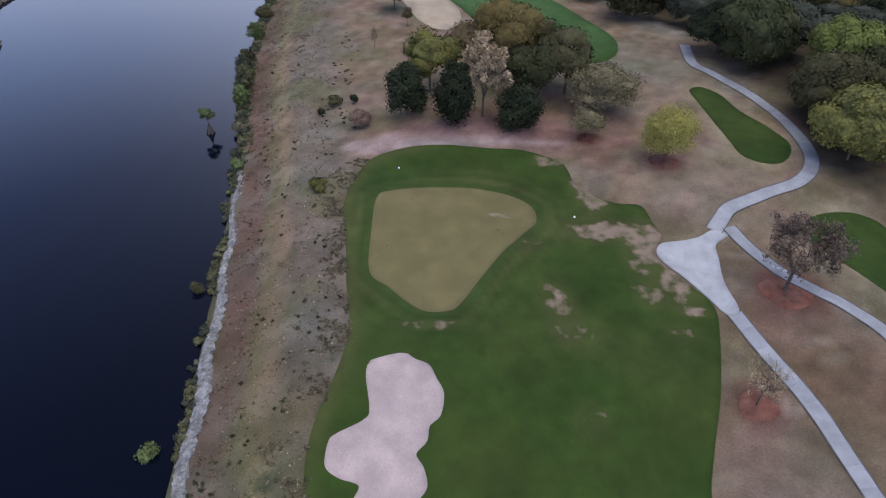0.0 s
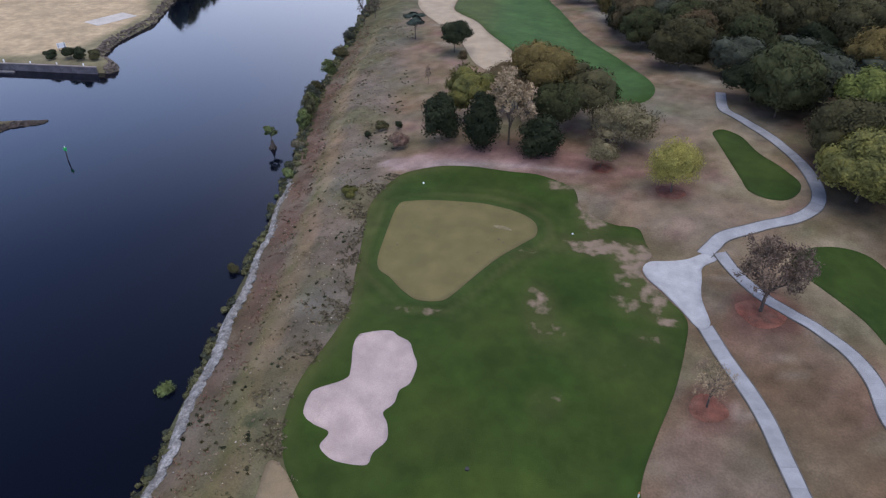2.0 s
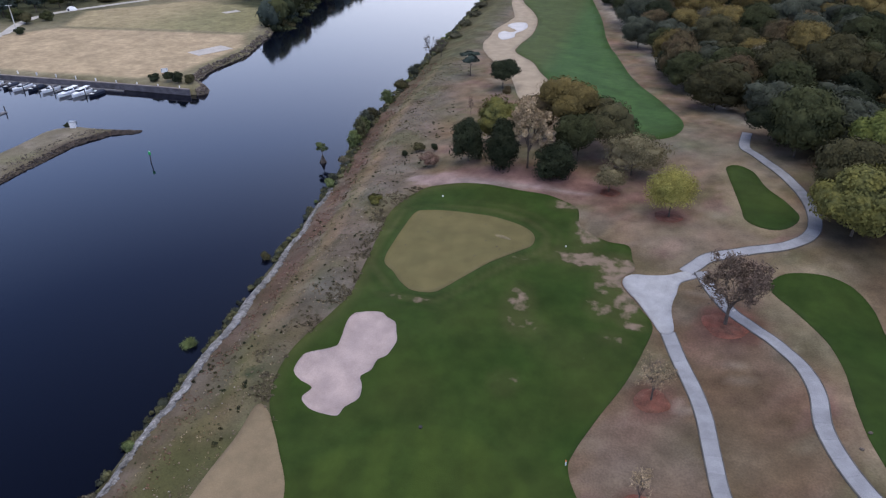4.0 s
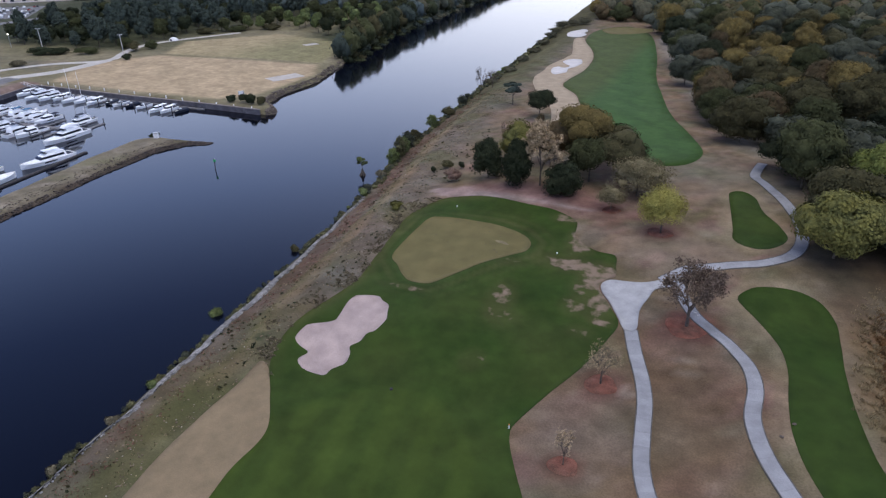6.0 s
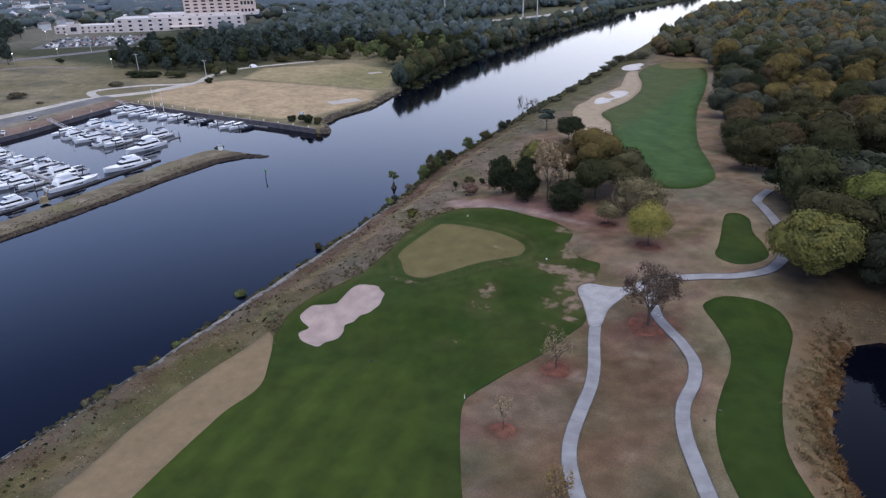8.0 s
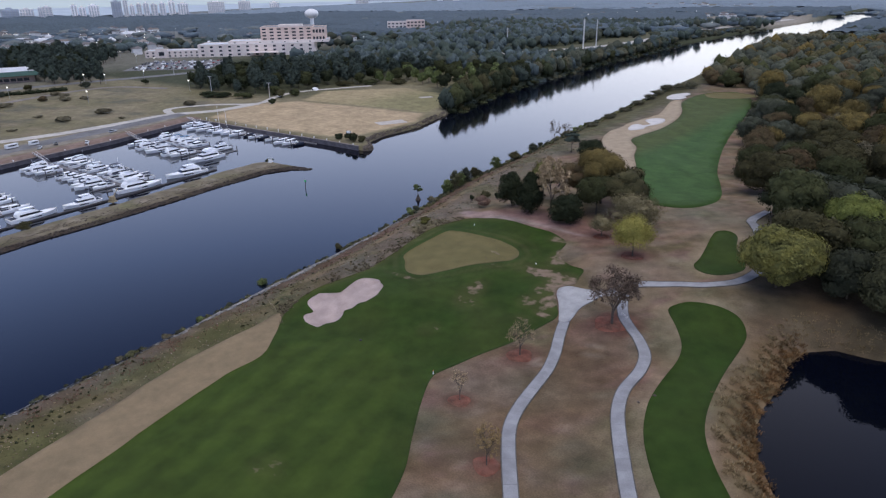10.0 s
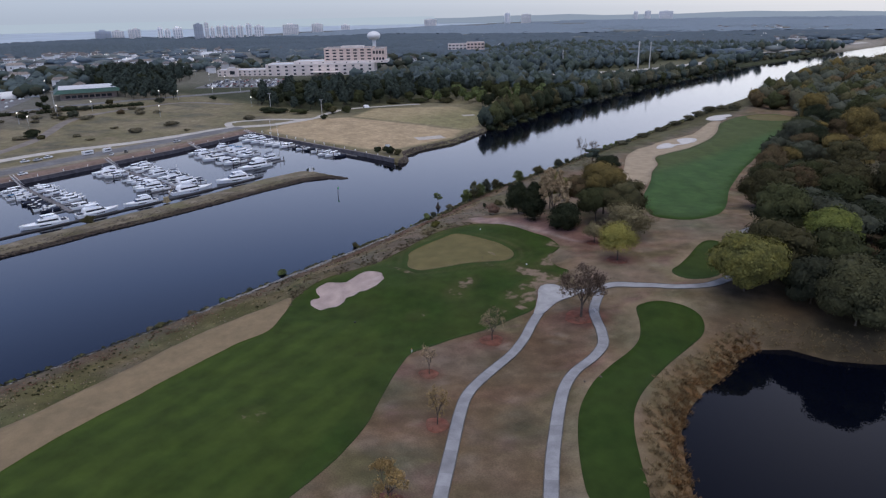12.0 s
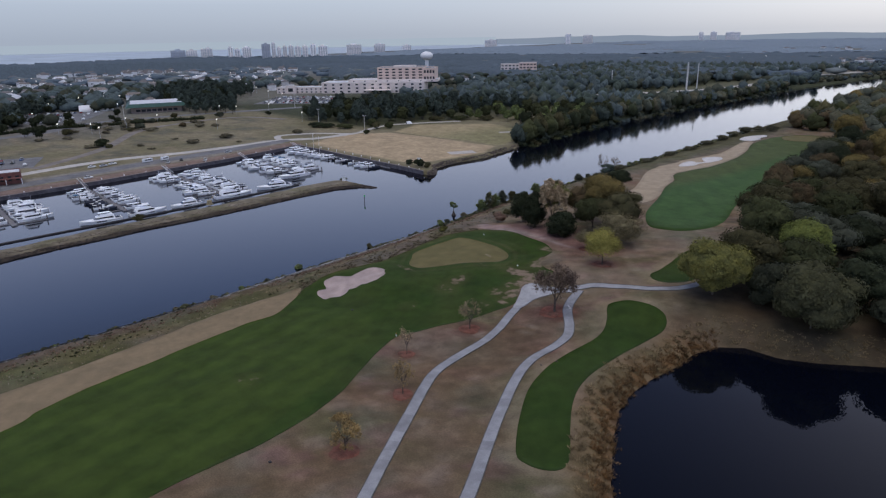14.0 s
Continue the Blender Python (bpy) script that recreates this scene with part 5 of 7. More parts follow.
dock(-234, 80.4, -163, 80.4, "grey floating dock lined with cabin cruisers", row(-234, -168, 80.4, MIXED, 2))
dock(-243, 132, -180, 136, "grey floating dock lined with larger yachts", row(-243, -186, 134, BIG, 3))
dock(-222, -8, -172, -8, "grey floating dock with white cruisers", row(-222, -174, -8, BIG, 4))
dock(-216, -51, -160, -51, "grey floating dock with moored cruisers", row(-216, -164, -51, MIXED, 6))
jx = lambda y: float(np.interp(y, [-60, -20, 12, 35, 58, 75, 116], [-139, -146, -148, -149.5, -150.5, -152, -157]))
dock(jx(-20), -20, jx(40), 40, "narrow dark dock along the rocky breakwater", [], 1.3, PILE)
dock(jx(40), 40, jx(78), 78, "narrow dark dock along the rocky breakwater", [], 1.3, PILE)
dock(jx(78), 78, jx(118), 118, "narrow dark dock along the rocky breakwater", [], 1.3, PILE)
dock(jx(-60), -60, jx(-20), -20, "narrow dark dock along the rocky breakwater", [], 1.3, PILE)
moor("large", 19, jx(82) - 5.2, 82.5, -5, label="large white three deck motor yacht alongside the breakwater")
moor("yacht", 18, jx(106) - 4.6, 105.5, 172, label="long white flybridge yacht alongside the breakwater")
moor("yacht", 15, jx(58) - 4.2, 58, 178)
moor("yacht", 16.5, jx(41) - 4.4, 40.5, 0)
moor("yacht", 16.5, jx(21) - 4.2, 20.5, 176)
moor("yacht", 15, jx(-30) - 4.2, -30, 0)
moor("large", 19, -178, 127, 182, label="large white yacht at the end of a dock")
for k, (kind, length, x) in enumerate((("cruiser", 10.5, -258), ("yacht", 15, -247), ("yacht", 13, -240), ("cruiser", 10.5, -234), ("sail", 12, -226), ("sail", 11, -220), ("cruiser", 10.5, -213), ("open", 7.5, -205),
                                       ("open", 8.5, -199), ("open", 7.5, -193), ("open", 7.5, -186), ("cruiser", 10.5, -176), ("cruiser", 9, -171), ("open", 7.5, -165))):
    moor(kind, length, x, 178 - length * 0.55 - 1.5, 180 + pick.uniform(-4, 4), NAVY if kind == "open" and k % 2 else None)
dock(-260, 177.6, -158, 178.4, "narrow dark dock under the bulkhead", [(0.06 + 0.07 * k, -1, 7) for k in range(13)], 1.2)

# gangways down from the quay
for x, y, s in ((-236, 34.2, 1), (-242, 80.4, 1), (-251, 131.6, 1), (-231, -8, 1), (-262, 176, 1)):
    g = thing("gangway", "grey sloping gangway from the quay to a dock", "gangway", pose(x, y, WATER + 2.2, 0, 11, 0), "gangways of the marina")
    part("deck", boxed(-5, -0.7, -0.1, 9, 0.7, 0.0), TIMBER, g)
    for sy in (-0.7, 0.7):
        part("rail", boxed(-5, sy - 0.05, 0.95, 9, sy + 0.05, 1.05), WHITE, g)
        for k in range(8):
            part("baluster", boxed(-5 + 2 * k - 0.03, sy - 0.03, 0, -5 + 2 * k + 0.03, sy + 0.03, 1.0), WHITE, g)

# channel marker in the canal
mk = thing("channel_marker", "dark leaning pile with a green day mark", "channel marker", pose(-102, 121, WATER, -3, 2, 0))
bm = bmesh.new()
tube(bm, (0, 0, -3), (0, 0, 2.7), 0.16, 0.13, 8)
part("post", bm, PILE, mk)
part("day_mark", boxed(-0.42, -0.05, 2.5, 0.42, 0.05, 3.35), material("green_day_mark", (0.03, 0.42, 0.10), rough=0.5), mk, "square bright green day mark")
bm = bmesh.new()
tube(bm, (0, 0, 3.3), (0, 0, 3.6), 0.14, 0.1, 8)
part("lantern", bm, WHITE, mk)

# light box at the end of the breakwater, excavator by the berths
bx = thing("utility_cabinet", "small white cabinet at the end of the breakwater", "cabinet", pose(-143, 137, land_at(-143, 137), 0, 0, 20))
part("body", boxed(-0.8, -0.6, 0, 0.8, 0.6, 1.9, bevel=0.05), WHITE, bx)
part("roof", boxed(-1, -0.8, 1.9, 1, 0.8, 2.05), STEEL, bx)
tree("shrub", "dark round bush at the breakwater's end", -145.5, 138.5, 2, 1.6, F_DARK, 140, 0.02, 8, 300, 0.25, category="shrub")
tree("shrub", "brown scrubby bush on the breakwater", -139.5, 32, 3, 2.4, F_OLIVE, 141, 0.02, 9, 400, 0.25, category="shrub", core=0.7)
lift = thing("crane", "ochre lifting crane on the breakwater dock", "crane", pose(-147.5, 66, WATER + 0.45, 0, 0, 15))
part("base", boxed(-1.2, -1.2, 0, 1.2, 1.2, 0.5, bevel=0.05), YELLOW, lift)
part("body", boxed(-0.8, -0.9, 0.5, 0.8, 0.9, 2.2, bevel=0.1), YELLOW, lift)
bm = bmesh.new()
tube(bm, (0, 0.6, 1.8), (0, 3.4, 4.6), 0.2, 0.14, 6)
part("boom", bm, YELLOW, lift)

# field, pads, signs
for k, (x, y, w, d, rot) in enumerate(((-156.5, 234.5, 17, 9.5, 64), (-197, 317, 9, 5, 60))):
    pad = part("concrete_pad", boxed(-w / 2, -d / 2, -0.3, w / 2, d / 2, 0.12, bevel=0.02), material("pale_pad", (0.50, 0.45, 0.40), rough=0.95, noise_size=3, vary=0.12, fine=0.3))
    pad.matrix_basis = pose(x, y, land_at(x, y), 0, 0, rot)
    tagged(pad, "pale rectangular concrete pad in the field", "pad", "concrete pads in the field")
sg = thing("sign_board", "blank white board on posts at the shore", "sign", pose(-151, 195, land_at(-151, 195), 0, 0, 40))
part("board", boxed(-1.3, -0.05, 0.9, 1.3, 0.05, 2.6), WHITE, sg)
for s in (-1, 1):
    part("post", boxed(s - 0.08, -0.08, -0.3, s + 0.08, 0.05, 2.6), PILE, sg)
tent = thing("dome_tent", "small white domed shelter at the field's edge", "shelter", pose(-291, 300, land_at(-291, 300)) @ Matrix.Diagonal((0.75, 0.75, 0.6, 1)))
bm = bmesh.new()
bmesh.ops.create_uvsphere(bm, u_segments=14, v_segments=8, radius=4.2)
bmesh.ops.scale(bm, vec=(1, 0.8, 0.85), verts=bm.verts)
bmesh.ops.bisect_plane(bm, geom=bm.verts[:] + bm.edges[:] + bm.faces[:], plane_co=(0, 0, -0.2), plane_no=(0, 0, -1), clear_outer=True)
part("canopy", bm, WHITE, tent)
part("door", boxed(-0.8, -3.5, 0, 0.8, -3.1, 1.9), NAVY, tent)


# roads opposite
def road(name, pts, width, mat, label, lift=0.06):
    rows = ribbon(spline(pts, 6, False), lambda k: width)
    vs, fs = [], []
    for a, b in rows:
        for q, h in ((a, -0.2), (a, lift), (b, lift), (b, -0.2)):
            vs.append((q.x, q.y, land_at(q.x, q.y) + h))
    for k in range(len(rows) - 1):
        for j in range(3):
            fs.append((4 * k + j, 4 * k + 4 + j, 4 * k + 5 + j, 4 * k + 1 + j))
    tagged(part(name, mesh_of(name, vs, fs), mat), label, "road", kind="structure")


road("road_1", [(-225, -160), (-240, -40), (-252, 10), (-262, 50), (-270, 90), (-279, 140), (-287, 185)], 11, ASPHALT, "grey marina road with parked vehicles")
road("road_2", [(-250, -160), (-268, -30), (-285, 20), (-294, 65), (-288, 110), (-289, 150), (-290, 180), (-278, 205), (-277, 235)], 8, PALEROAD, "pale sandy track beside the marina road")
road("road_3", [(-290, 180), (-310, 190), (-300, 215), (-277, 235), (-290, 262), (-294, 290), (-270, 340)], 5, PALEROAD, "pale sandy track at the field's edge")
road("road_4", [(-297, 24), (-344, 74), (-416, 119), (-442, 156), (-451, 222), (-401, 245)], 7, material("worn_grey_track", (0.22, 0.19, 0.165), rough=0.95, noise_size=6, vary=0.2), "worn grey track through the dry field")
road("road_5", [(-440, -160), (-462, 20), (-470, 60), (-508, 110), (-512, 160), (-500, 235), (-484, 303), (-476, 360), (-452, 440)], 13, ASPHALT, "dark wide road behind the fields")
road("road_6", [(-330, 600), (-287, 681), (-265, 744), (-255, 802), (-253, 902), (-262, 985), (-268, 1080), (-248, 1140), (-200, 1500)], 18, PALEROAD, "pale road through the woods along the canal", 0.35)
for k, (x, y, w, d, rot) in enumerate(((-556, 352, 84, 90, 43), (-590, 90, 90, 100, 60), (-330, 8, 50, 40, 70))):
    lot = part("car_park", boxed(-w / 2, -d / 2, -0.3, w / 2, d / 2, 0.1), ASPHALT)
    lot.matrix_basis = pose(x, y, land_at(x, y), 0, 0, rot)
    tagged(lot, "wide grey asphalt car park", "car park", kind="structure")


# vehicles
def car(m, paint, label, kind="car"):
    root = thing("parked_van" if kind == "van" else "parked_car", label, "van" if kind == "van" else "car", m, "parked vehicles")
    if kind == "van":
        part("body", boxed(-1.25, -3.8, 0.4, 1.25, 3.8, 3.1, bevel=0.2), paint, root)
        part("windscreen", boxed(-1.1, 3.5, 1.6, 1.1, 3.85, 2.6, bevel=0.05), GLASS, root)
        part("window_band", boxed(-1.28, -2.5, 1.7, 1.28, 2.8, 2.4), GLASS, root)
        wheels = (-2.5, 2.4)
    else:
        part("body", boxed(-0.9, -2.2, 0.3, 0.9, 2.2, 0.95, bevel=0.15), paint, root)
        part("cabin", house_bm(0.82, -1.6, 1.0, 0.9, 1.5, 0.6, 0.4), GLASS, root)
        part("roof", boxed(-0.68, -1.1, 1.48, 0.68, 0.35, 1.54), paint, root)
        wheels = (-1.4, 1.4)
    for sx in (-1, 1):
        for wy in wheels:
            bm = bmesh.new()
            w = 1.15 if kind == "van" else 0.85
            tube(bm, (sx * w, wy, 0.34), (sx * (w - 0.2), wy, 0.34), 0.34, 0.34, 10)
            part("wheel", bm, PILE, root)
    return root


PAINTS = [material(n + "_car_paint", c, rough=0.35, spec=0.5) for n, c in (("white", (0.75, 0.75, 0.75)), ("silver", (0.42, 0.43, 0.45)), ("dark", (0.04, 0.045, 0.05)), ("red", (0.30, 0.03, 0.03)), ("blue", (0.05, 0.09, 0.2)))]
CARS = [car(pose(-276, 50, land_at(-276, 50) + 0.06, 0, 0, 5), PAINTS[0], "white car parked on the marina road"),
        car(pose(-275, 56, land_at(-275, 56) + 0.06, 0, 0, 5), PAINTS[1], "silver car parked on the marina road"),
        car(pose(-262, 97, land_at(-262, 97) + 0.06, 0, 0, 70), PAINTS[2], "dark car parked by the quay"),
        car(pose(-540, 320, land_at(-540, 320) + 0.12, 0, 0, 55), PAINTS[3], "red car in the car park"),
        car(pose(-545, 315, land_at(-545, 315) + 0.12, 0, 0, 55), PAINTS[4], "blue car in the car park")]
car(pose(-271, 80, land_at(-271, 80) + 0.06, 0, 0, 8) @ Matrix.Diagonal((0.75, 0.8, 0.75, 1)), PAINTS[0], "long white van parked on the marina road", "van")
car(pose(-270, 90, land_at(-270, 90) + 0.06, 0, 0, 8) @ Matrix.Diagonal((0.75, 0.6, 0.75, 1)), PAINTS[0], "white camper parked on the marina road", "van")
for x, y, k, rot in ((-278, 62, 0, 8), (-246, 116, 2, 60), (-259, 88, 1, 60), (-252, 108, 0, 60), (-268, 130, 1, 12), (-245, 40, 0, 8)):
    copy_thing(CARS[k], pose(x, y, land_at(x, y) + 0.06, 0, 0, rot))
FAR_CARS = {}
for i in range(230):
    lotx, loty, lw, ld, lrot, rows_n = ((-556, 352, 80, 86, 43, 7), (-590, 90, 84, 94, 60, 6), (-330, 8, 44, 34, 70, 3))[0 if i < 130 else 1 if i < 205 else 2]
    u = (pick.randrange(rows_n) + 0.5) / rows_n * ld - ld / 2
    v = pick.uniform(-lw / 2, lw / 2)
    v = round(v / 2.8) * 2.8
    p = pose(lotx, loty, 0, 0, 0, lrot) @ Vector((v, u, 0))
    k = pick.choice((0, 0, 0, 1, 1, 2, 2, 3, 4))
    spot = pose(p.x, p.y, land_at(p.x, p.y) + 0.1, 0, 0, lrot + pick.choice((0, 180)))
    if k in FAR_CARS:
        copy_thing(FAR_CARS[k], spot)
        continue
    FAR_CARS[k] = thing("parked_car", ("white", "silver", "dark", "red", "blue")[k] + " car parked in rows on the asphalt", "car", spot, "parked vehicles")
    part("body", boxed(-0.95, -2.3, 0.1, 0.95, 2.3, 0.95, bevel=0.2), PAINTS[k], FAR_CARS[k])
    part("cabin", house_bm(0.85, -1.7, 1.0, 0.9, 1.52, 0.6, 0.4), PAINTS[k] if k < 2 else GLASS, FAR_CARS[k])


# ---- lamp posts and masts ----
def lamp_post(x, y, h, label):
    root = thing("lamp_post", label, "lamp post", pose(x, y, land_at(x, y), 0, 0, 30), "tall lamp posts")
    bm = bmesh.new()
    tube(bm, (0, 0, -0.5), (0, 0, h), 0.28, 0.16, 8)
    part("pole", bm, material("pale_pole", (0.55, 0.53, 0.50), rough=0.6), root)
    part("crossarm", boxed(-1.2, -0.08, h - 0.5, 1.2, 0.08, h - 0.3), STEEL, root)
    for s in (-1, 1):
        part("lamp_head", boxed(s - 0.35, -0.3, h - 0.35, s + 0.35, 0.3, h - 0.05, bevel=0.05), STEEL, root)


for x, y, h, words in ((-268, 239, 14, "tall pale lamp post at the field's edge"), (-335, 240, 14, "tall pale lamp post before dark trees"), (-462, 126, 18, "tall thin lamp post by the road"), (-480, 300, 14, "lamp post at the car park"), (-540, 250, 14, "lamp post beside the road")):
    lamp_post(x, y, h, words)
for x, y, h in ((-240.5, 682, 35), (-280, 730.5, 33), (-283, 737.5, 33), (-395.5, 740.5, 20)):
    root = thing("power_pole", "tall pale transmission mast above the woods", "mast", pose(x, y, land_at(x, y)), "transmission masts")
    bm = bmesh.new()
    tube(bm, (0, 0, -0.5), (0, 0, h), 0.75, 0.45, 8)
    part("pole", bm, material("pale_mast", (0.60, 0.58, 0.56), rough=0.6), root)
    for k in range(3):
        part("crossarm", boxed(-2.2, -0.15, h - 2 - 3 * k, 2.2, 0.15, h - 1.7 - 3 * k), STEEL, root)


# ---- buildings of the town ----
PINK = material("pinkish_stucco", (0.70, 0.54, 0.46), rough=0.9, noise_size=6, vary=0.08, fine=0.5)
CREAM = material("cream_stucco", (0.77, 0.67, 0.61), rough=0.9, noise_size=6, vary=0.08, fine=0.5)
TOWERWALL = material("pale_tower_wall", (0.90, 0.86, 0.83), rough=0.9, noise_size=9, vary=0.08, random_tint=0.2)
# grey of the dark towers, lightened for the haze before them
DARKTOWER = material("grey_tower_wall", (0.47, 0.50, 0.55), rough=0.9, noise_size=9, vary=0.08, random_tint=0.15)
ROOFGREY = material("grey_flat_roof", (0.30, 0.29, 0.29), rough=0.95, noise_size=5, vary=0.15)
ROOFGREEN = material("dark_green_metal_roof", (0.035, 0.09, 0.075), rough=0.6, noise_size=4, vary=0.15)
ROOFWHITE = material("white_membrane_roof", (0.66, 0.66, 0.68), rough=0.8, noise_size=6, vary=0.1)
BRICKRED = material("red_brick_wall", (0.17, 0.075, 0.066), rough=0.9, noise_size=2, vary=0.2, fine=0.2)
SHINGLE = material("house_shingles", (0.17, 0.155, 0.15), rough=0.95, noise_size=2, vary=0.2, random_tint=0.3)
SIDING = material("pale_house_siding", (0.68, 0.66, 0.64), rough=0.9, noise_size=3, vary=0.1, random_tint=0.25)
PANE = material("dark_window_pane", (0.03, 0.035, 0.045), rough=0.15, spec=0.5)
pane_meshes = {}


def pane(w, h):
    key = (round(w, 2), round(h, 2))
    if key not in pane_meshes:
        bm = bmesh.new()
        box(bm, -w / 2, -0.12, 0, w / 2, 0.06, h)
        me = bpy.data.meshes.new("window")
        bm.to_mesh(me)
        bm.free()
        me.materials.append(PANE)
        pane_meshes[key] = me
    return pane_meshes[key]


def block(root, x0, x1, y0, y1, z0, z1, wall, roof, floors, bays, win_w=2.0, parapet=0.8, sides=True):
    """One volume of a building: walls, parapet, flat roof and rows of windows on its front."""
    part("wall", boxed(x0, y0, z0, x1, y1, z1), wall, root)
    bm = bmesh.new()
    t = 0.4
    for b in ((x0, y0, x1, y0 + t), (x0, y1 - t, x1, y1), (x0, y0 + t, x0 + t, y1 - t), (x1 - t, y0 + t, x1, y1 - t)):
        box(bm, b[0], b[1], z1, b[2], b[3], z1 + parapet)
    part("parapet", bm, wall, root)
    part("roof", boxed(x0 + t, y0 + t, z1, x1 - t, y1 - t, z1 + 0.15), roof, root)
    fh = (z1 - z0) / floors
    for f in range(floors):
        for b in range(bays):
            ob = new("window", pane(win_w, fh * 0.45))
            ob.parent = root
            ob.location = (x0 + (x1 - x0) * (b + 0.5) / bays, y0, z0 + fh * (f + 0.3))


def site(name, label, x, y, rot, category="building", group=""):
    return thing(name, label, category, pose(x, y, -2.2, 0, 0, rot), group)


h = site("hospital", "long pinkish stucco hospital with stepped upper floors", -614.5, 416, 43)
block(h, -62, 0, 6, 30, 0, 7.2, CREAM, ROOFWHITE, 2, 10, 2.0)
block(h, -48, -35, 0, 6, 0, 9.4, CREAM, ROOFWHITE, 1, 1, 6.0)
block(h, 0, 134, 0, 40, 0, 13, CREAM, ROOFWHITE, 3, 13, 3.2)
block(h, 33, 150, 12, 46, 13, 15.5, CREAM, ROOFWHITE, 1, 8, 1.6)
block(h, 70, 131, 20, 60, 15.5, 30, PINK, ROOFGREY, 4, 7, 4.4)
block(h, 131, 146, 18, 58, 13, 29, PINK, ROOFGREY, 2, 4, 2.4)
part("entrance_canopy", boxed(58, -12, 4, 92, 0, 4.8), CREAM, h)
part("plant_room", boxed(90, 30, 30, 118, 48, 32.6), CREAM, h)
o = site("office_building", "four storey white and buff office block", -655, 840, 42)
block(o, -32, 0, 0, 22, 0, 19, CREAM, ROOFGREY, 4, 5, 3.6)
block(o, 0, 30, -3, 22, 0, 21, PINK, ROOFWHITE, 4, 5, 3.6)
block(o, 22, 60, -8, 10, 0, 5, CREAM, ROOFWHITE, 1, 4, 4)
g = site("shop_building", "low building with a broad dark green hipped roof", -554, 185, 72)
part("wall", boxed(-24, 2, 0, 24, 46, 6), material("shop_wall", (0.34, 0.27, 0.24), rough=0.9, noise_size=3, vary=0.15), g)
bm = bmesh.new()
lo = [bm.verts.new(p) for p in ((-29, -3, 6), (29, -3, 6), (29, 51, 6), (-29, 51, 6))]
hi = [bm.verts.new(p) for p in ((-25, 1.5, 9.4), (25, 1.5, 9.4), (25, 46.5, 9.4), (-25, 46.5, 9.4))]
for k in range(4):
    bm.faces.new((lo[k], lo[(k + 1) % 4], hi[(k + 1) % 4], hi[k]))
bm.faces.new(lo[::-1])
part("roof", bm, ROOFGREEN, g, "sloping dark green metal roof")
part("roof_deck", boxed(-24.6, 1.9, 8.8, 24.6, 46.1, 9.6), ROOFWHITE, g, "white flat roof inside the slopes")
for k in range(8):
    ob = new("window", pane(4, 2.4))
    ob.parent = g
    ob.location = (-20 + 40 * (k + 0.5) / 8, 2, 1.5)
t = site("white_hall", "low white vaulted hall beside the car park", -622, 146, 75)
bm = bmesh.new()
bmesh.ops.create_cone(bm, cap_ends=True, segments=20, radius1=10, radius2=10, depth=38, matrix=pose(0, 10, 0, 0, 90, 0))
bmesh.ops.bisect_plane(bm, geom=bm.verts[:] + bm.edges[:] + bm.faces[:], plane_co=(0, 0, 0), plane_no=(0, 0, -1), clear_outer=True)
bmesh.ops.scale(bm, vec=(0.85, 1, 0.6), verts=bm.verts)
part("vault", bm, WHITE, t)
part("door", boxed(-3, -0.3, 0, 3, 0.2, 3), PANE, t)
rb = site("brick_building", "small red brick building with a white flat roof", -258, 4, 80)
block(rb, -7, 7, 0, 12, 0, 5.6, BRICKRED, ROOFWHITE, 1, 4, 1.6, 0.5)
part("canopy", boxed(-7.5, -3, 3, 7.5, -0.2, 3.3), BRICKRED, rb)
for s in (-7, 0, 7):
    part("post", boxed(s - 0.15, -2.9, 0, s + 0.15, -2.6, 3.0), WHITE, rb)

# water tower
wt = thing("water_tower", "white spheroid water tower above the trees", "water tower", pose(-615, 596, -2.2))
bm = bmesh.new()
tube(bm, (0, 0, -0.5), (0, 0, 6), 5, 2.4, 16)
tube(bm, (0, 0, 6), (0, 0, 36), 2.4, 2.6, 16)
part("pedestal", bm, WHITE, wt)
bm = bmesh.new()
bmesh.ops.create_uvsphere(bm, u_segments=24, v_segments=14, radius=9.2)
bmesh.ops.scale(bm, vec=(1, 1, 0.66), verts=bm.verts)
bmesh.ops.translate(bm, vec=(0, 0, 41.5), verts=bm.verts)
for f in bm.faces:
    f.smooth = True
part("tank", bm, WHITE, wt)

# hotel towers along the beach
# glazing far paler than glass, to put haze over the skyline
TOWERGLASS = material("haze_paled_tower_glazing", (0.52, 0.53, 0.55), rough=0.5)
TOWERS = "hotel towers on the skyline"


def tower(x, y, rot, w, hgt, dark):
    root = site("hotel_tower", "grey slab hotel tower on the beach" if dark else "pale hotel tower with stacked balconies", x, y, rot, "tower", TOWERS)
    wall = DARKTOWER if dark else TOWERWALL
    part("wall", boxed(-w / 2, 0, 0, w / 2, 16, hgt), wall, root)
    part("roof_house", boxed(-w / 5, 5, hgt, w / 6, 11, hgt + 3.5), wall, root)
    n = max(2, int(w / 6))
    for b in range(n):
        part("window_bay", boxed(-w / 2 + w * (b + 0.25) / n, -0.3, 3, -w / 2 + w * (b + 0.72) / n, 0.1, hgt - 2), TOWERGLASS, root)
    for f in range(3, int(hgt / 4)):
        part("balcony", boxed(-w / 2, -1.4, f * 4 - 0.5, w / 2, -0.3, f * 4 + 0.4), wall, root)


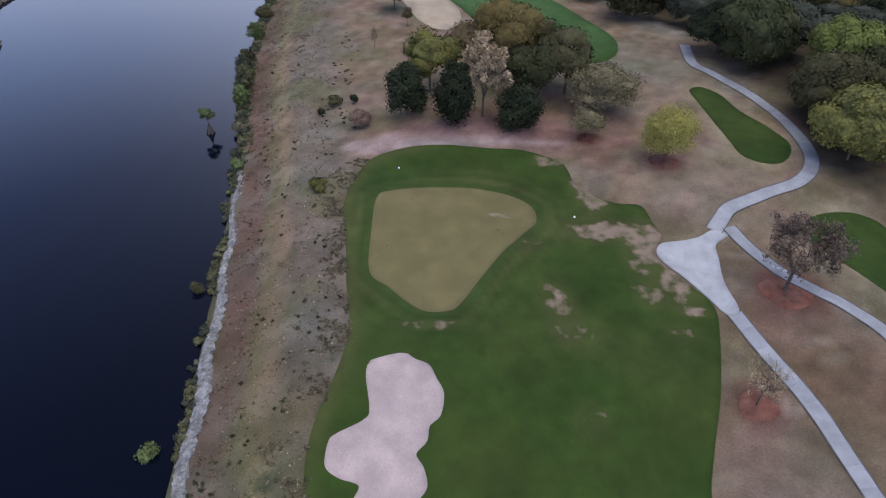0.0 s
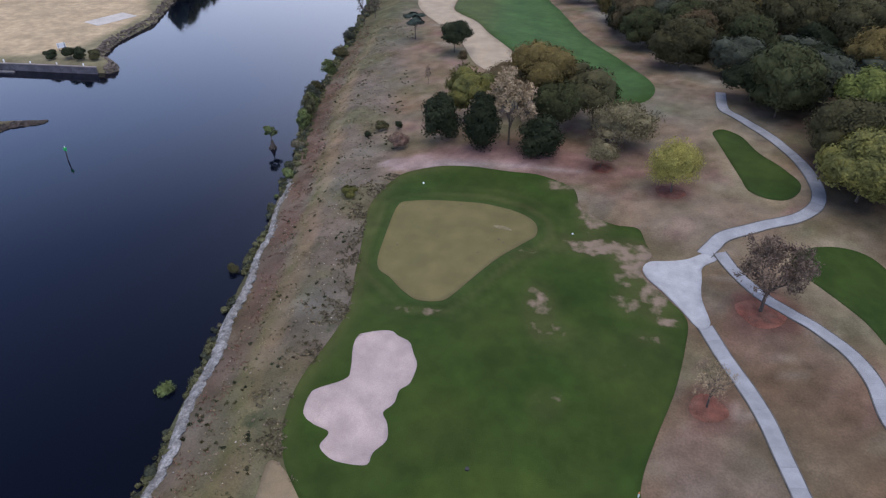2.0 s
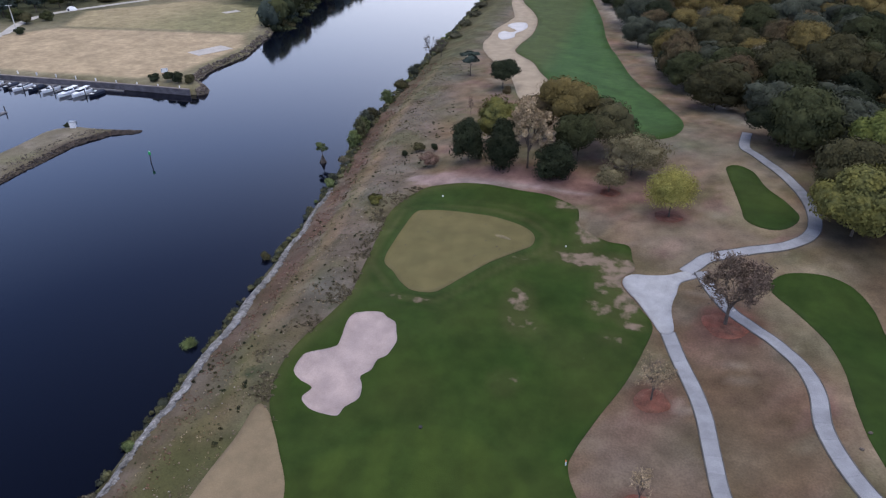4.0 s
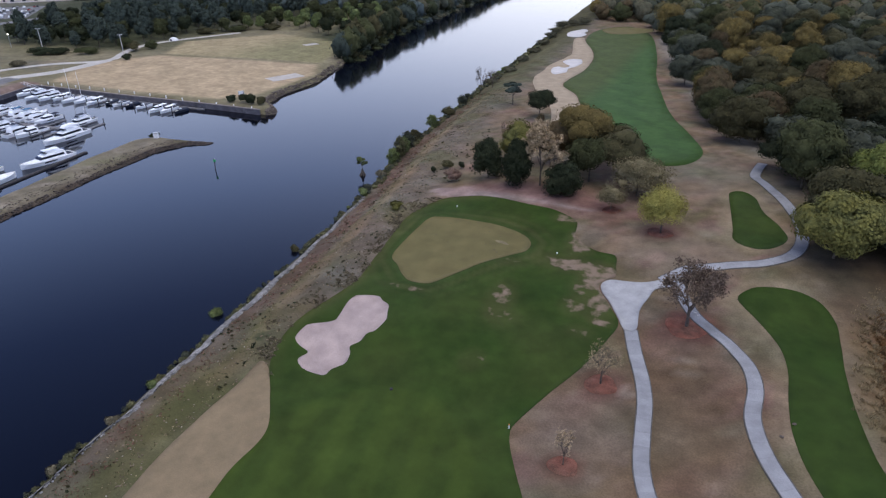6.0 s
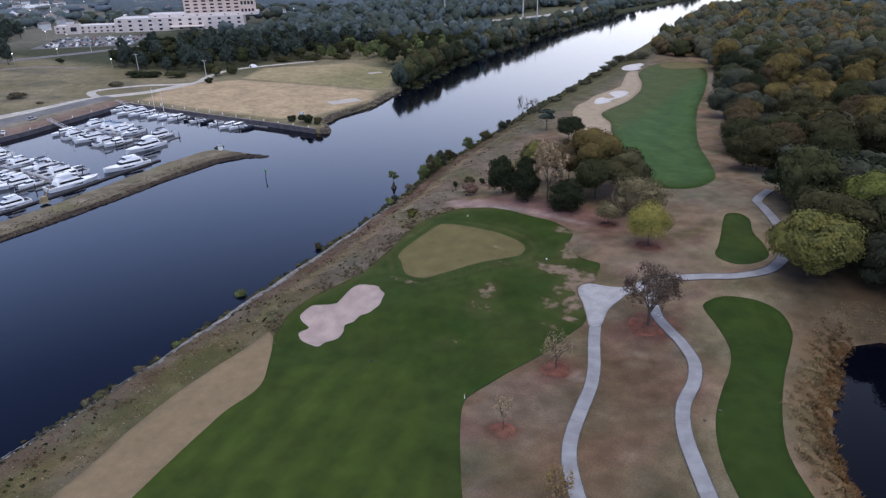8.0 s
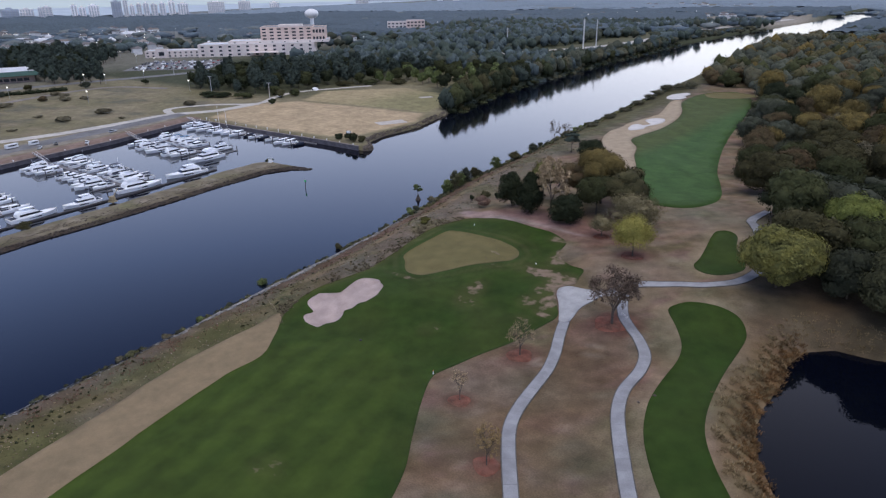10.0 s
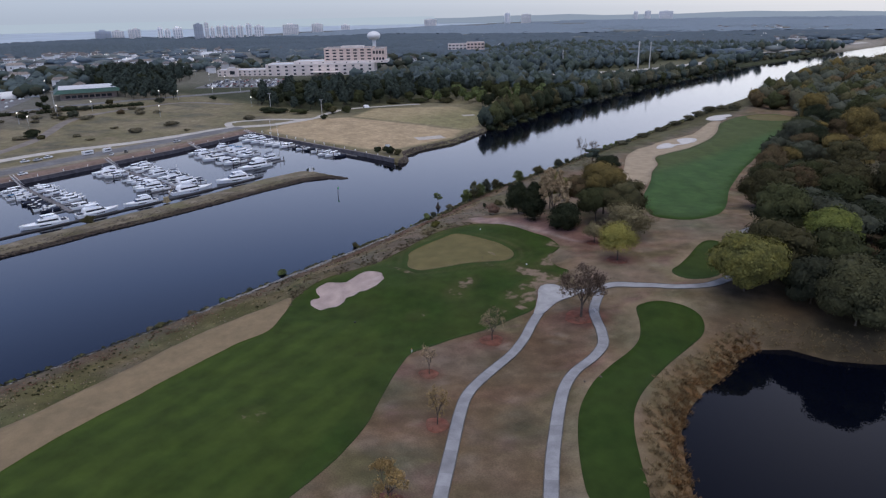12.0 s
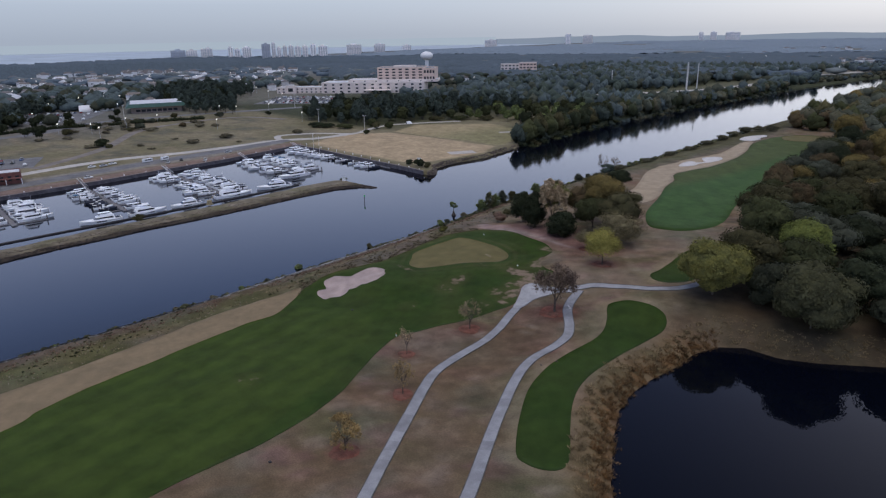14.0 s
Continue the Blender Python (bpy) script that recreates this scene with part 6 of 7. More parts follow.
for k, (x, y, rot, w, hgt) in enumerate(((-1771, 672, 69, 38, 40), (-1758, 705, 68, 30, 39), (-1747, 732, 68, 9, 41), (-1741, 746, 67, 22, 43), (-1717, 801, 65, 13, 45), (-1711, 818, 65, 15, 40), (-1698, 841, 64, 24, 44),
                                         (-1674, 889, 63, 24, 52), (-1664, 908, 62, 11, 55), (-1659, 922, 62, 11, 42), (-1650, 936, 61, 12, 45), (-1641, 951, 61, 14, 46), (-1632, 968, 60, 16, 43), (-1622, 986, 60, 15, 45),
                                         (-1610, 1006, 59, 16, 49), (-1596, 1030, 58, 26, 44), (-2000, 1415, 56, 56, 39), (-2025, 1552, 54, 42, 38), (-1961, 1636, 51, 34, 32), (-2161, 2307, 44, 58, 40), (-2075, 2782, 38, 28, 60),
                                         (-2354, 3323, 37, 58, 50), (-1916, 3836, 28, 25, 64), (-1855, 3867, 27, 36, 66), (-1761, 3914, 26, 80, 62))):
    tower(x, y, rot, w, hgt * (0.85 if k > 21 else 1), k in (0, 7))

# houses, shops, with a few lit windows and street lamps at dusk
LAMP = bpy.data.materials.new("lit_lamp")
LAMP.use_nodes = True
LAMP.node_tree.nodes["Principled BSDF"].inputs["Emission Color"].default_value = (1, 0.9, 0.75, 1)
LAMP.node_tree.nodes["Principled BSDF"].inputs["Emission Strength"].default_value = 1.6


TANROOF = material("tan_shingles", (0.25, 0.215, 0.19), rough=0.95, noise_size=2, vary=0.2, random_tint=0.25)


def cottage(m, label, w, d, hgt, roof_mat, wall_mat=None):
    root = thing("house", label, "house", m, "houses of the town")
    part("wall", boxed(-w / 2, -d / 2, 0, w / 2, d / 2, hgt), wall_mat or SIDING, root)
    bm = bmesh.new()
    e = [bm.verts.new(p) for p in ((-w / 2 - 0.6, -d / 2 - 0.6, hgt), (w / 2 + 0.6, -d / 2 - 0.6, hgt), (w / 2 + 0.6, d / 2 + 0.6, hgt), (-w / 2 - 0.6, d / 2 + 0.6, hgt), (-w / 2 + d * 0.25, 0, hgt + d * 0.32), (w / 2 - d * 0.25, 0, hgt + d * 0.32))]
    for q in ((0, 1, 5, 4), (1, 2, 5), (2, 3, 4, 5), (3, 0, 4), (3, 2, 1, 0)):
        bm.faces.new([e[i] for i in q])
    part("roof", bm, roof_mat, root)
    for k in range(2):
        ob = new("window", pane(2.0, 1.8))
        ob.parent = root
        ob.location = (-w / 2 + w * (k + 0.5) / 2, -d / 2, hgt * 0.45)
    return root


homes = [cottage(pose(-900, 150, -2.2, 0, 0, 70), "pale house with grey shingled hipped roof", 17, 11, 6, SHINGLE), cottage(pose(-820, 100, -2.2, 0, 0, 40), "white roofed low shop building", 30, 16, 5.5, ROOFWHITE),
         cottage(pose(-980, 180, -2.2, 0, 0, 90), "tall pale beach house with hipped roof", 13, 12, 9, SHINGLE),
         cottage(pose(-1010, 120, -2.2, 0, 0, 75), "white walled house with a dark hipped roof", 15, 10, 6.5, SHINGLE, WHITE), cottage(pose(-1040, 260, -2.2, 0, 0, 65), "white walled terrace with a tan hipped roof", 24, 11, 8, TANROOF, WHITE)]
pick = random.Random(77)
HOUSE_SPOTS = []
for k in range(480):
    if k < 400:
        bear, dist = radians(pick.uniform(60, 88)), 790 + 950 * pick.random() ** 0.8
    elif k < 430:
        bear, dist = radians(pick.uniform(46, 62)), pick.uniform(950, 1700)
    else:
        bear, dist = radians(pick.uniform(13, 26)), pick.uniform(1500, 2700)
    x, y = 148 - dist * math.sin(bear), -50 + dist * math.cos(bear)
    if (x < -240 or y > 1000) and not (x > -720 and 215 < y < 640) and (x + 590) ** 2 + (y - 90) ** 2 > 75 ** 2 and (x + 560) ** 2 + (y - 190) ** 2 > 60 ** 2 and (x + 616) ** 2 + (y - 157) ** 2 > 40 ** 2 and x < -480 or y > 1000:
        HOUSE_SPOTS.append((x, y, pick.uniform(0.5, 0.9), pick.choice((0, 2, 2, 1, 3, 3, 3, 3, 4)), pick.choice((70, 160, 60, 150)) + pick.uniform(-8, 8)))
HOUSE_SPOTS.sort(key=lambda q: math.hypot(q[0] - 148, q[1] + 50))
for x, y, size, kind, turn in HOUSE_SPOTS[:280]:
    copy_thing(homes[kind], pose(x, y, -2.2, 0, 0, turn) @ Matrix.Diagonal((size, size, size, 1)))
far_town = tagged(new("distant_houses"), "small pale houses in the hazy outskirts of the town", "houses", kind="stuff")
far_walls, far_roofs = Heap(), Heap()
for x, y, size, kind, turn in HOUSE_SPOTS[280:]:
    m = pose(x, y, -2.2, 0, 0, turn) @ Matrix.Diagonal((size, size, size, 1))
    w, d, hgt = 9, 6, 8
    far_walls.add([(m @ Vector(p))[:] for p in ((-w, -d, 0), (w, -d, 0), (w, d, 0), (-w, d, 0), (-w, -d, hgt), (w, -d, hgt), (w, d, hgt), (-w, d, hgt))], [(0, 1, 5, 4), (1, 2, 6, 5), (2, 3, 7, 6), (3, 0, 4, 7)])
    far_roofs.add([(m @ Vector(p))[:] for p in ((-w - 1, -d - 1, hgt), (w + 1, -d - 1, hgt), (w + 1, d + 1, hgt), (-w - 1, d + 1, hgt), (-w * 0.6, 0, hgt + 4), (w * 0.6, 0, hgt + 4))], [(0, 1, 5, 4), (2, 3, 4, 5), (1, 2, 5, 5), (3, 0, 4, 4)])
part("wall", far_walls.mesh("wall"), WHITE, far_town)
far_roofs.f = [list(dict.fromkeys(f)) for f in far_roofs.f]
part("roof", far_roofs.mesh("roof"), SHINGLE, far_town)
bm = bmesh.new()
tube(bm, (0, 0, 0), (0, 0, 8), 0.12, 0.09, 6)
pole_me = bpy.data.meshes.new("pole")
bm.to_mesh(pole_me)
bm.free()
pole_me.materials.append(STEEL)
bm = bmesh.new()
bmesh.ops.create_icosphere(bm, subdivisions=1, radius=0.55)
bmesh.ops.translate(bm, vec=(0, 0, 8.2), verts=bm.verts)
lamp_me = bpy.data.meshes.new("lantern")
bm.to_mesh(lamp_me)
bm.free()
lamp_me.materials.append(LAMP)
for k in range(150):
    if k < 100:
        bear, dist = radians(pick.uniform(60, 86)), pick.uniform(560, 1500)
    elif k < 130:
        bear, dist = radians(pick.uniform(13, 28)), pick.uniform(1300, 2600)
    else:
        bear, dist = radians(pick.uniform(34, 60)), pick.uniform(1000, 1700)
    x, y = 148 - dist * math.sin(bear), -50 + dist * math.cos(bear)
    root = thing("street_lamp", "lit street lamp in the town at dusk", "street lamp", pose(x, y, -2.2), "lit street lamps")
    for nm, me in (("pole", pole_me), ("lantern", lamp_me)):
        ob = new(nm, me)
        ob.parent = root

# ---- woods and scrub opposite ----
WEST_WOOD = [(-410, 262), (-345, 244), (-300, 256), (-298, 300), (-258, 358), (-200, 345), (-163, 300), (-174, 370), (-184, 447), (-193, 554), (-204, 838), (-186, 1200), (-150, 1700), (-700, 1700), (-700, 900), (-560, 760), (-470, 560), (-440, 420), (-445, 330)]
CLEAR = [(-345, 560), (-305, 665), (-282, 740), (-272, 802), (-270, 902), (-279, 985), (-285, 1080), (-275, 1200), (-172, 1200), (-190, 1000), (-216, 838), (-212, 700), (-226, 620), (-300, 540)]
rs = np.random.default_rng(31)
tx, ty = rs.uniform(-700, -150, 9000), rs.uniform(240, 1500, 9000)
dw, dc = poly_dist(tx, ty, WEST_WOOD), np.maximum(poly_dist(tx, ty, CLEAR), poly_dist(tx, ty, ROADSIDE))
cells = {}
west_spots = [(x, y, d) for x, y, d, c in zip(tx, ty, dw, dc) if d > 3 and c < 2 and free(x, y, (6.8 if x < -285 and y < 440 else 9) if y < 600 else 12)]
west_spots.sort(key=lambda q: q[1] - 0.3 * q[0])
protos = []
pick = random.Random(9)
for x, y, d in west_spots[:210]:
    k = pick.choices((0, 1, 2, 3), (5, 1, 0.3, 3) if x < -285 or y > 560 else (0.7, 2.4, 4, 1.2))[0]
    mat, r, hgt, words, shape, clear = ((F_PINE, 3.8, 14.5, "tall dark pine in the belts across the canal", "oval", 0.25), (F_GREEN, 5, 12, "green leafy tree across the canal", "dome", 0.12), (F_FRESH, 3.6, 10, "fresh green young tree across the canal", "dome", 0.1), (F_DARK, 4.8, 13, "dark evergreen tree across the canal", "dome", 0.12))[k]
    have = [p for p in protos if p[0] == k]
    if not have:
        protos.append((k, tree("pine_tree" if k == 0 else "broadleaf_tree", words, x, y, hgt, r, mat, 90 + k, clear, 11, 420, 0.65, shape, group="trees across the canal", level=1, core=0.9)))
        continue
    s = pick.uniform(0.8, 1.2)
    copy_thing(have[0][1], pose(x, y, land_at(x, y), 0, 0, pick.uniform(0, 360)) @ Matrix.Diagonal((s, s, s * pick.uniform(0.85, 1.15), 1)))
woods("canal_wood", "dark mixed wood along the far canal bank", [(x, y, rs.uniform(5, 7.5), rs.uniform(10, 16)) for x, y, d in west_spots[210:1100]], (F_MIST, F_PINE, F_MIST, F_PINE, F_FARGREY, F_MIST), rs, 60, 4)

low_spots = [(x, y, rs.uniform(3.5, 5), rs.uniform(4, 6.5)) for x, y in zip(rs.uniform(-300, -175, 1500), rs.uniform(560, 1200, 1500)) if x > float(np.interp(y, [600, 681, 744, 802, 902, 985, 1080, 1140, 1200], [-322, -278, -255, -245, -243, -252, -258, -238, -228])) and free(x, y, 6.5)]
low_d = poly_dist(np.array([p[0] for p in low_spots]), np.array([p[1] for p in low_spots]), CLEAR)
low_spots = [(x, y, r, min(hgt, 0.11 * (x - 6 - float(np.interp(y, [600, 681, 744, 802, 902, 985, 1080, 1140, 1200], [-330, -287, -265, -255, -253, -262, -268, -248, -238]))))) for x, y, r, hgt in low_spots]
woods("canal_scrub", "low grey green scrub between the road and the canal", [p for p, q in zip(low_spots, low_d) if q > 2 and p[3] > 1.2], (F_FARGREY, F_FAROLIVE, F_MIST, F_FARGREY), rs, 40, 3)

# pines between the shop, the car parks and the hospital
PINE_BELT = [(-468, 226), (-515, 208), (-600, 214), (-760, 250), (-860, 340), (-720, 360), (-650, 340), (-590, 275), (-530, 262)]
PINE_BELT_2 = [(-500, 40), (-545, 62), (-600, 92), (-660, 130), (-690, 110), (-610, 62), (-520, 22)]
tx, ty = rs.uniform(-870, -440, 2500), rs.uniform(10, 370, 2500)
db = np.maximum(poly_dist(tx, ty, PINE_BELT), poly_dist(tx, ty, PINE_BELT_2))
cells = {}
belt = [(x, y) for x, y, q in zip(tx, ty, db) if q > 0 and free(x, y, 11)][:150]
for x, y in belt:
    s = pick.uniform(0.9, 1.35)
    k = pick.choice((0, 0, 0, 3))
    src = [q for q in protos if q[0] == k][0][1]
    copy_thing(src, pose(x, y, land_at(x, y), 0, 0, pick.uniform(0, 360)) @ Matrix.Diagonal((s, s, s * pick.uniform(0.85, 1.1), 1)))

cells = {}
for k in range(70):
    x, y = pick.uniform(-700, -425), pick.uniform(-10, 150)
    if free(x, y, 17) and y < 118 - 0.3 * (x + 430) - 60 * (x > -470) and (x + 590) ** 2 + (y - 90) ** 2 > 30 ** 2 and (x + 622) ** 2 + (y - 150) ** 2 > 30 ** 2 and (x + 560) ** 2 + (y - 190) ** 2 > 45 ** 2:
        s = pick.uniform(0.5, 0.95)
        kind = pick.choice((1, 3, 3))
        copy_thing([q for q in protos if q[0] == kind][0][1], pose(x, y, land_at(x, y), 0, 0, pick.uniform(0, 360)) @ Matrix.Diagonal((s, s, s * pick.uniform(0.8, 1.1), 1)))

# trees close along the water's edge
bank_row = []
for k in range(14, 20):
    a, b = Vector(WEST_LAND[k]), Vector(WEST_LAND[k + 1])
    n = Vector((-(b - a).y, (b - a).x)).normalized()
    steps = int((b - a).length / 5.5)
    for i in range(steps):
        p = a + (b - a) * ((i + rs.uniform(0, 1)) / steps) + n * rs.uniform(1, 6)
        if p.y > 284:
            bank_row.append((p.x, p.y, rs.uniform(4.6, 7), rs.uniform(11.5, 16.5) * (0.7 if p.y > 600 else 1)))
            for low in range(2):
                q = p + n * rs.uniform(-7.5, -3)
                bank_row.append((q.x, q.y, rs.uniform(2.2, 3.6), rs.uniform(3, 5)))
woods("bank_wood", "dense dark trees at the near end of the far water's edge", [p for p in bank_row if p[1] < 430], (F_GREEN, F_DARK, F_PINE, F_OLIVE, F_DARK), rs, 160, 5)
woods("bank_wood", "dense mixed trees at the far water's edge", [p for p in bank_row if p[1] >= 430], (F_PINE, F_GREEN, F_FARGREY, F_DARK, F_FARGREY, F_FAROLIVE, F_MIST), rs, 90)

# far canopy over the whole plain, thinner over the town
far, mid, haze_far = [], [], []
for k in range(9500):
    bear, dist = radians(rs.uniform(-14, 92)), 640 + 3500 * rs.uniform(0, 1) ** 1.5
    x, y = 148 - dist * math.sin(bear), -50 + dist * math.cos(bear)
    if -210 < x < -60 and y < 1700:
        continue
    if x > -60 and poly_dist(np.array([x]), np.array([y]), WOOD_EDGE)[0] > 0 and y < 850:
        continue
    if x < -150 and (poly_dist(np.array([x]), np.array([y]), WEST_WOOD)[0] > 0 and y < 900 or poly_dist(np.array([x]), np.array([y]), WEST_LAND)[0] < 30):
        continue
    town = 60 < math.degrees(bear) < 88 and dist < 1900
    mass = math.sin(x / 130) * math.sin(y / 110 + 1) + 0.5 * math.sin(x / 47 + y / 61)
    if town and mass < -0.45 or (-640 < x < -480 and 60 < y < 560 and mass < 0.9) or (x > -480 and y < 240 and x < -150):
        continue
    if x > -520 and y < 440 and x < -150:
        continue
    if poly_dist(np.array([x]), np.array([y]), [(-690, 395), (-600, 290), (-500, 290), (-478, 520), (-530, 610), (-640, 480)])[0] > 0 or (x + 590) ** 2 + (y - 90) ** 2 < 60 ** 2:
        continue
    s = 1 + dist / 2600
    (mid if dist < 1150 else far if dist < 2200 else haze_far).append((x, y, rs.uniform(6, 9) * s * (1 if dist < 1150 else 1.7), rs.uniform(8, 13) * (1 if dist < 1150 else 0.85)))
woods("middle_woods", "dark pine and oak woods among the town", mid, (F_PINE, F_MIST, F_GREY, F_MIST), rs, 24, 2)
woods("distant_woods", "trees beyond the town, tinted blue grey with haze", far[::3], (F_FAR, F_FAR2, F_FAR), rs, 30, 2)


def canopy_sheet(name, label, d0, d1, mat):
    """Closed treetops seen from afar: an uneven sheet, sunk where the country is open."""
    rows = [d0 * 1.008 ** k for k in range(int(math.log(d1 / d0) / math.log(1.008)) + 1)]
    bears = np.radians(np.arange(-16, 93.01, 0.3))
    bb, dd = np.meshgrid(bears, rows)
    dd = dd + rs.uniform(-4, 4, dd.shape)
    x, y = 148 - dd * np.sin(bb), -50 + dd * np.cos(bb)
    mass = np.sin(x / 330 + 1) * np.sin(y / 280) + 0.6 * np.sin(x / 120 + y / 150) + 0.35 * np.sin(x / 60 - y / 75)
    town = (np.degrees(bb) > 58) & (dd < 1620)
    open_land = np.where(town, mass < 0.5, mass < -0.8)
    west_side = poly_dist(x, y, WEST_LAND)
    open_land |= (x < -60) & (west_side < 25) & (y < 2200)
    open_land |= (poly_dist(x, y, CLEAR) > -5) | (x < -1650 - 0.17 * y) | (poly_dist(x, y, ROADSIDE) > -5) | (poly_dist(x, y, PALE_PLAIN) > 0)
    open_land |= (dd < 1500) & (x > -60) & (x < 700) & (y < 1000)
    z = np.where(open_land, -9.0, 6 + 2.5 * np.sin(x / 90) * np.sin(y / 70) + rs.uniform(-2.6, 2.6, x.shape))
    z = np.where((z > 0) & (np.degrees(bb) > 42) & (dd > 1640), z + 5 + 8 * np.clip((np.degrees(bb) - 58) / 12, 0, 1), z)
    nr, nc = x.shape
    ix = np.arange(nr * nc).reshape(nr, nc)
    q = np.stack([ix[:-1, :-1].ravel(), ix[1:, :-1].ravel(), ix[1:, 1:].ravel(), ix[:-1, 1:].ravel()], 1)
    zz = z.ravel()
    q = q[zz[q].max(1) > -5]
    me = mesh_of(name, np.stack([x.ravel(), y.ravel(), zz], 1).tolist(), q.tolist(), True)
    tagged(part(name, me, mat), label, "woods", kind="stuff")


# both sheets carry the air's haze in their base colour
canopy_sheet("plain_canopy", "woods covering the plain, haze mixed into their colour", 1080, 2100, F_FAR)
canopy_sheet("horizon_canopy", "woods reaching to the horizon, coloured haze blue", 2095, 4600, F_HAZE)

def quay_gap(x, y):
    return float(np.interp(y, [-160, -30, 5, 42, 75, 118, 179], [-217, -229, -233, -237, -243, -249, -265])) - x


# scrub in the dry fields
for k, (x, y, r, hgt, mat) in enumerate(((-356, 78, 6, 5.5, F_DARK), (-431, 128, 5.5, 6, F_GREY), (-490, 178, 4, 5, F_OLIVE), (-464, 211, 5, 5, F_GREY), (-421, 160, 4, 3.5, F_RUST), (-425, 176, 4, 3.5, F_THIN), (-441, 76, 5, 5, F_OLIVE), (-427, 119, 4, 3, F_OLIVE),
                                         (-348, 80, 3, 2.5, F_OLIVE), (-441, 249, 4, 4, F_DARK), (-470, 150, 5, 4, F_GREY), (-455, 100, 5, 4, F_DARK), (-480, 60, 6, 5, F_DARK), (-330, 236, 9, 4.5, F_DARK), (-306, 246, 8, 4, F_GREEN), (-322, 240, 7, 4, F_DARK),
                                         (-286, 262, 5, 6, F_OLIVE), (-281, 272, 4, 5, F_GREEN), (-298, 268, 5, 7, F_GREEN), (-268, 240.5, 3, 3.4, F_DARK), (-290, 330, 8, 4, F_OLIVE), (-276, 345, 8, 4, F_GREEN), (-258, 358, 8, 4, F_OLIVE))):
    tree("shrub", "dark rounded bush in the dry field" if mat is F_DARK else "olive scrub bush in the dry field", x, y, hgt, r * 0.8, mat, 200 + k, 0.02, 10, 500, 0.45, category="shrub", group="bushes in the field", level=1)
src = [o for o in scene.objects if o.name.startswith("shrub") and o.parent is None and abs(o.location.x + 425) < 1.5][0]
for k in range(32):
    x, y = pick.uniform(-500, -296), pick.uniform(50, 215)
    if wobble(x, y, 38, 3) < 0.0 or quay_gap(x, y) < 44:
        continue
    s = pick.uniform(0.5, 1.25)
    copy_thing(src, pose(x, y, land_at(x, y), 0, 0, pick.uniform(0, 360)) @ Matrix.Diagonal((s * pick.uniform(0.9, 1.5), s, s * pick.uniform(0.6, 1.0), 1)))
for k, (x, y, r, hgt) in enumerate(((-134, 187, 2.0, 3.6), (-138.5, 186, 2.2, 4.4), (-143, 187.5, 2.4, 4), (-149, 186, 2, 3.2))):
    tree("shrub", "dark green bush on the stone point", x, y, hgt, r, F_DARK if k else F_OLIVE, 240 + k, 0.04, 9, 500, 0.3, category="shrub", group="bushes on the stone point")

# ragged hedge along the road behind the dry field
heap = Heap()
for p in spline([(-482, 20), (-492, 62), (-490, 92), (-479, 121), (-476, 148), (-469, 171), (-462, 196)], 2.6, False):
    if wobble(p.x, p.y, 9, 4) < -0.45:
        continue
    r0 = pick.uniform(1.2, 2.6)
    x, y = p.x + pick.uniform(-1.5, 1.5), p.y
    lump(heap, (x, y, land_at(x, y) + r0 * 0.5), (r0, r0, r0 * 0.8), rs, 1, 0.3)
    leaf_cards(heap, np.array([(x, y, land_at(x, y) + r0 * 0.6)]), np.array([(r0, r0, r0 * 0.8)]), 70, 0.4, rs)
tagged(part("hedge", heap.mesh("hedge", True), F_DARK), "ragged dark hedge along the road behind the field", "hedge", kind="stuff")

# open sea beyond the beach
# base colour lifted towards the hazy horizon sky
SEA = material("haze_paled_sea", (0.44, 0.50, 0.55), rough=0.75, noise_size=200, vary=0.1, spec=0.25)
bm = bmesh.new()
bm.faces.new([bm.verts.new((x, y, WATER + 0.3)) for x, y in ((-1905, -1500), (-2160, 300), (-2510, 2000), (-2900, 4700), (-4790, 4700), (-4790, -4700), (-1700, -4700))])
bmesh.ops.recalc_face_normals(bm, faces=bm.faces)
tagged(part("sea", bm, SEA), "ruffled sea beyond the beach, paled with horizon haze", "sea", kind="structure")

# horizon beyond the sheet of ground: glowing strips coloured as hazy sea and shore
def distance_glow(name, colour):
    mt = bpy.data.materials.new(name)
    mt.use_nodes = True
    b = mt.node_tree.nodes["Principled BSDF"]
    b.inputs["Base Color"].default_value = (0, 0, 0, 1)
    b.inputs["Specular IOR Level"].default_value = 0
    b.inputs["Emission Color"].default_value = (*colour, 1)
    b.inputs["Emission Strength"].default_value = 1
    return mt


# emission supplies the brightness of distant haze; neither strip is a lamp
HAZE_LAND = distance_glow("glowing_haze_shore", (0.25, 0.30, 0.38))
HAZE_SEA = distance_glow("glowing_haze_sea", (0.42, 0.49, 0.57))
for nm, a0, a1, top, mt, words in (("backdrop", 44, 130, 44, HAZE_SEA, "glowing strip in hazy sea colour at the horizon"), ("backdrop_2", -120, 44, 36, HAZE_LAND, "glowing strip in hazy shore colour at the horizon")):
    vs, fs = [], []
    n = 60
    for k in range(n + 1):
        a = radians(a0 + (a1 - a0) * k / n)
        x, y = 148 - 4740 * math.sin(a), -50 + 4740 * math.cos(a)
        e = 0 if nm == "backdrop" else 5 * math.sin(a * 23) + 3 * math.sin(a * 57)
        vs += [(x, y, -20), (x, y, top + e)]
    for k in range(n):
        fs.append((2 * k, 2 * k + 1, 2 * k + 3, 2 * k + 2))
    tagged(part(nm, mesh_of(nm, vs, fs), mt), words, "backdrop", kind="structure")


# ---- stones, reeds, shrubs of the banks ----
rs = np.random.default_rng(41)


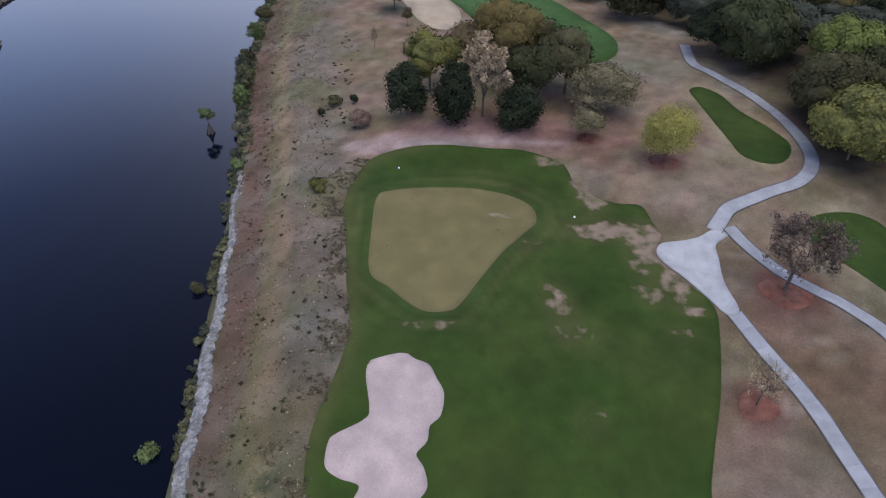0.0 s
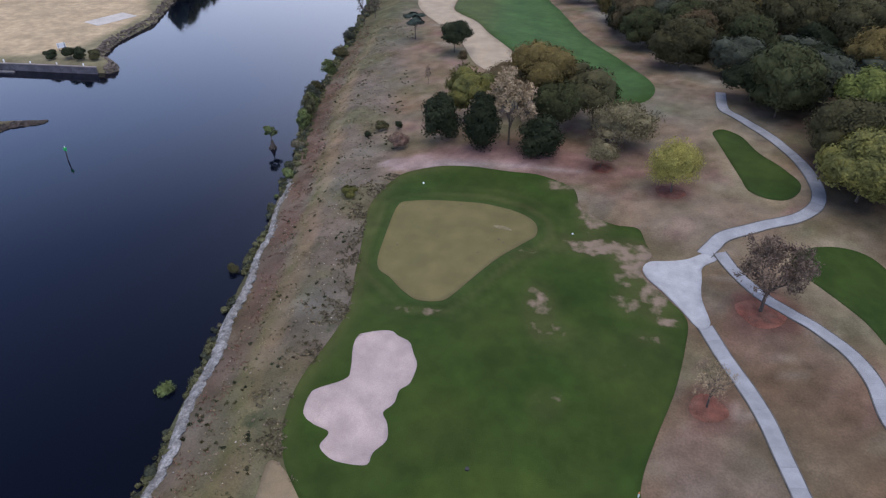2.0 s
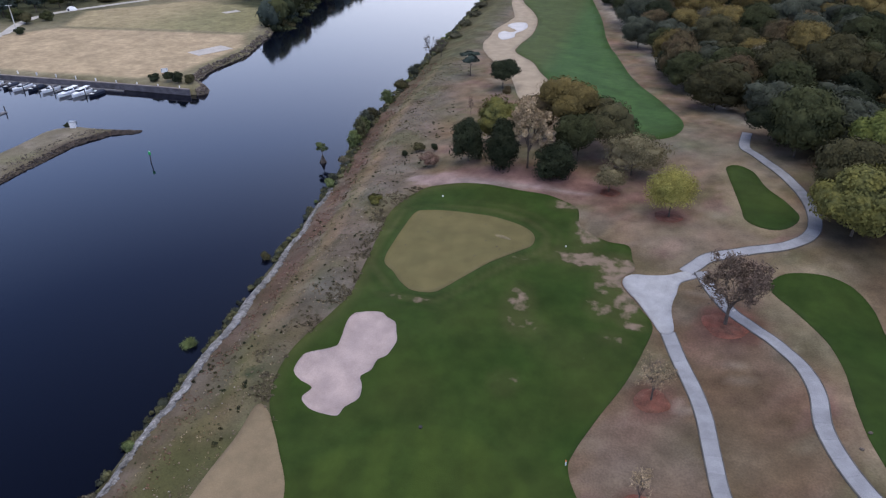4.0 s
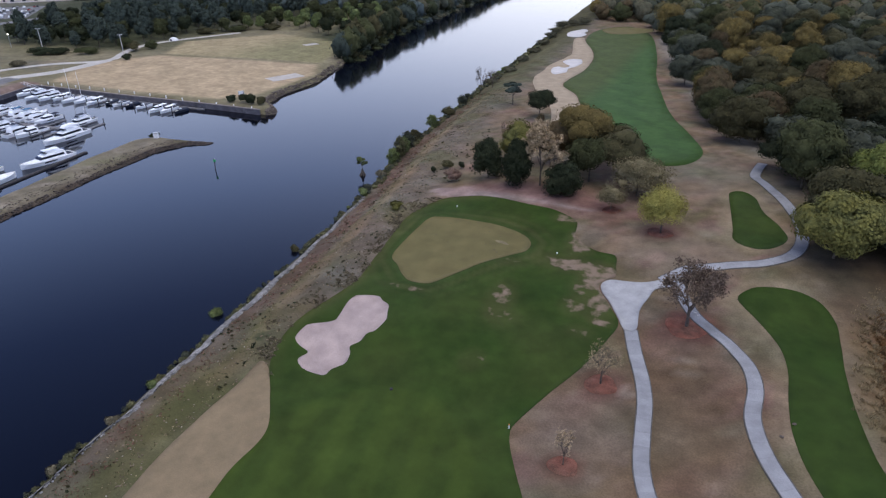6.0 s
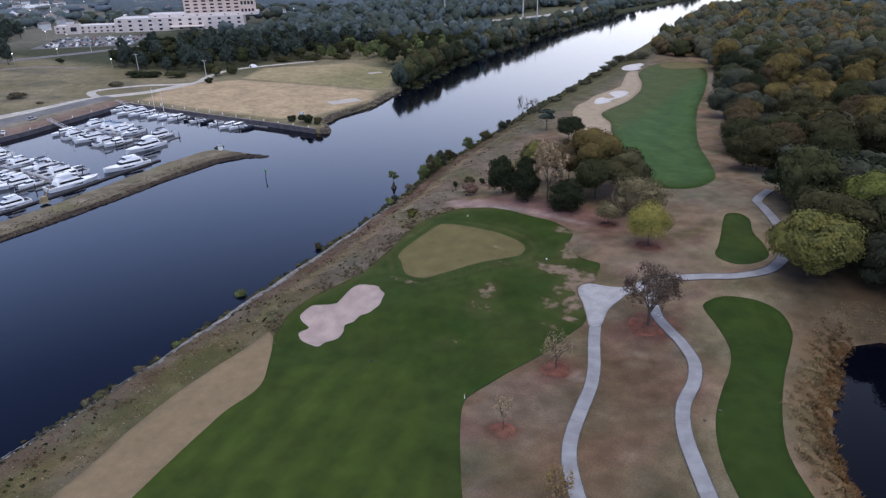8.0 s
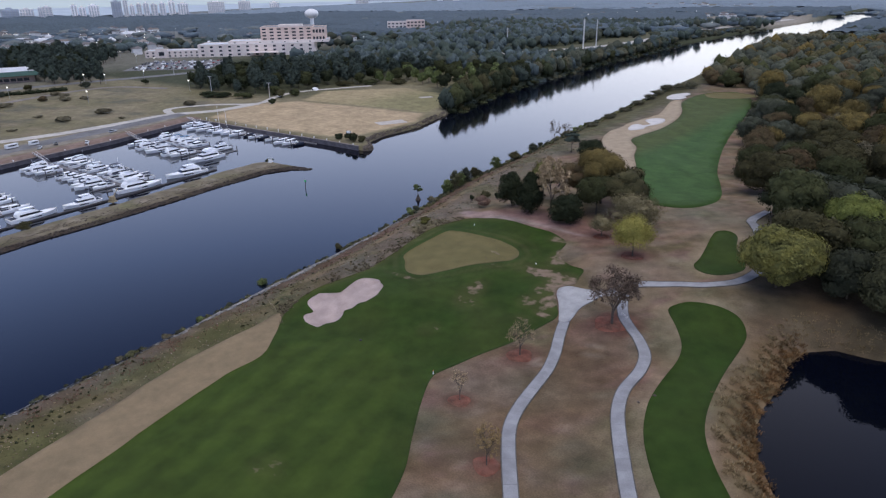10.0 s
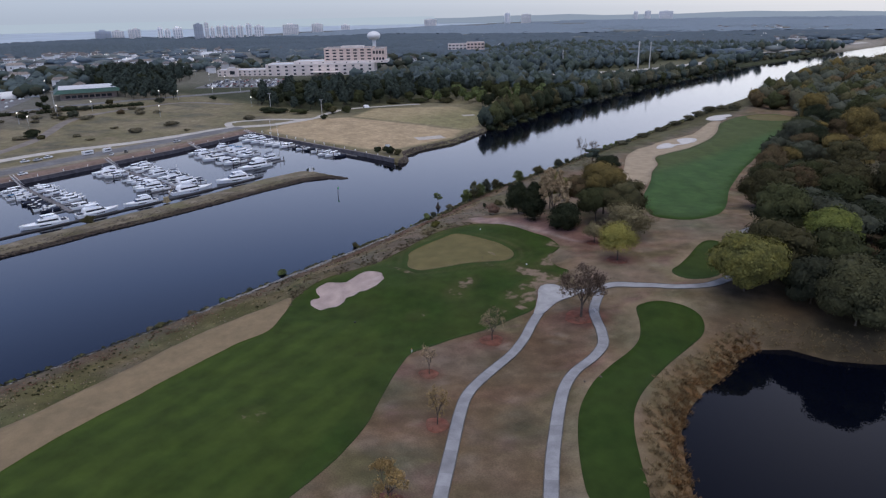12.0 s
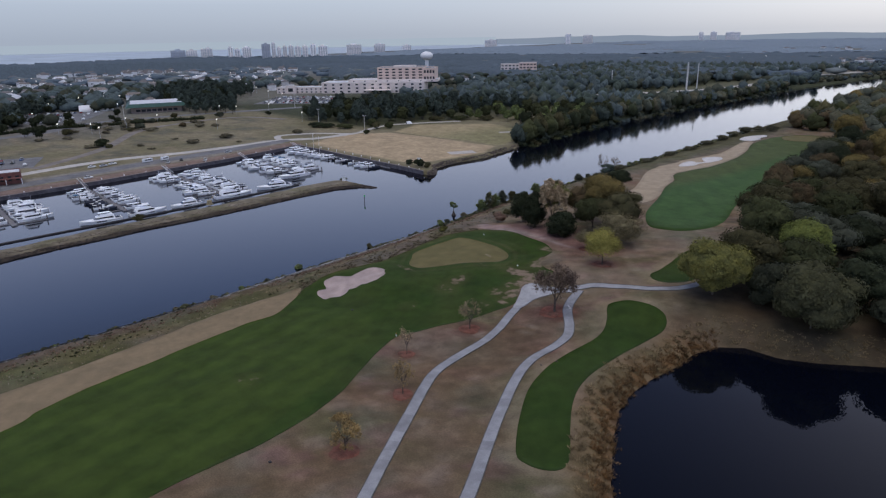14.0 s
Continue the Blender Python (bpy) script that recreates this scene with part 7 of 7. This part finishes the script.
def stones(name, label, count, place, size, mat):
    heap = Heap()
    v, f = ICO[1]
    for k in range(count):
        x, y, z = place(k)
        s = size * rs.uniform(0.5, 1.4)
        j = v * (1 + rs.uniform(-0.25, 0.25, len(v)))[:, None] * np.array([s, s * rs.uniform(0.7, 1.2), s * 0.6])
        heap.add(j + (x, y, z), f)
    return tagged(part(name, heap.mesh(name), mat), label, "stones", kind="stuff")


def shore_place(k):
    y = rs.uniform(20, 118) if k % 6 > 1 else rs.uniform(-70, 20) if k % 6 else rs.uniform(118, 300)
    x = float(np.interp(y, bank_y, bank_x)) + 1.1 + abs(rs.normal()) * 0.55 + 0.35 * math.sin(y * 0.35)
    return x, y, land_at(x, y) + 0.08


# broken revetment along the waterline
vs, fs = [], []
wall_y = np.arange(-75, 119, 0.8)
for k, y in enumerate(wall_y):
    b = float(np.interp(y, bank_y, bank_x)) + 0.35 * math.sin(y * 0.35)
    thin = float(np.interp(y, [-75, 10, 35, 60, 95, 118], [0.1, 0.25, 0.7, 0.85, 0.6, 0.3]))
    for o, lift in ((1.0, -0.25), (1.1, 0.22), (1.75, 0.42), (3.0 * thin + 0.4, 0.28), (3.4 * thin + 0.4, -0.3)):
        x = b + o + rs.uniform(-0.16, 0.16) * (1 if o < 2 else 2.6)
        vs.append((x, y + rs.uniform(-0.2, 0.2), land_at(x, y) + lift + rs.uniform(-0.06, 0.06)))
for k in range(len(wall_y) - 1):
    for j in range(4):
        fs.append((5 * k + j, 5 * k + j + 1, 5 * k + j + 6, 5 * k + j + 5))
tagged(part("revetment", mesh_of("revetment", vs, fs), REVET), "pale broken stone revetment along the waterline", "revetment", kind="structure")
stones("shore_riprap", "pale broken concrete and stone along the waterline", 2600, shore_place, 0.22, REVET)


def along(poly, k0, k1, inset):
    """A random place along sides k0 to k1 of an outline, inset metres inside it."""
    k = rs.integers(k0, k1)
    a, b = Vector(poly[k]), Vector(poly[k + 1])
    d = (b - a)
    n = Vector((-d.y, d.x)).normalized()
    p = a + d * rs.uniform(0, 1) + n * inset
    return p.x, p.y, land_at(p.x, p.y) + 0.1


stones("breakwater_riprap", "dark brown stone armour of the breakwater", 3800, lambda k: along(JETTY, 0, 11, rs.uniform(-0.8, 2.2)), 0.3, WETROCK)
stones("breakwater_stones", "brown broken stones on the breakwater's shoulder", 1700, lambda k: along(JETTY, 0, 12, 3.2 + abs(rs.normal()) * 2.2), 0.19, DARKROCK)
stones("point_riprap", "dark stones on the point and the canal bank opposite", 1600, lambda k: along(WEST_LAND, 9, 16, rs.uniform(-0.4, 2.6)), 0.5, DARKROCK)



def bank_place(k):
    while True:
        y = rs.uniform(-60, 200)
        x = float(np.interp(y, bank_y, bank_x)) + rs.uniform(5, 24)
        if x < -13 and wobble(x, y, 5, 23) + 0.5 * wobble(x, y, 1.8, 29) > rs.uniform(-0.4, 0.5) and poly_dist(np.array([x]), np.array([y]), TURF_EDGE)[0] < -0.6 and poly_dist(np.array([x]), np.array([y]), WASTE_EDGE)[0] < -0.4:
            return x, y, land_at(x, y) + 0.03


stones("bank_clods", "brown clods of earth over the rough bank", 1400, bank_place, 0.17, material("brown_earth_clods", (0.17, 0.130, 0.090), rough=0.95, noise_size=0.6, vary=0.3, island=0.35, spec=0.05))
stones("bank_stones", "small pale stones over the rough bank", 420, bank_place, 0.11, material("pale_bank_stones", (0.33, 0.285, 0.235), rough=0.95, noise_size=0.6, vary=0.3, island=0.3, spec=0.05))

# leafy shrubs at the water's edge and dark tufts over the bank
SHRUBS = []
for k, (mat, words) in enumerate(((F_WEED, "low pale olive shrub along the water's edge"), (F_THIN, "low pale grey olive shrub along the water's edge"), (F_FRESH, "low fresh green shrub along the water's edge"), (F_GREY, "low grey green shrub along the water's edge"))):
    SHRUBS.append(tree("shrub", words, float(np.interp(10 + 9 * k, bank_y, bank_x)) + 0.8, 10 + 9 * k, 1.5, 1.1, mat, 300 + k, 0.02, 6, 160, 0.2, category="shrub", group="shrubs along the water's edge", level=1, core=0.8))
pick = random.Random(3)
for k in range(120):
    y = pick.uniform(-60, 330) if k % 3 else pick.uniform(150, 460)
    if 55 < y < 100 and pick.random() < 0.4:
        continue
    if pick.random() < (0.55 if y < 112 else 0.4):
        continue
    x = float(np.interp(y, bank_y, bank_x)) + pick.uniform(-0.2, 1.6)
    s = pick.uniform(0.5, 1.4) * (1.1 if y > 118 else 0.7)
    copy_thing(pick.choice(SHRUBS), pose(x, y, max(WATER, land_at(x, y)) - 0.05, 0, 0, pick.uniform(0, 360)) @ Matrix.Diagonal((s, s, s * pick.uniform(0.7, 1.3), 1)))
for nm, mat, words, count in (("dark_tufts", F_DARK, "small dark green tufts over the canal bank", 110), ("olive_tufts", F_OLIVE, "small olive tufts over the canal bank", 160)):
    heap = Heap()
    for k in range(count):
        if k % 5 == 0:
            cy = pick.uniform(-50, 230)
            c = pick.choice((0.3, 0.5, 0.78, 0.88, 0.94))
        y = cy + pick.gauss(0, 4)
        b = float(np.interp(y, bank_y, bank_x))
        t = float(np.interp(y, [-60, 0, 40, 60, 100, 117, 160, 230], [-16, -23, -23, -21, -22, -22, -24, -28]))
        x = b + (t - b) * c + pick.gauss(0, 1.1)
        s = pick.uniform(0.12, 0.4)
        z = land_at(x, y)
        leaf_cards(heap, np.array([(x, y, z + 0.15 * s)]), np.array([(s * 1.3, s * pick.uniform(0.6, 1.6), s * 0.4)]), 40, 0.13, rs, spread=(0.1, 1.2))
    tagged(part(nm, heap.mesh(nm), mat), words, "tufts", kind="stuff")
for k, (x, y, hgt, r, mat) in enumerate(((-50, 146, 5.5, 2.0, F_FRESH), (-50, 151, 7.5, 2.2, F_GREEN), (-51, 156, 5.5, 2.4, F_FRESH), (-52.5, 162, 6, 2.0, F_GREY), (-54, 170, 4.5, 2.2, F_OLIVE), (-55, 188, 5, 2.4, F_FRESH), (-56, 205, 4, 2.2, F_OLIVE), (-58, 225, 4, 2.0, F_GREY), (-58, 262, 4.5, 2.2, F_GREY), (-59, 290, 4, 2.4, F_THIN), (-61, 318, 5, 2.4, F_GREY), (-62, 345, 4, 2.6, F_GREY), (-65, 372, 5, 2.8, F_GREY), (-67, 398, 6, 3.0, F_DARK), (-70, 420, 7, 3.4, F_OLIVE), (-71, 440, 8, 3.8, F_DARK), (-66, 450, 8, 3.6, F_DARK), (-60, 458, 9, 4, F_DARK))):
    tree("waterside_tree", "slender fresh green tree at the canal's edge" if y < 200 else "low rounded grey green tree at the canal's edge", x, y, hgt * (0.6 if y > 250 else 1), r * (1.3 if y > 250 else 1), F_FAROLIVE if y > 250 else F_WEED if mat is F_GREEN else mat, 340 + k, 0.08 if y < 200 else 0.02, 13, 620, 0.26, "oval" if y < 200 else "dome", group="waterside trees", core=0.4 if y < 200 else 0.6)
for nm, mat, words, count in (("waterside_weeds", F_WEED, "olive weeds between the stones and the water", 680), ("waterside_scrub", F_GREY, "grey green low scrub between the stones and the water", 420)):
    heap = Heap()
    for k in range(count):
        y = pick.uniform(-75, 450)
        if math.sin(y * 0.23) + math.sin(y * 0.61 + 1) < -0.5 and y < 110:
            continue
        x = float(np.interp(y, bank_y, bank_x)) + pick.uniform(-0.3, 1.1) + 0.35 * math.sin(y * 0.35) + (pick.uniform(0, 2.5) if y > 118 else 0)
        s = pick.uniform(0.3, 0.85) * (1.7 if y > 240 else 1.0 if y > 118 else 0.8)
        z = max(WATER, land_at(x, y))
        lump(heap, (x, y, z + 0.3 * s), (s, s, s * 0.8), rs, 1, 0.35)
        leaf_cards(heap, np.array([(x, y, z + 0.4 * s)]), np.array([(s, s, s * 0.9)]), 40, 0.17, rs)
    tagged(part(nm, heap.mesh(nm), mat), words, "weeds", kind="stuff")
# rough grass over the bank
for nm, mat, words, lo, hi in (("tan_grass", material("tan_dry_grass", (0.26, 0.20, 0.12), rough=0.95, island=0.4, noise_size=3, vary=0.3, spec=0.1), "tan dry grass over the canal bank", 4, 22), ("russet_grass", material("russet_dry_grass", (0.19, 0.105, 0.075), rough=0.95, island=0.4, noise_size=3, vary=0.3, spec=0.1), "russet dry grass along the top of the stones", 2.6, 8.5),
                               ("olive_grass", material("olive_rough_grass", (0.085, 0.088, 0.042), rough=0.95, island=0.4, noise_size=3, vary=0.3, spec=0.1), "olive rough grass over the canal bank", 3, 22)):
    heap = Heap()
    spots_y = rs.uniform(-75, 240, 6500)
    spots_d = rs.uniform(lo, hi, 6500)
    bx = np.interp(spots_y, bank_y, bank_x) + spots_d
    keep = (wobble(bx, spots_y, 3.5, 2 + lo) + 0.5 * wobble(bx, spots_y, 1.3, hi) > 0.05) & (poly_dist(bx, spots_y, TURF_EDGE) < -0.8) & (poly_dist(bx, spots_y, WASTE_EDGE) < -0.4) & (bx < -13)
    pts = np.array([(x, y, land_at(x, y) + 0.04) for x, y in zip(bx[keep], spots_y[keep])])
    leaf_cards(heap, pts, np.full((len(pts), 3), 0.2) * (1, 1, 0.4), len(pts) * 2, 0.17, rs, 0.7)
    tagged(part(nm, heap.mesh(nm), mat), words, "grass", kind="stuff")
# dry brown weeds and stones along the turf's ragged edge
heap = Heap()
rim_pts = spline([p for p in TURF_EDGE if p[0] < -13 and p[1] > 33], 0.7, False)
for k in range(900):
    p = rim_pts[rs.integers(0, len(rim_pts))]
    n = -0.2 + abs(rs.normal()) * 2.2
    x, y = p.x - n, p.y + rs.normal() * 0.6
    if wobble(x, y, 4.5, 12) < -0.1 or y > 113 or poly_dist(np.array([x]), np.array([y]), WASTE_EDGE)[0] > -0.5:
        continue
    s0 = rs.uniform(0.15, 0.5)
    leaf_cards(heap, np.array([(x, y, land_at(x, y) + 0.12 * s0)]), np.array([(s0 * 1.3, s0, s0 * 0.5)]), 26, 0.13, rs, spread=(0.1, 1.2))
tagged(part("brown_weeds", heap.mesh("brown_weeds"), material("brown_dry_weeds", (0.145, 0.120, 0.078), rough=0.95, island=0.4, noise_size=2.5, vary=0.3, spec=0.05)), "brown dry weeds along the turf's ragged edge", "weeds", kind="stuff")
# driftwood log
bm = bmesh.new()
tube(bm, (0, 0, 0.1), (4.5, 1.0, 0.3), 0.16, 0.1, 7)
tube(bm, (3, 0.7, 0.25), (4.2, 1.9, 0.5), 0.09, 0.05, 5)
log = part("driftwood_log", bm, BARK)
log.location = (-47, 190, land_at(-47, 190))
tagged(log, "dark fallen log on the canal bank", "log")

# reeds round the pond: rust by the water, straw behind
edge = spline(POND_EDGE, 1.0)
rim = [p for p in edge if p.x < 135]
REED_MATS = [material(nm, c1, rough=0.95, noise_size=2.5, vary=0.35, island=0.4, second=c2, spec=0.1) for nm, c1, c2 in (("rusty_reeds", (0.23, 0.125, 0.052), (0.17, 0.11, 0.056)), ("straw_reeds", (0.30, 0.225, 0.125), (0.19, 0.145, 0.078)))]
for nm, mat, words, count, lo, hi, tall in (("rust_reeds", REED_MATS[0], "rust brown low reeds at the pond's edge", 3600, -0.6, 3.4, 0.7), ("straw_reeds", REED_MATS[1], "straw coloured tussocks on the pond bank", 3800, 0.8, 7.2, 0.55)):
    heap = Heap()
    for k in range(count):
        p = rim[rs.integers(0, len(rim))]
        north = p.y > 93 or p.x > 100
        if north and (nm == "rust_reeds" or rs.uniform() < 0.2):
            continue
        o = (Vector((p.x, p.y)) - Vector((112, 62))).normalized()
        n = lo + (hi - lo) * rs.beta(1.2, 1.5)
        q = Vector((p.x, p.y)) + o * n + Vector(rs.normal(size=2) * 0.6)
        if wobble(q.x, q.y, 1.6, 4) < -0.15:
            continue
        z = land_at(q.x, q.y)
        s = tall * rs.uniform(0.5, 1.15) * (0.8 if north else 1)
        for leafs in range(12):
            a, b2 = rs.uniform(0, 6.28), rs.uniform(0, 6.28)
            w, lean = s * rs.uniform(0.05, 0.13), s * rs.uniform(0.2, 1.0)
            dx, dy = math.cos(a) * w, math.sin(a) * w
            bx, by = q.x + math.cos(b2) * 0.4 * s, q.y + math.sin(b2) * 0.4 * s
            tx, ty = bx + math.cos(b2) * lean, by + math.sin(b2) * lean
            h0 = s * rs.uniform(0.5, 1.0)
            heap.add([(bx - dx, by - dy, z), (bx + dx, by + dy, z), (tx + dx * 0.6, ty + dy * 0.6, z + h0), (tx - dx * 0.6, ty - dy * 0.6, z + h0 * 0.9)], [(0, 1, 2, 3)])
    tagged(part(nm, heap.mesh(nm), mat), words, "reeds", kind="stuff")

# small things of the course
# small dark lumps of unidentified debris, scattered at random on the green
heap = Heap()
for k in range(16):
    x, y = rs.uniform(-16, 12), rs.uniform(84, 104)
    if poly_dist(np.array([x]), np.array([y]), GREEN_EDGE)[0] > 0.6:
        lump(heap, (x, y, land_at(x, y) + 0.14), (0.16, 0.13, 0.05), rs, 1, 0.3)
tagged(part("dead_leaves", heap.mesh("dead_leaves"), BARK), "small dark debris scattered on the putting green", "leaves", kind="stuff")
mk = thing("distance_post", "short white and orange post at the fairway's edge", "post", pose(25.4, 41, land_at(25.4, 41)))
bm = bmesh.new()
tube(bm, (0, 0, -0.2), (0, 0, 0.75), 0.09, 0.09, 8)
part("shaft", bm, WHITE, mk)
bm = bmesh.new()
tube(bm, (0, 0, 0.75), (0, 0, 0.95), 0.1, 0.08, 8)
part("top", bm, material("orange_band", (0.7, 0.25, 0.08), rough=0.5), mk, "orange top band")
for x, y, words in ((18.5, 93.8, "small white marker in the grass by the green"), (-12, 109.6, "small white marker behind the green")):
    bm = bmesh.new()
    bmesh.ops.create_uvsphere(bm, u_segments=10, v_segments=6, radius=0.2)
    ob = part("tee_marker", bm, WHITE)
    ob.location = (x, y, land_at(x, y) + 0.16)
    tagged(ob, words, "marker", "white markers on the course")
for x, y in ((51.7, -7.7), (4.3, 42.1)):
    bm = bmesh.new()
    tube(bm, (0, 0, -0.1), (0, 0, 0.18), 0.3, 0.28, 12)
    ob = part("drain_cover", bm, PILE)
    ob.location = (x, y, land_at(x, y) + 0.05)
    tagged(ob, "dark round drain cover in the grass", "drain cover", "drain covers")
for k, (x, y) in enumerate(((48.6, 80.8), (49.3, 80.2), (47.9, 81.2), (63.3, 52.2), (65, 55.4))):
    heap = Heap()
    lump(heap, (0, 0, 0.1), (0.35, 0.28, 0.22), rs, 1, 0.2)
    ob = part("stone", heap.mesh("stone"), RIPRAP if k < 3 else DARKROCK)
    ob.location = (x, y, land_at(x, y) + 0.08)
    tagged(ob, "pale stone beside the cart path" if k < 3 else "dark stone beside the mown strip", "stone", "loose stones")
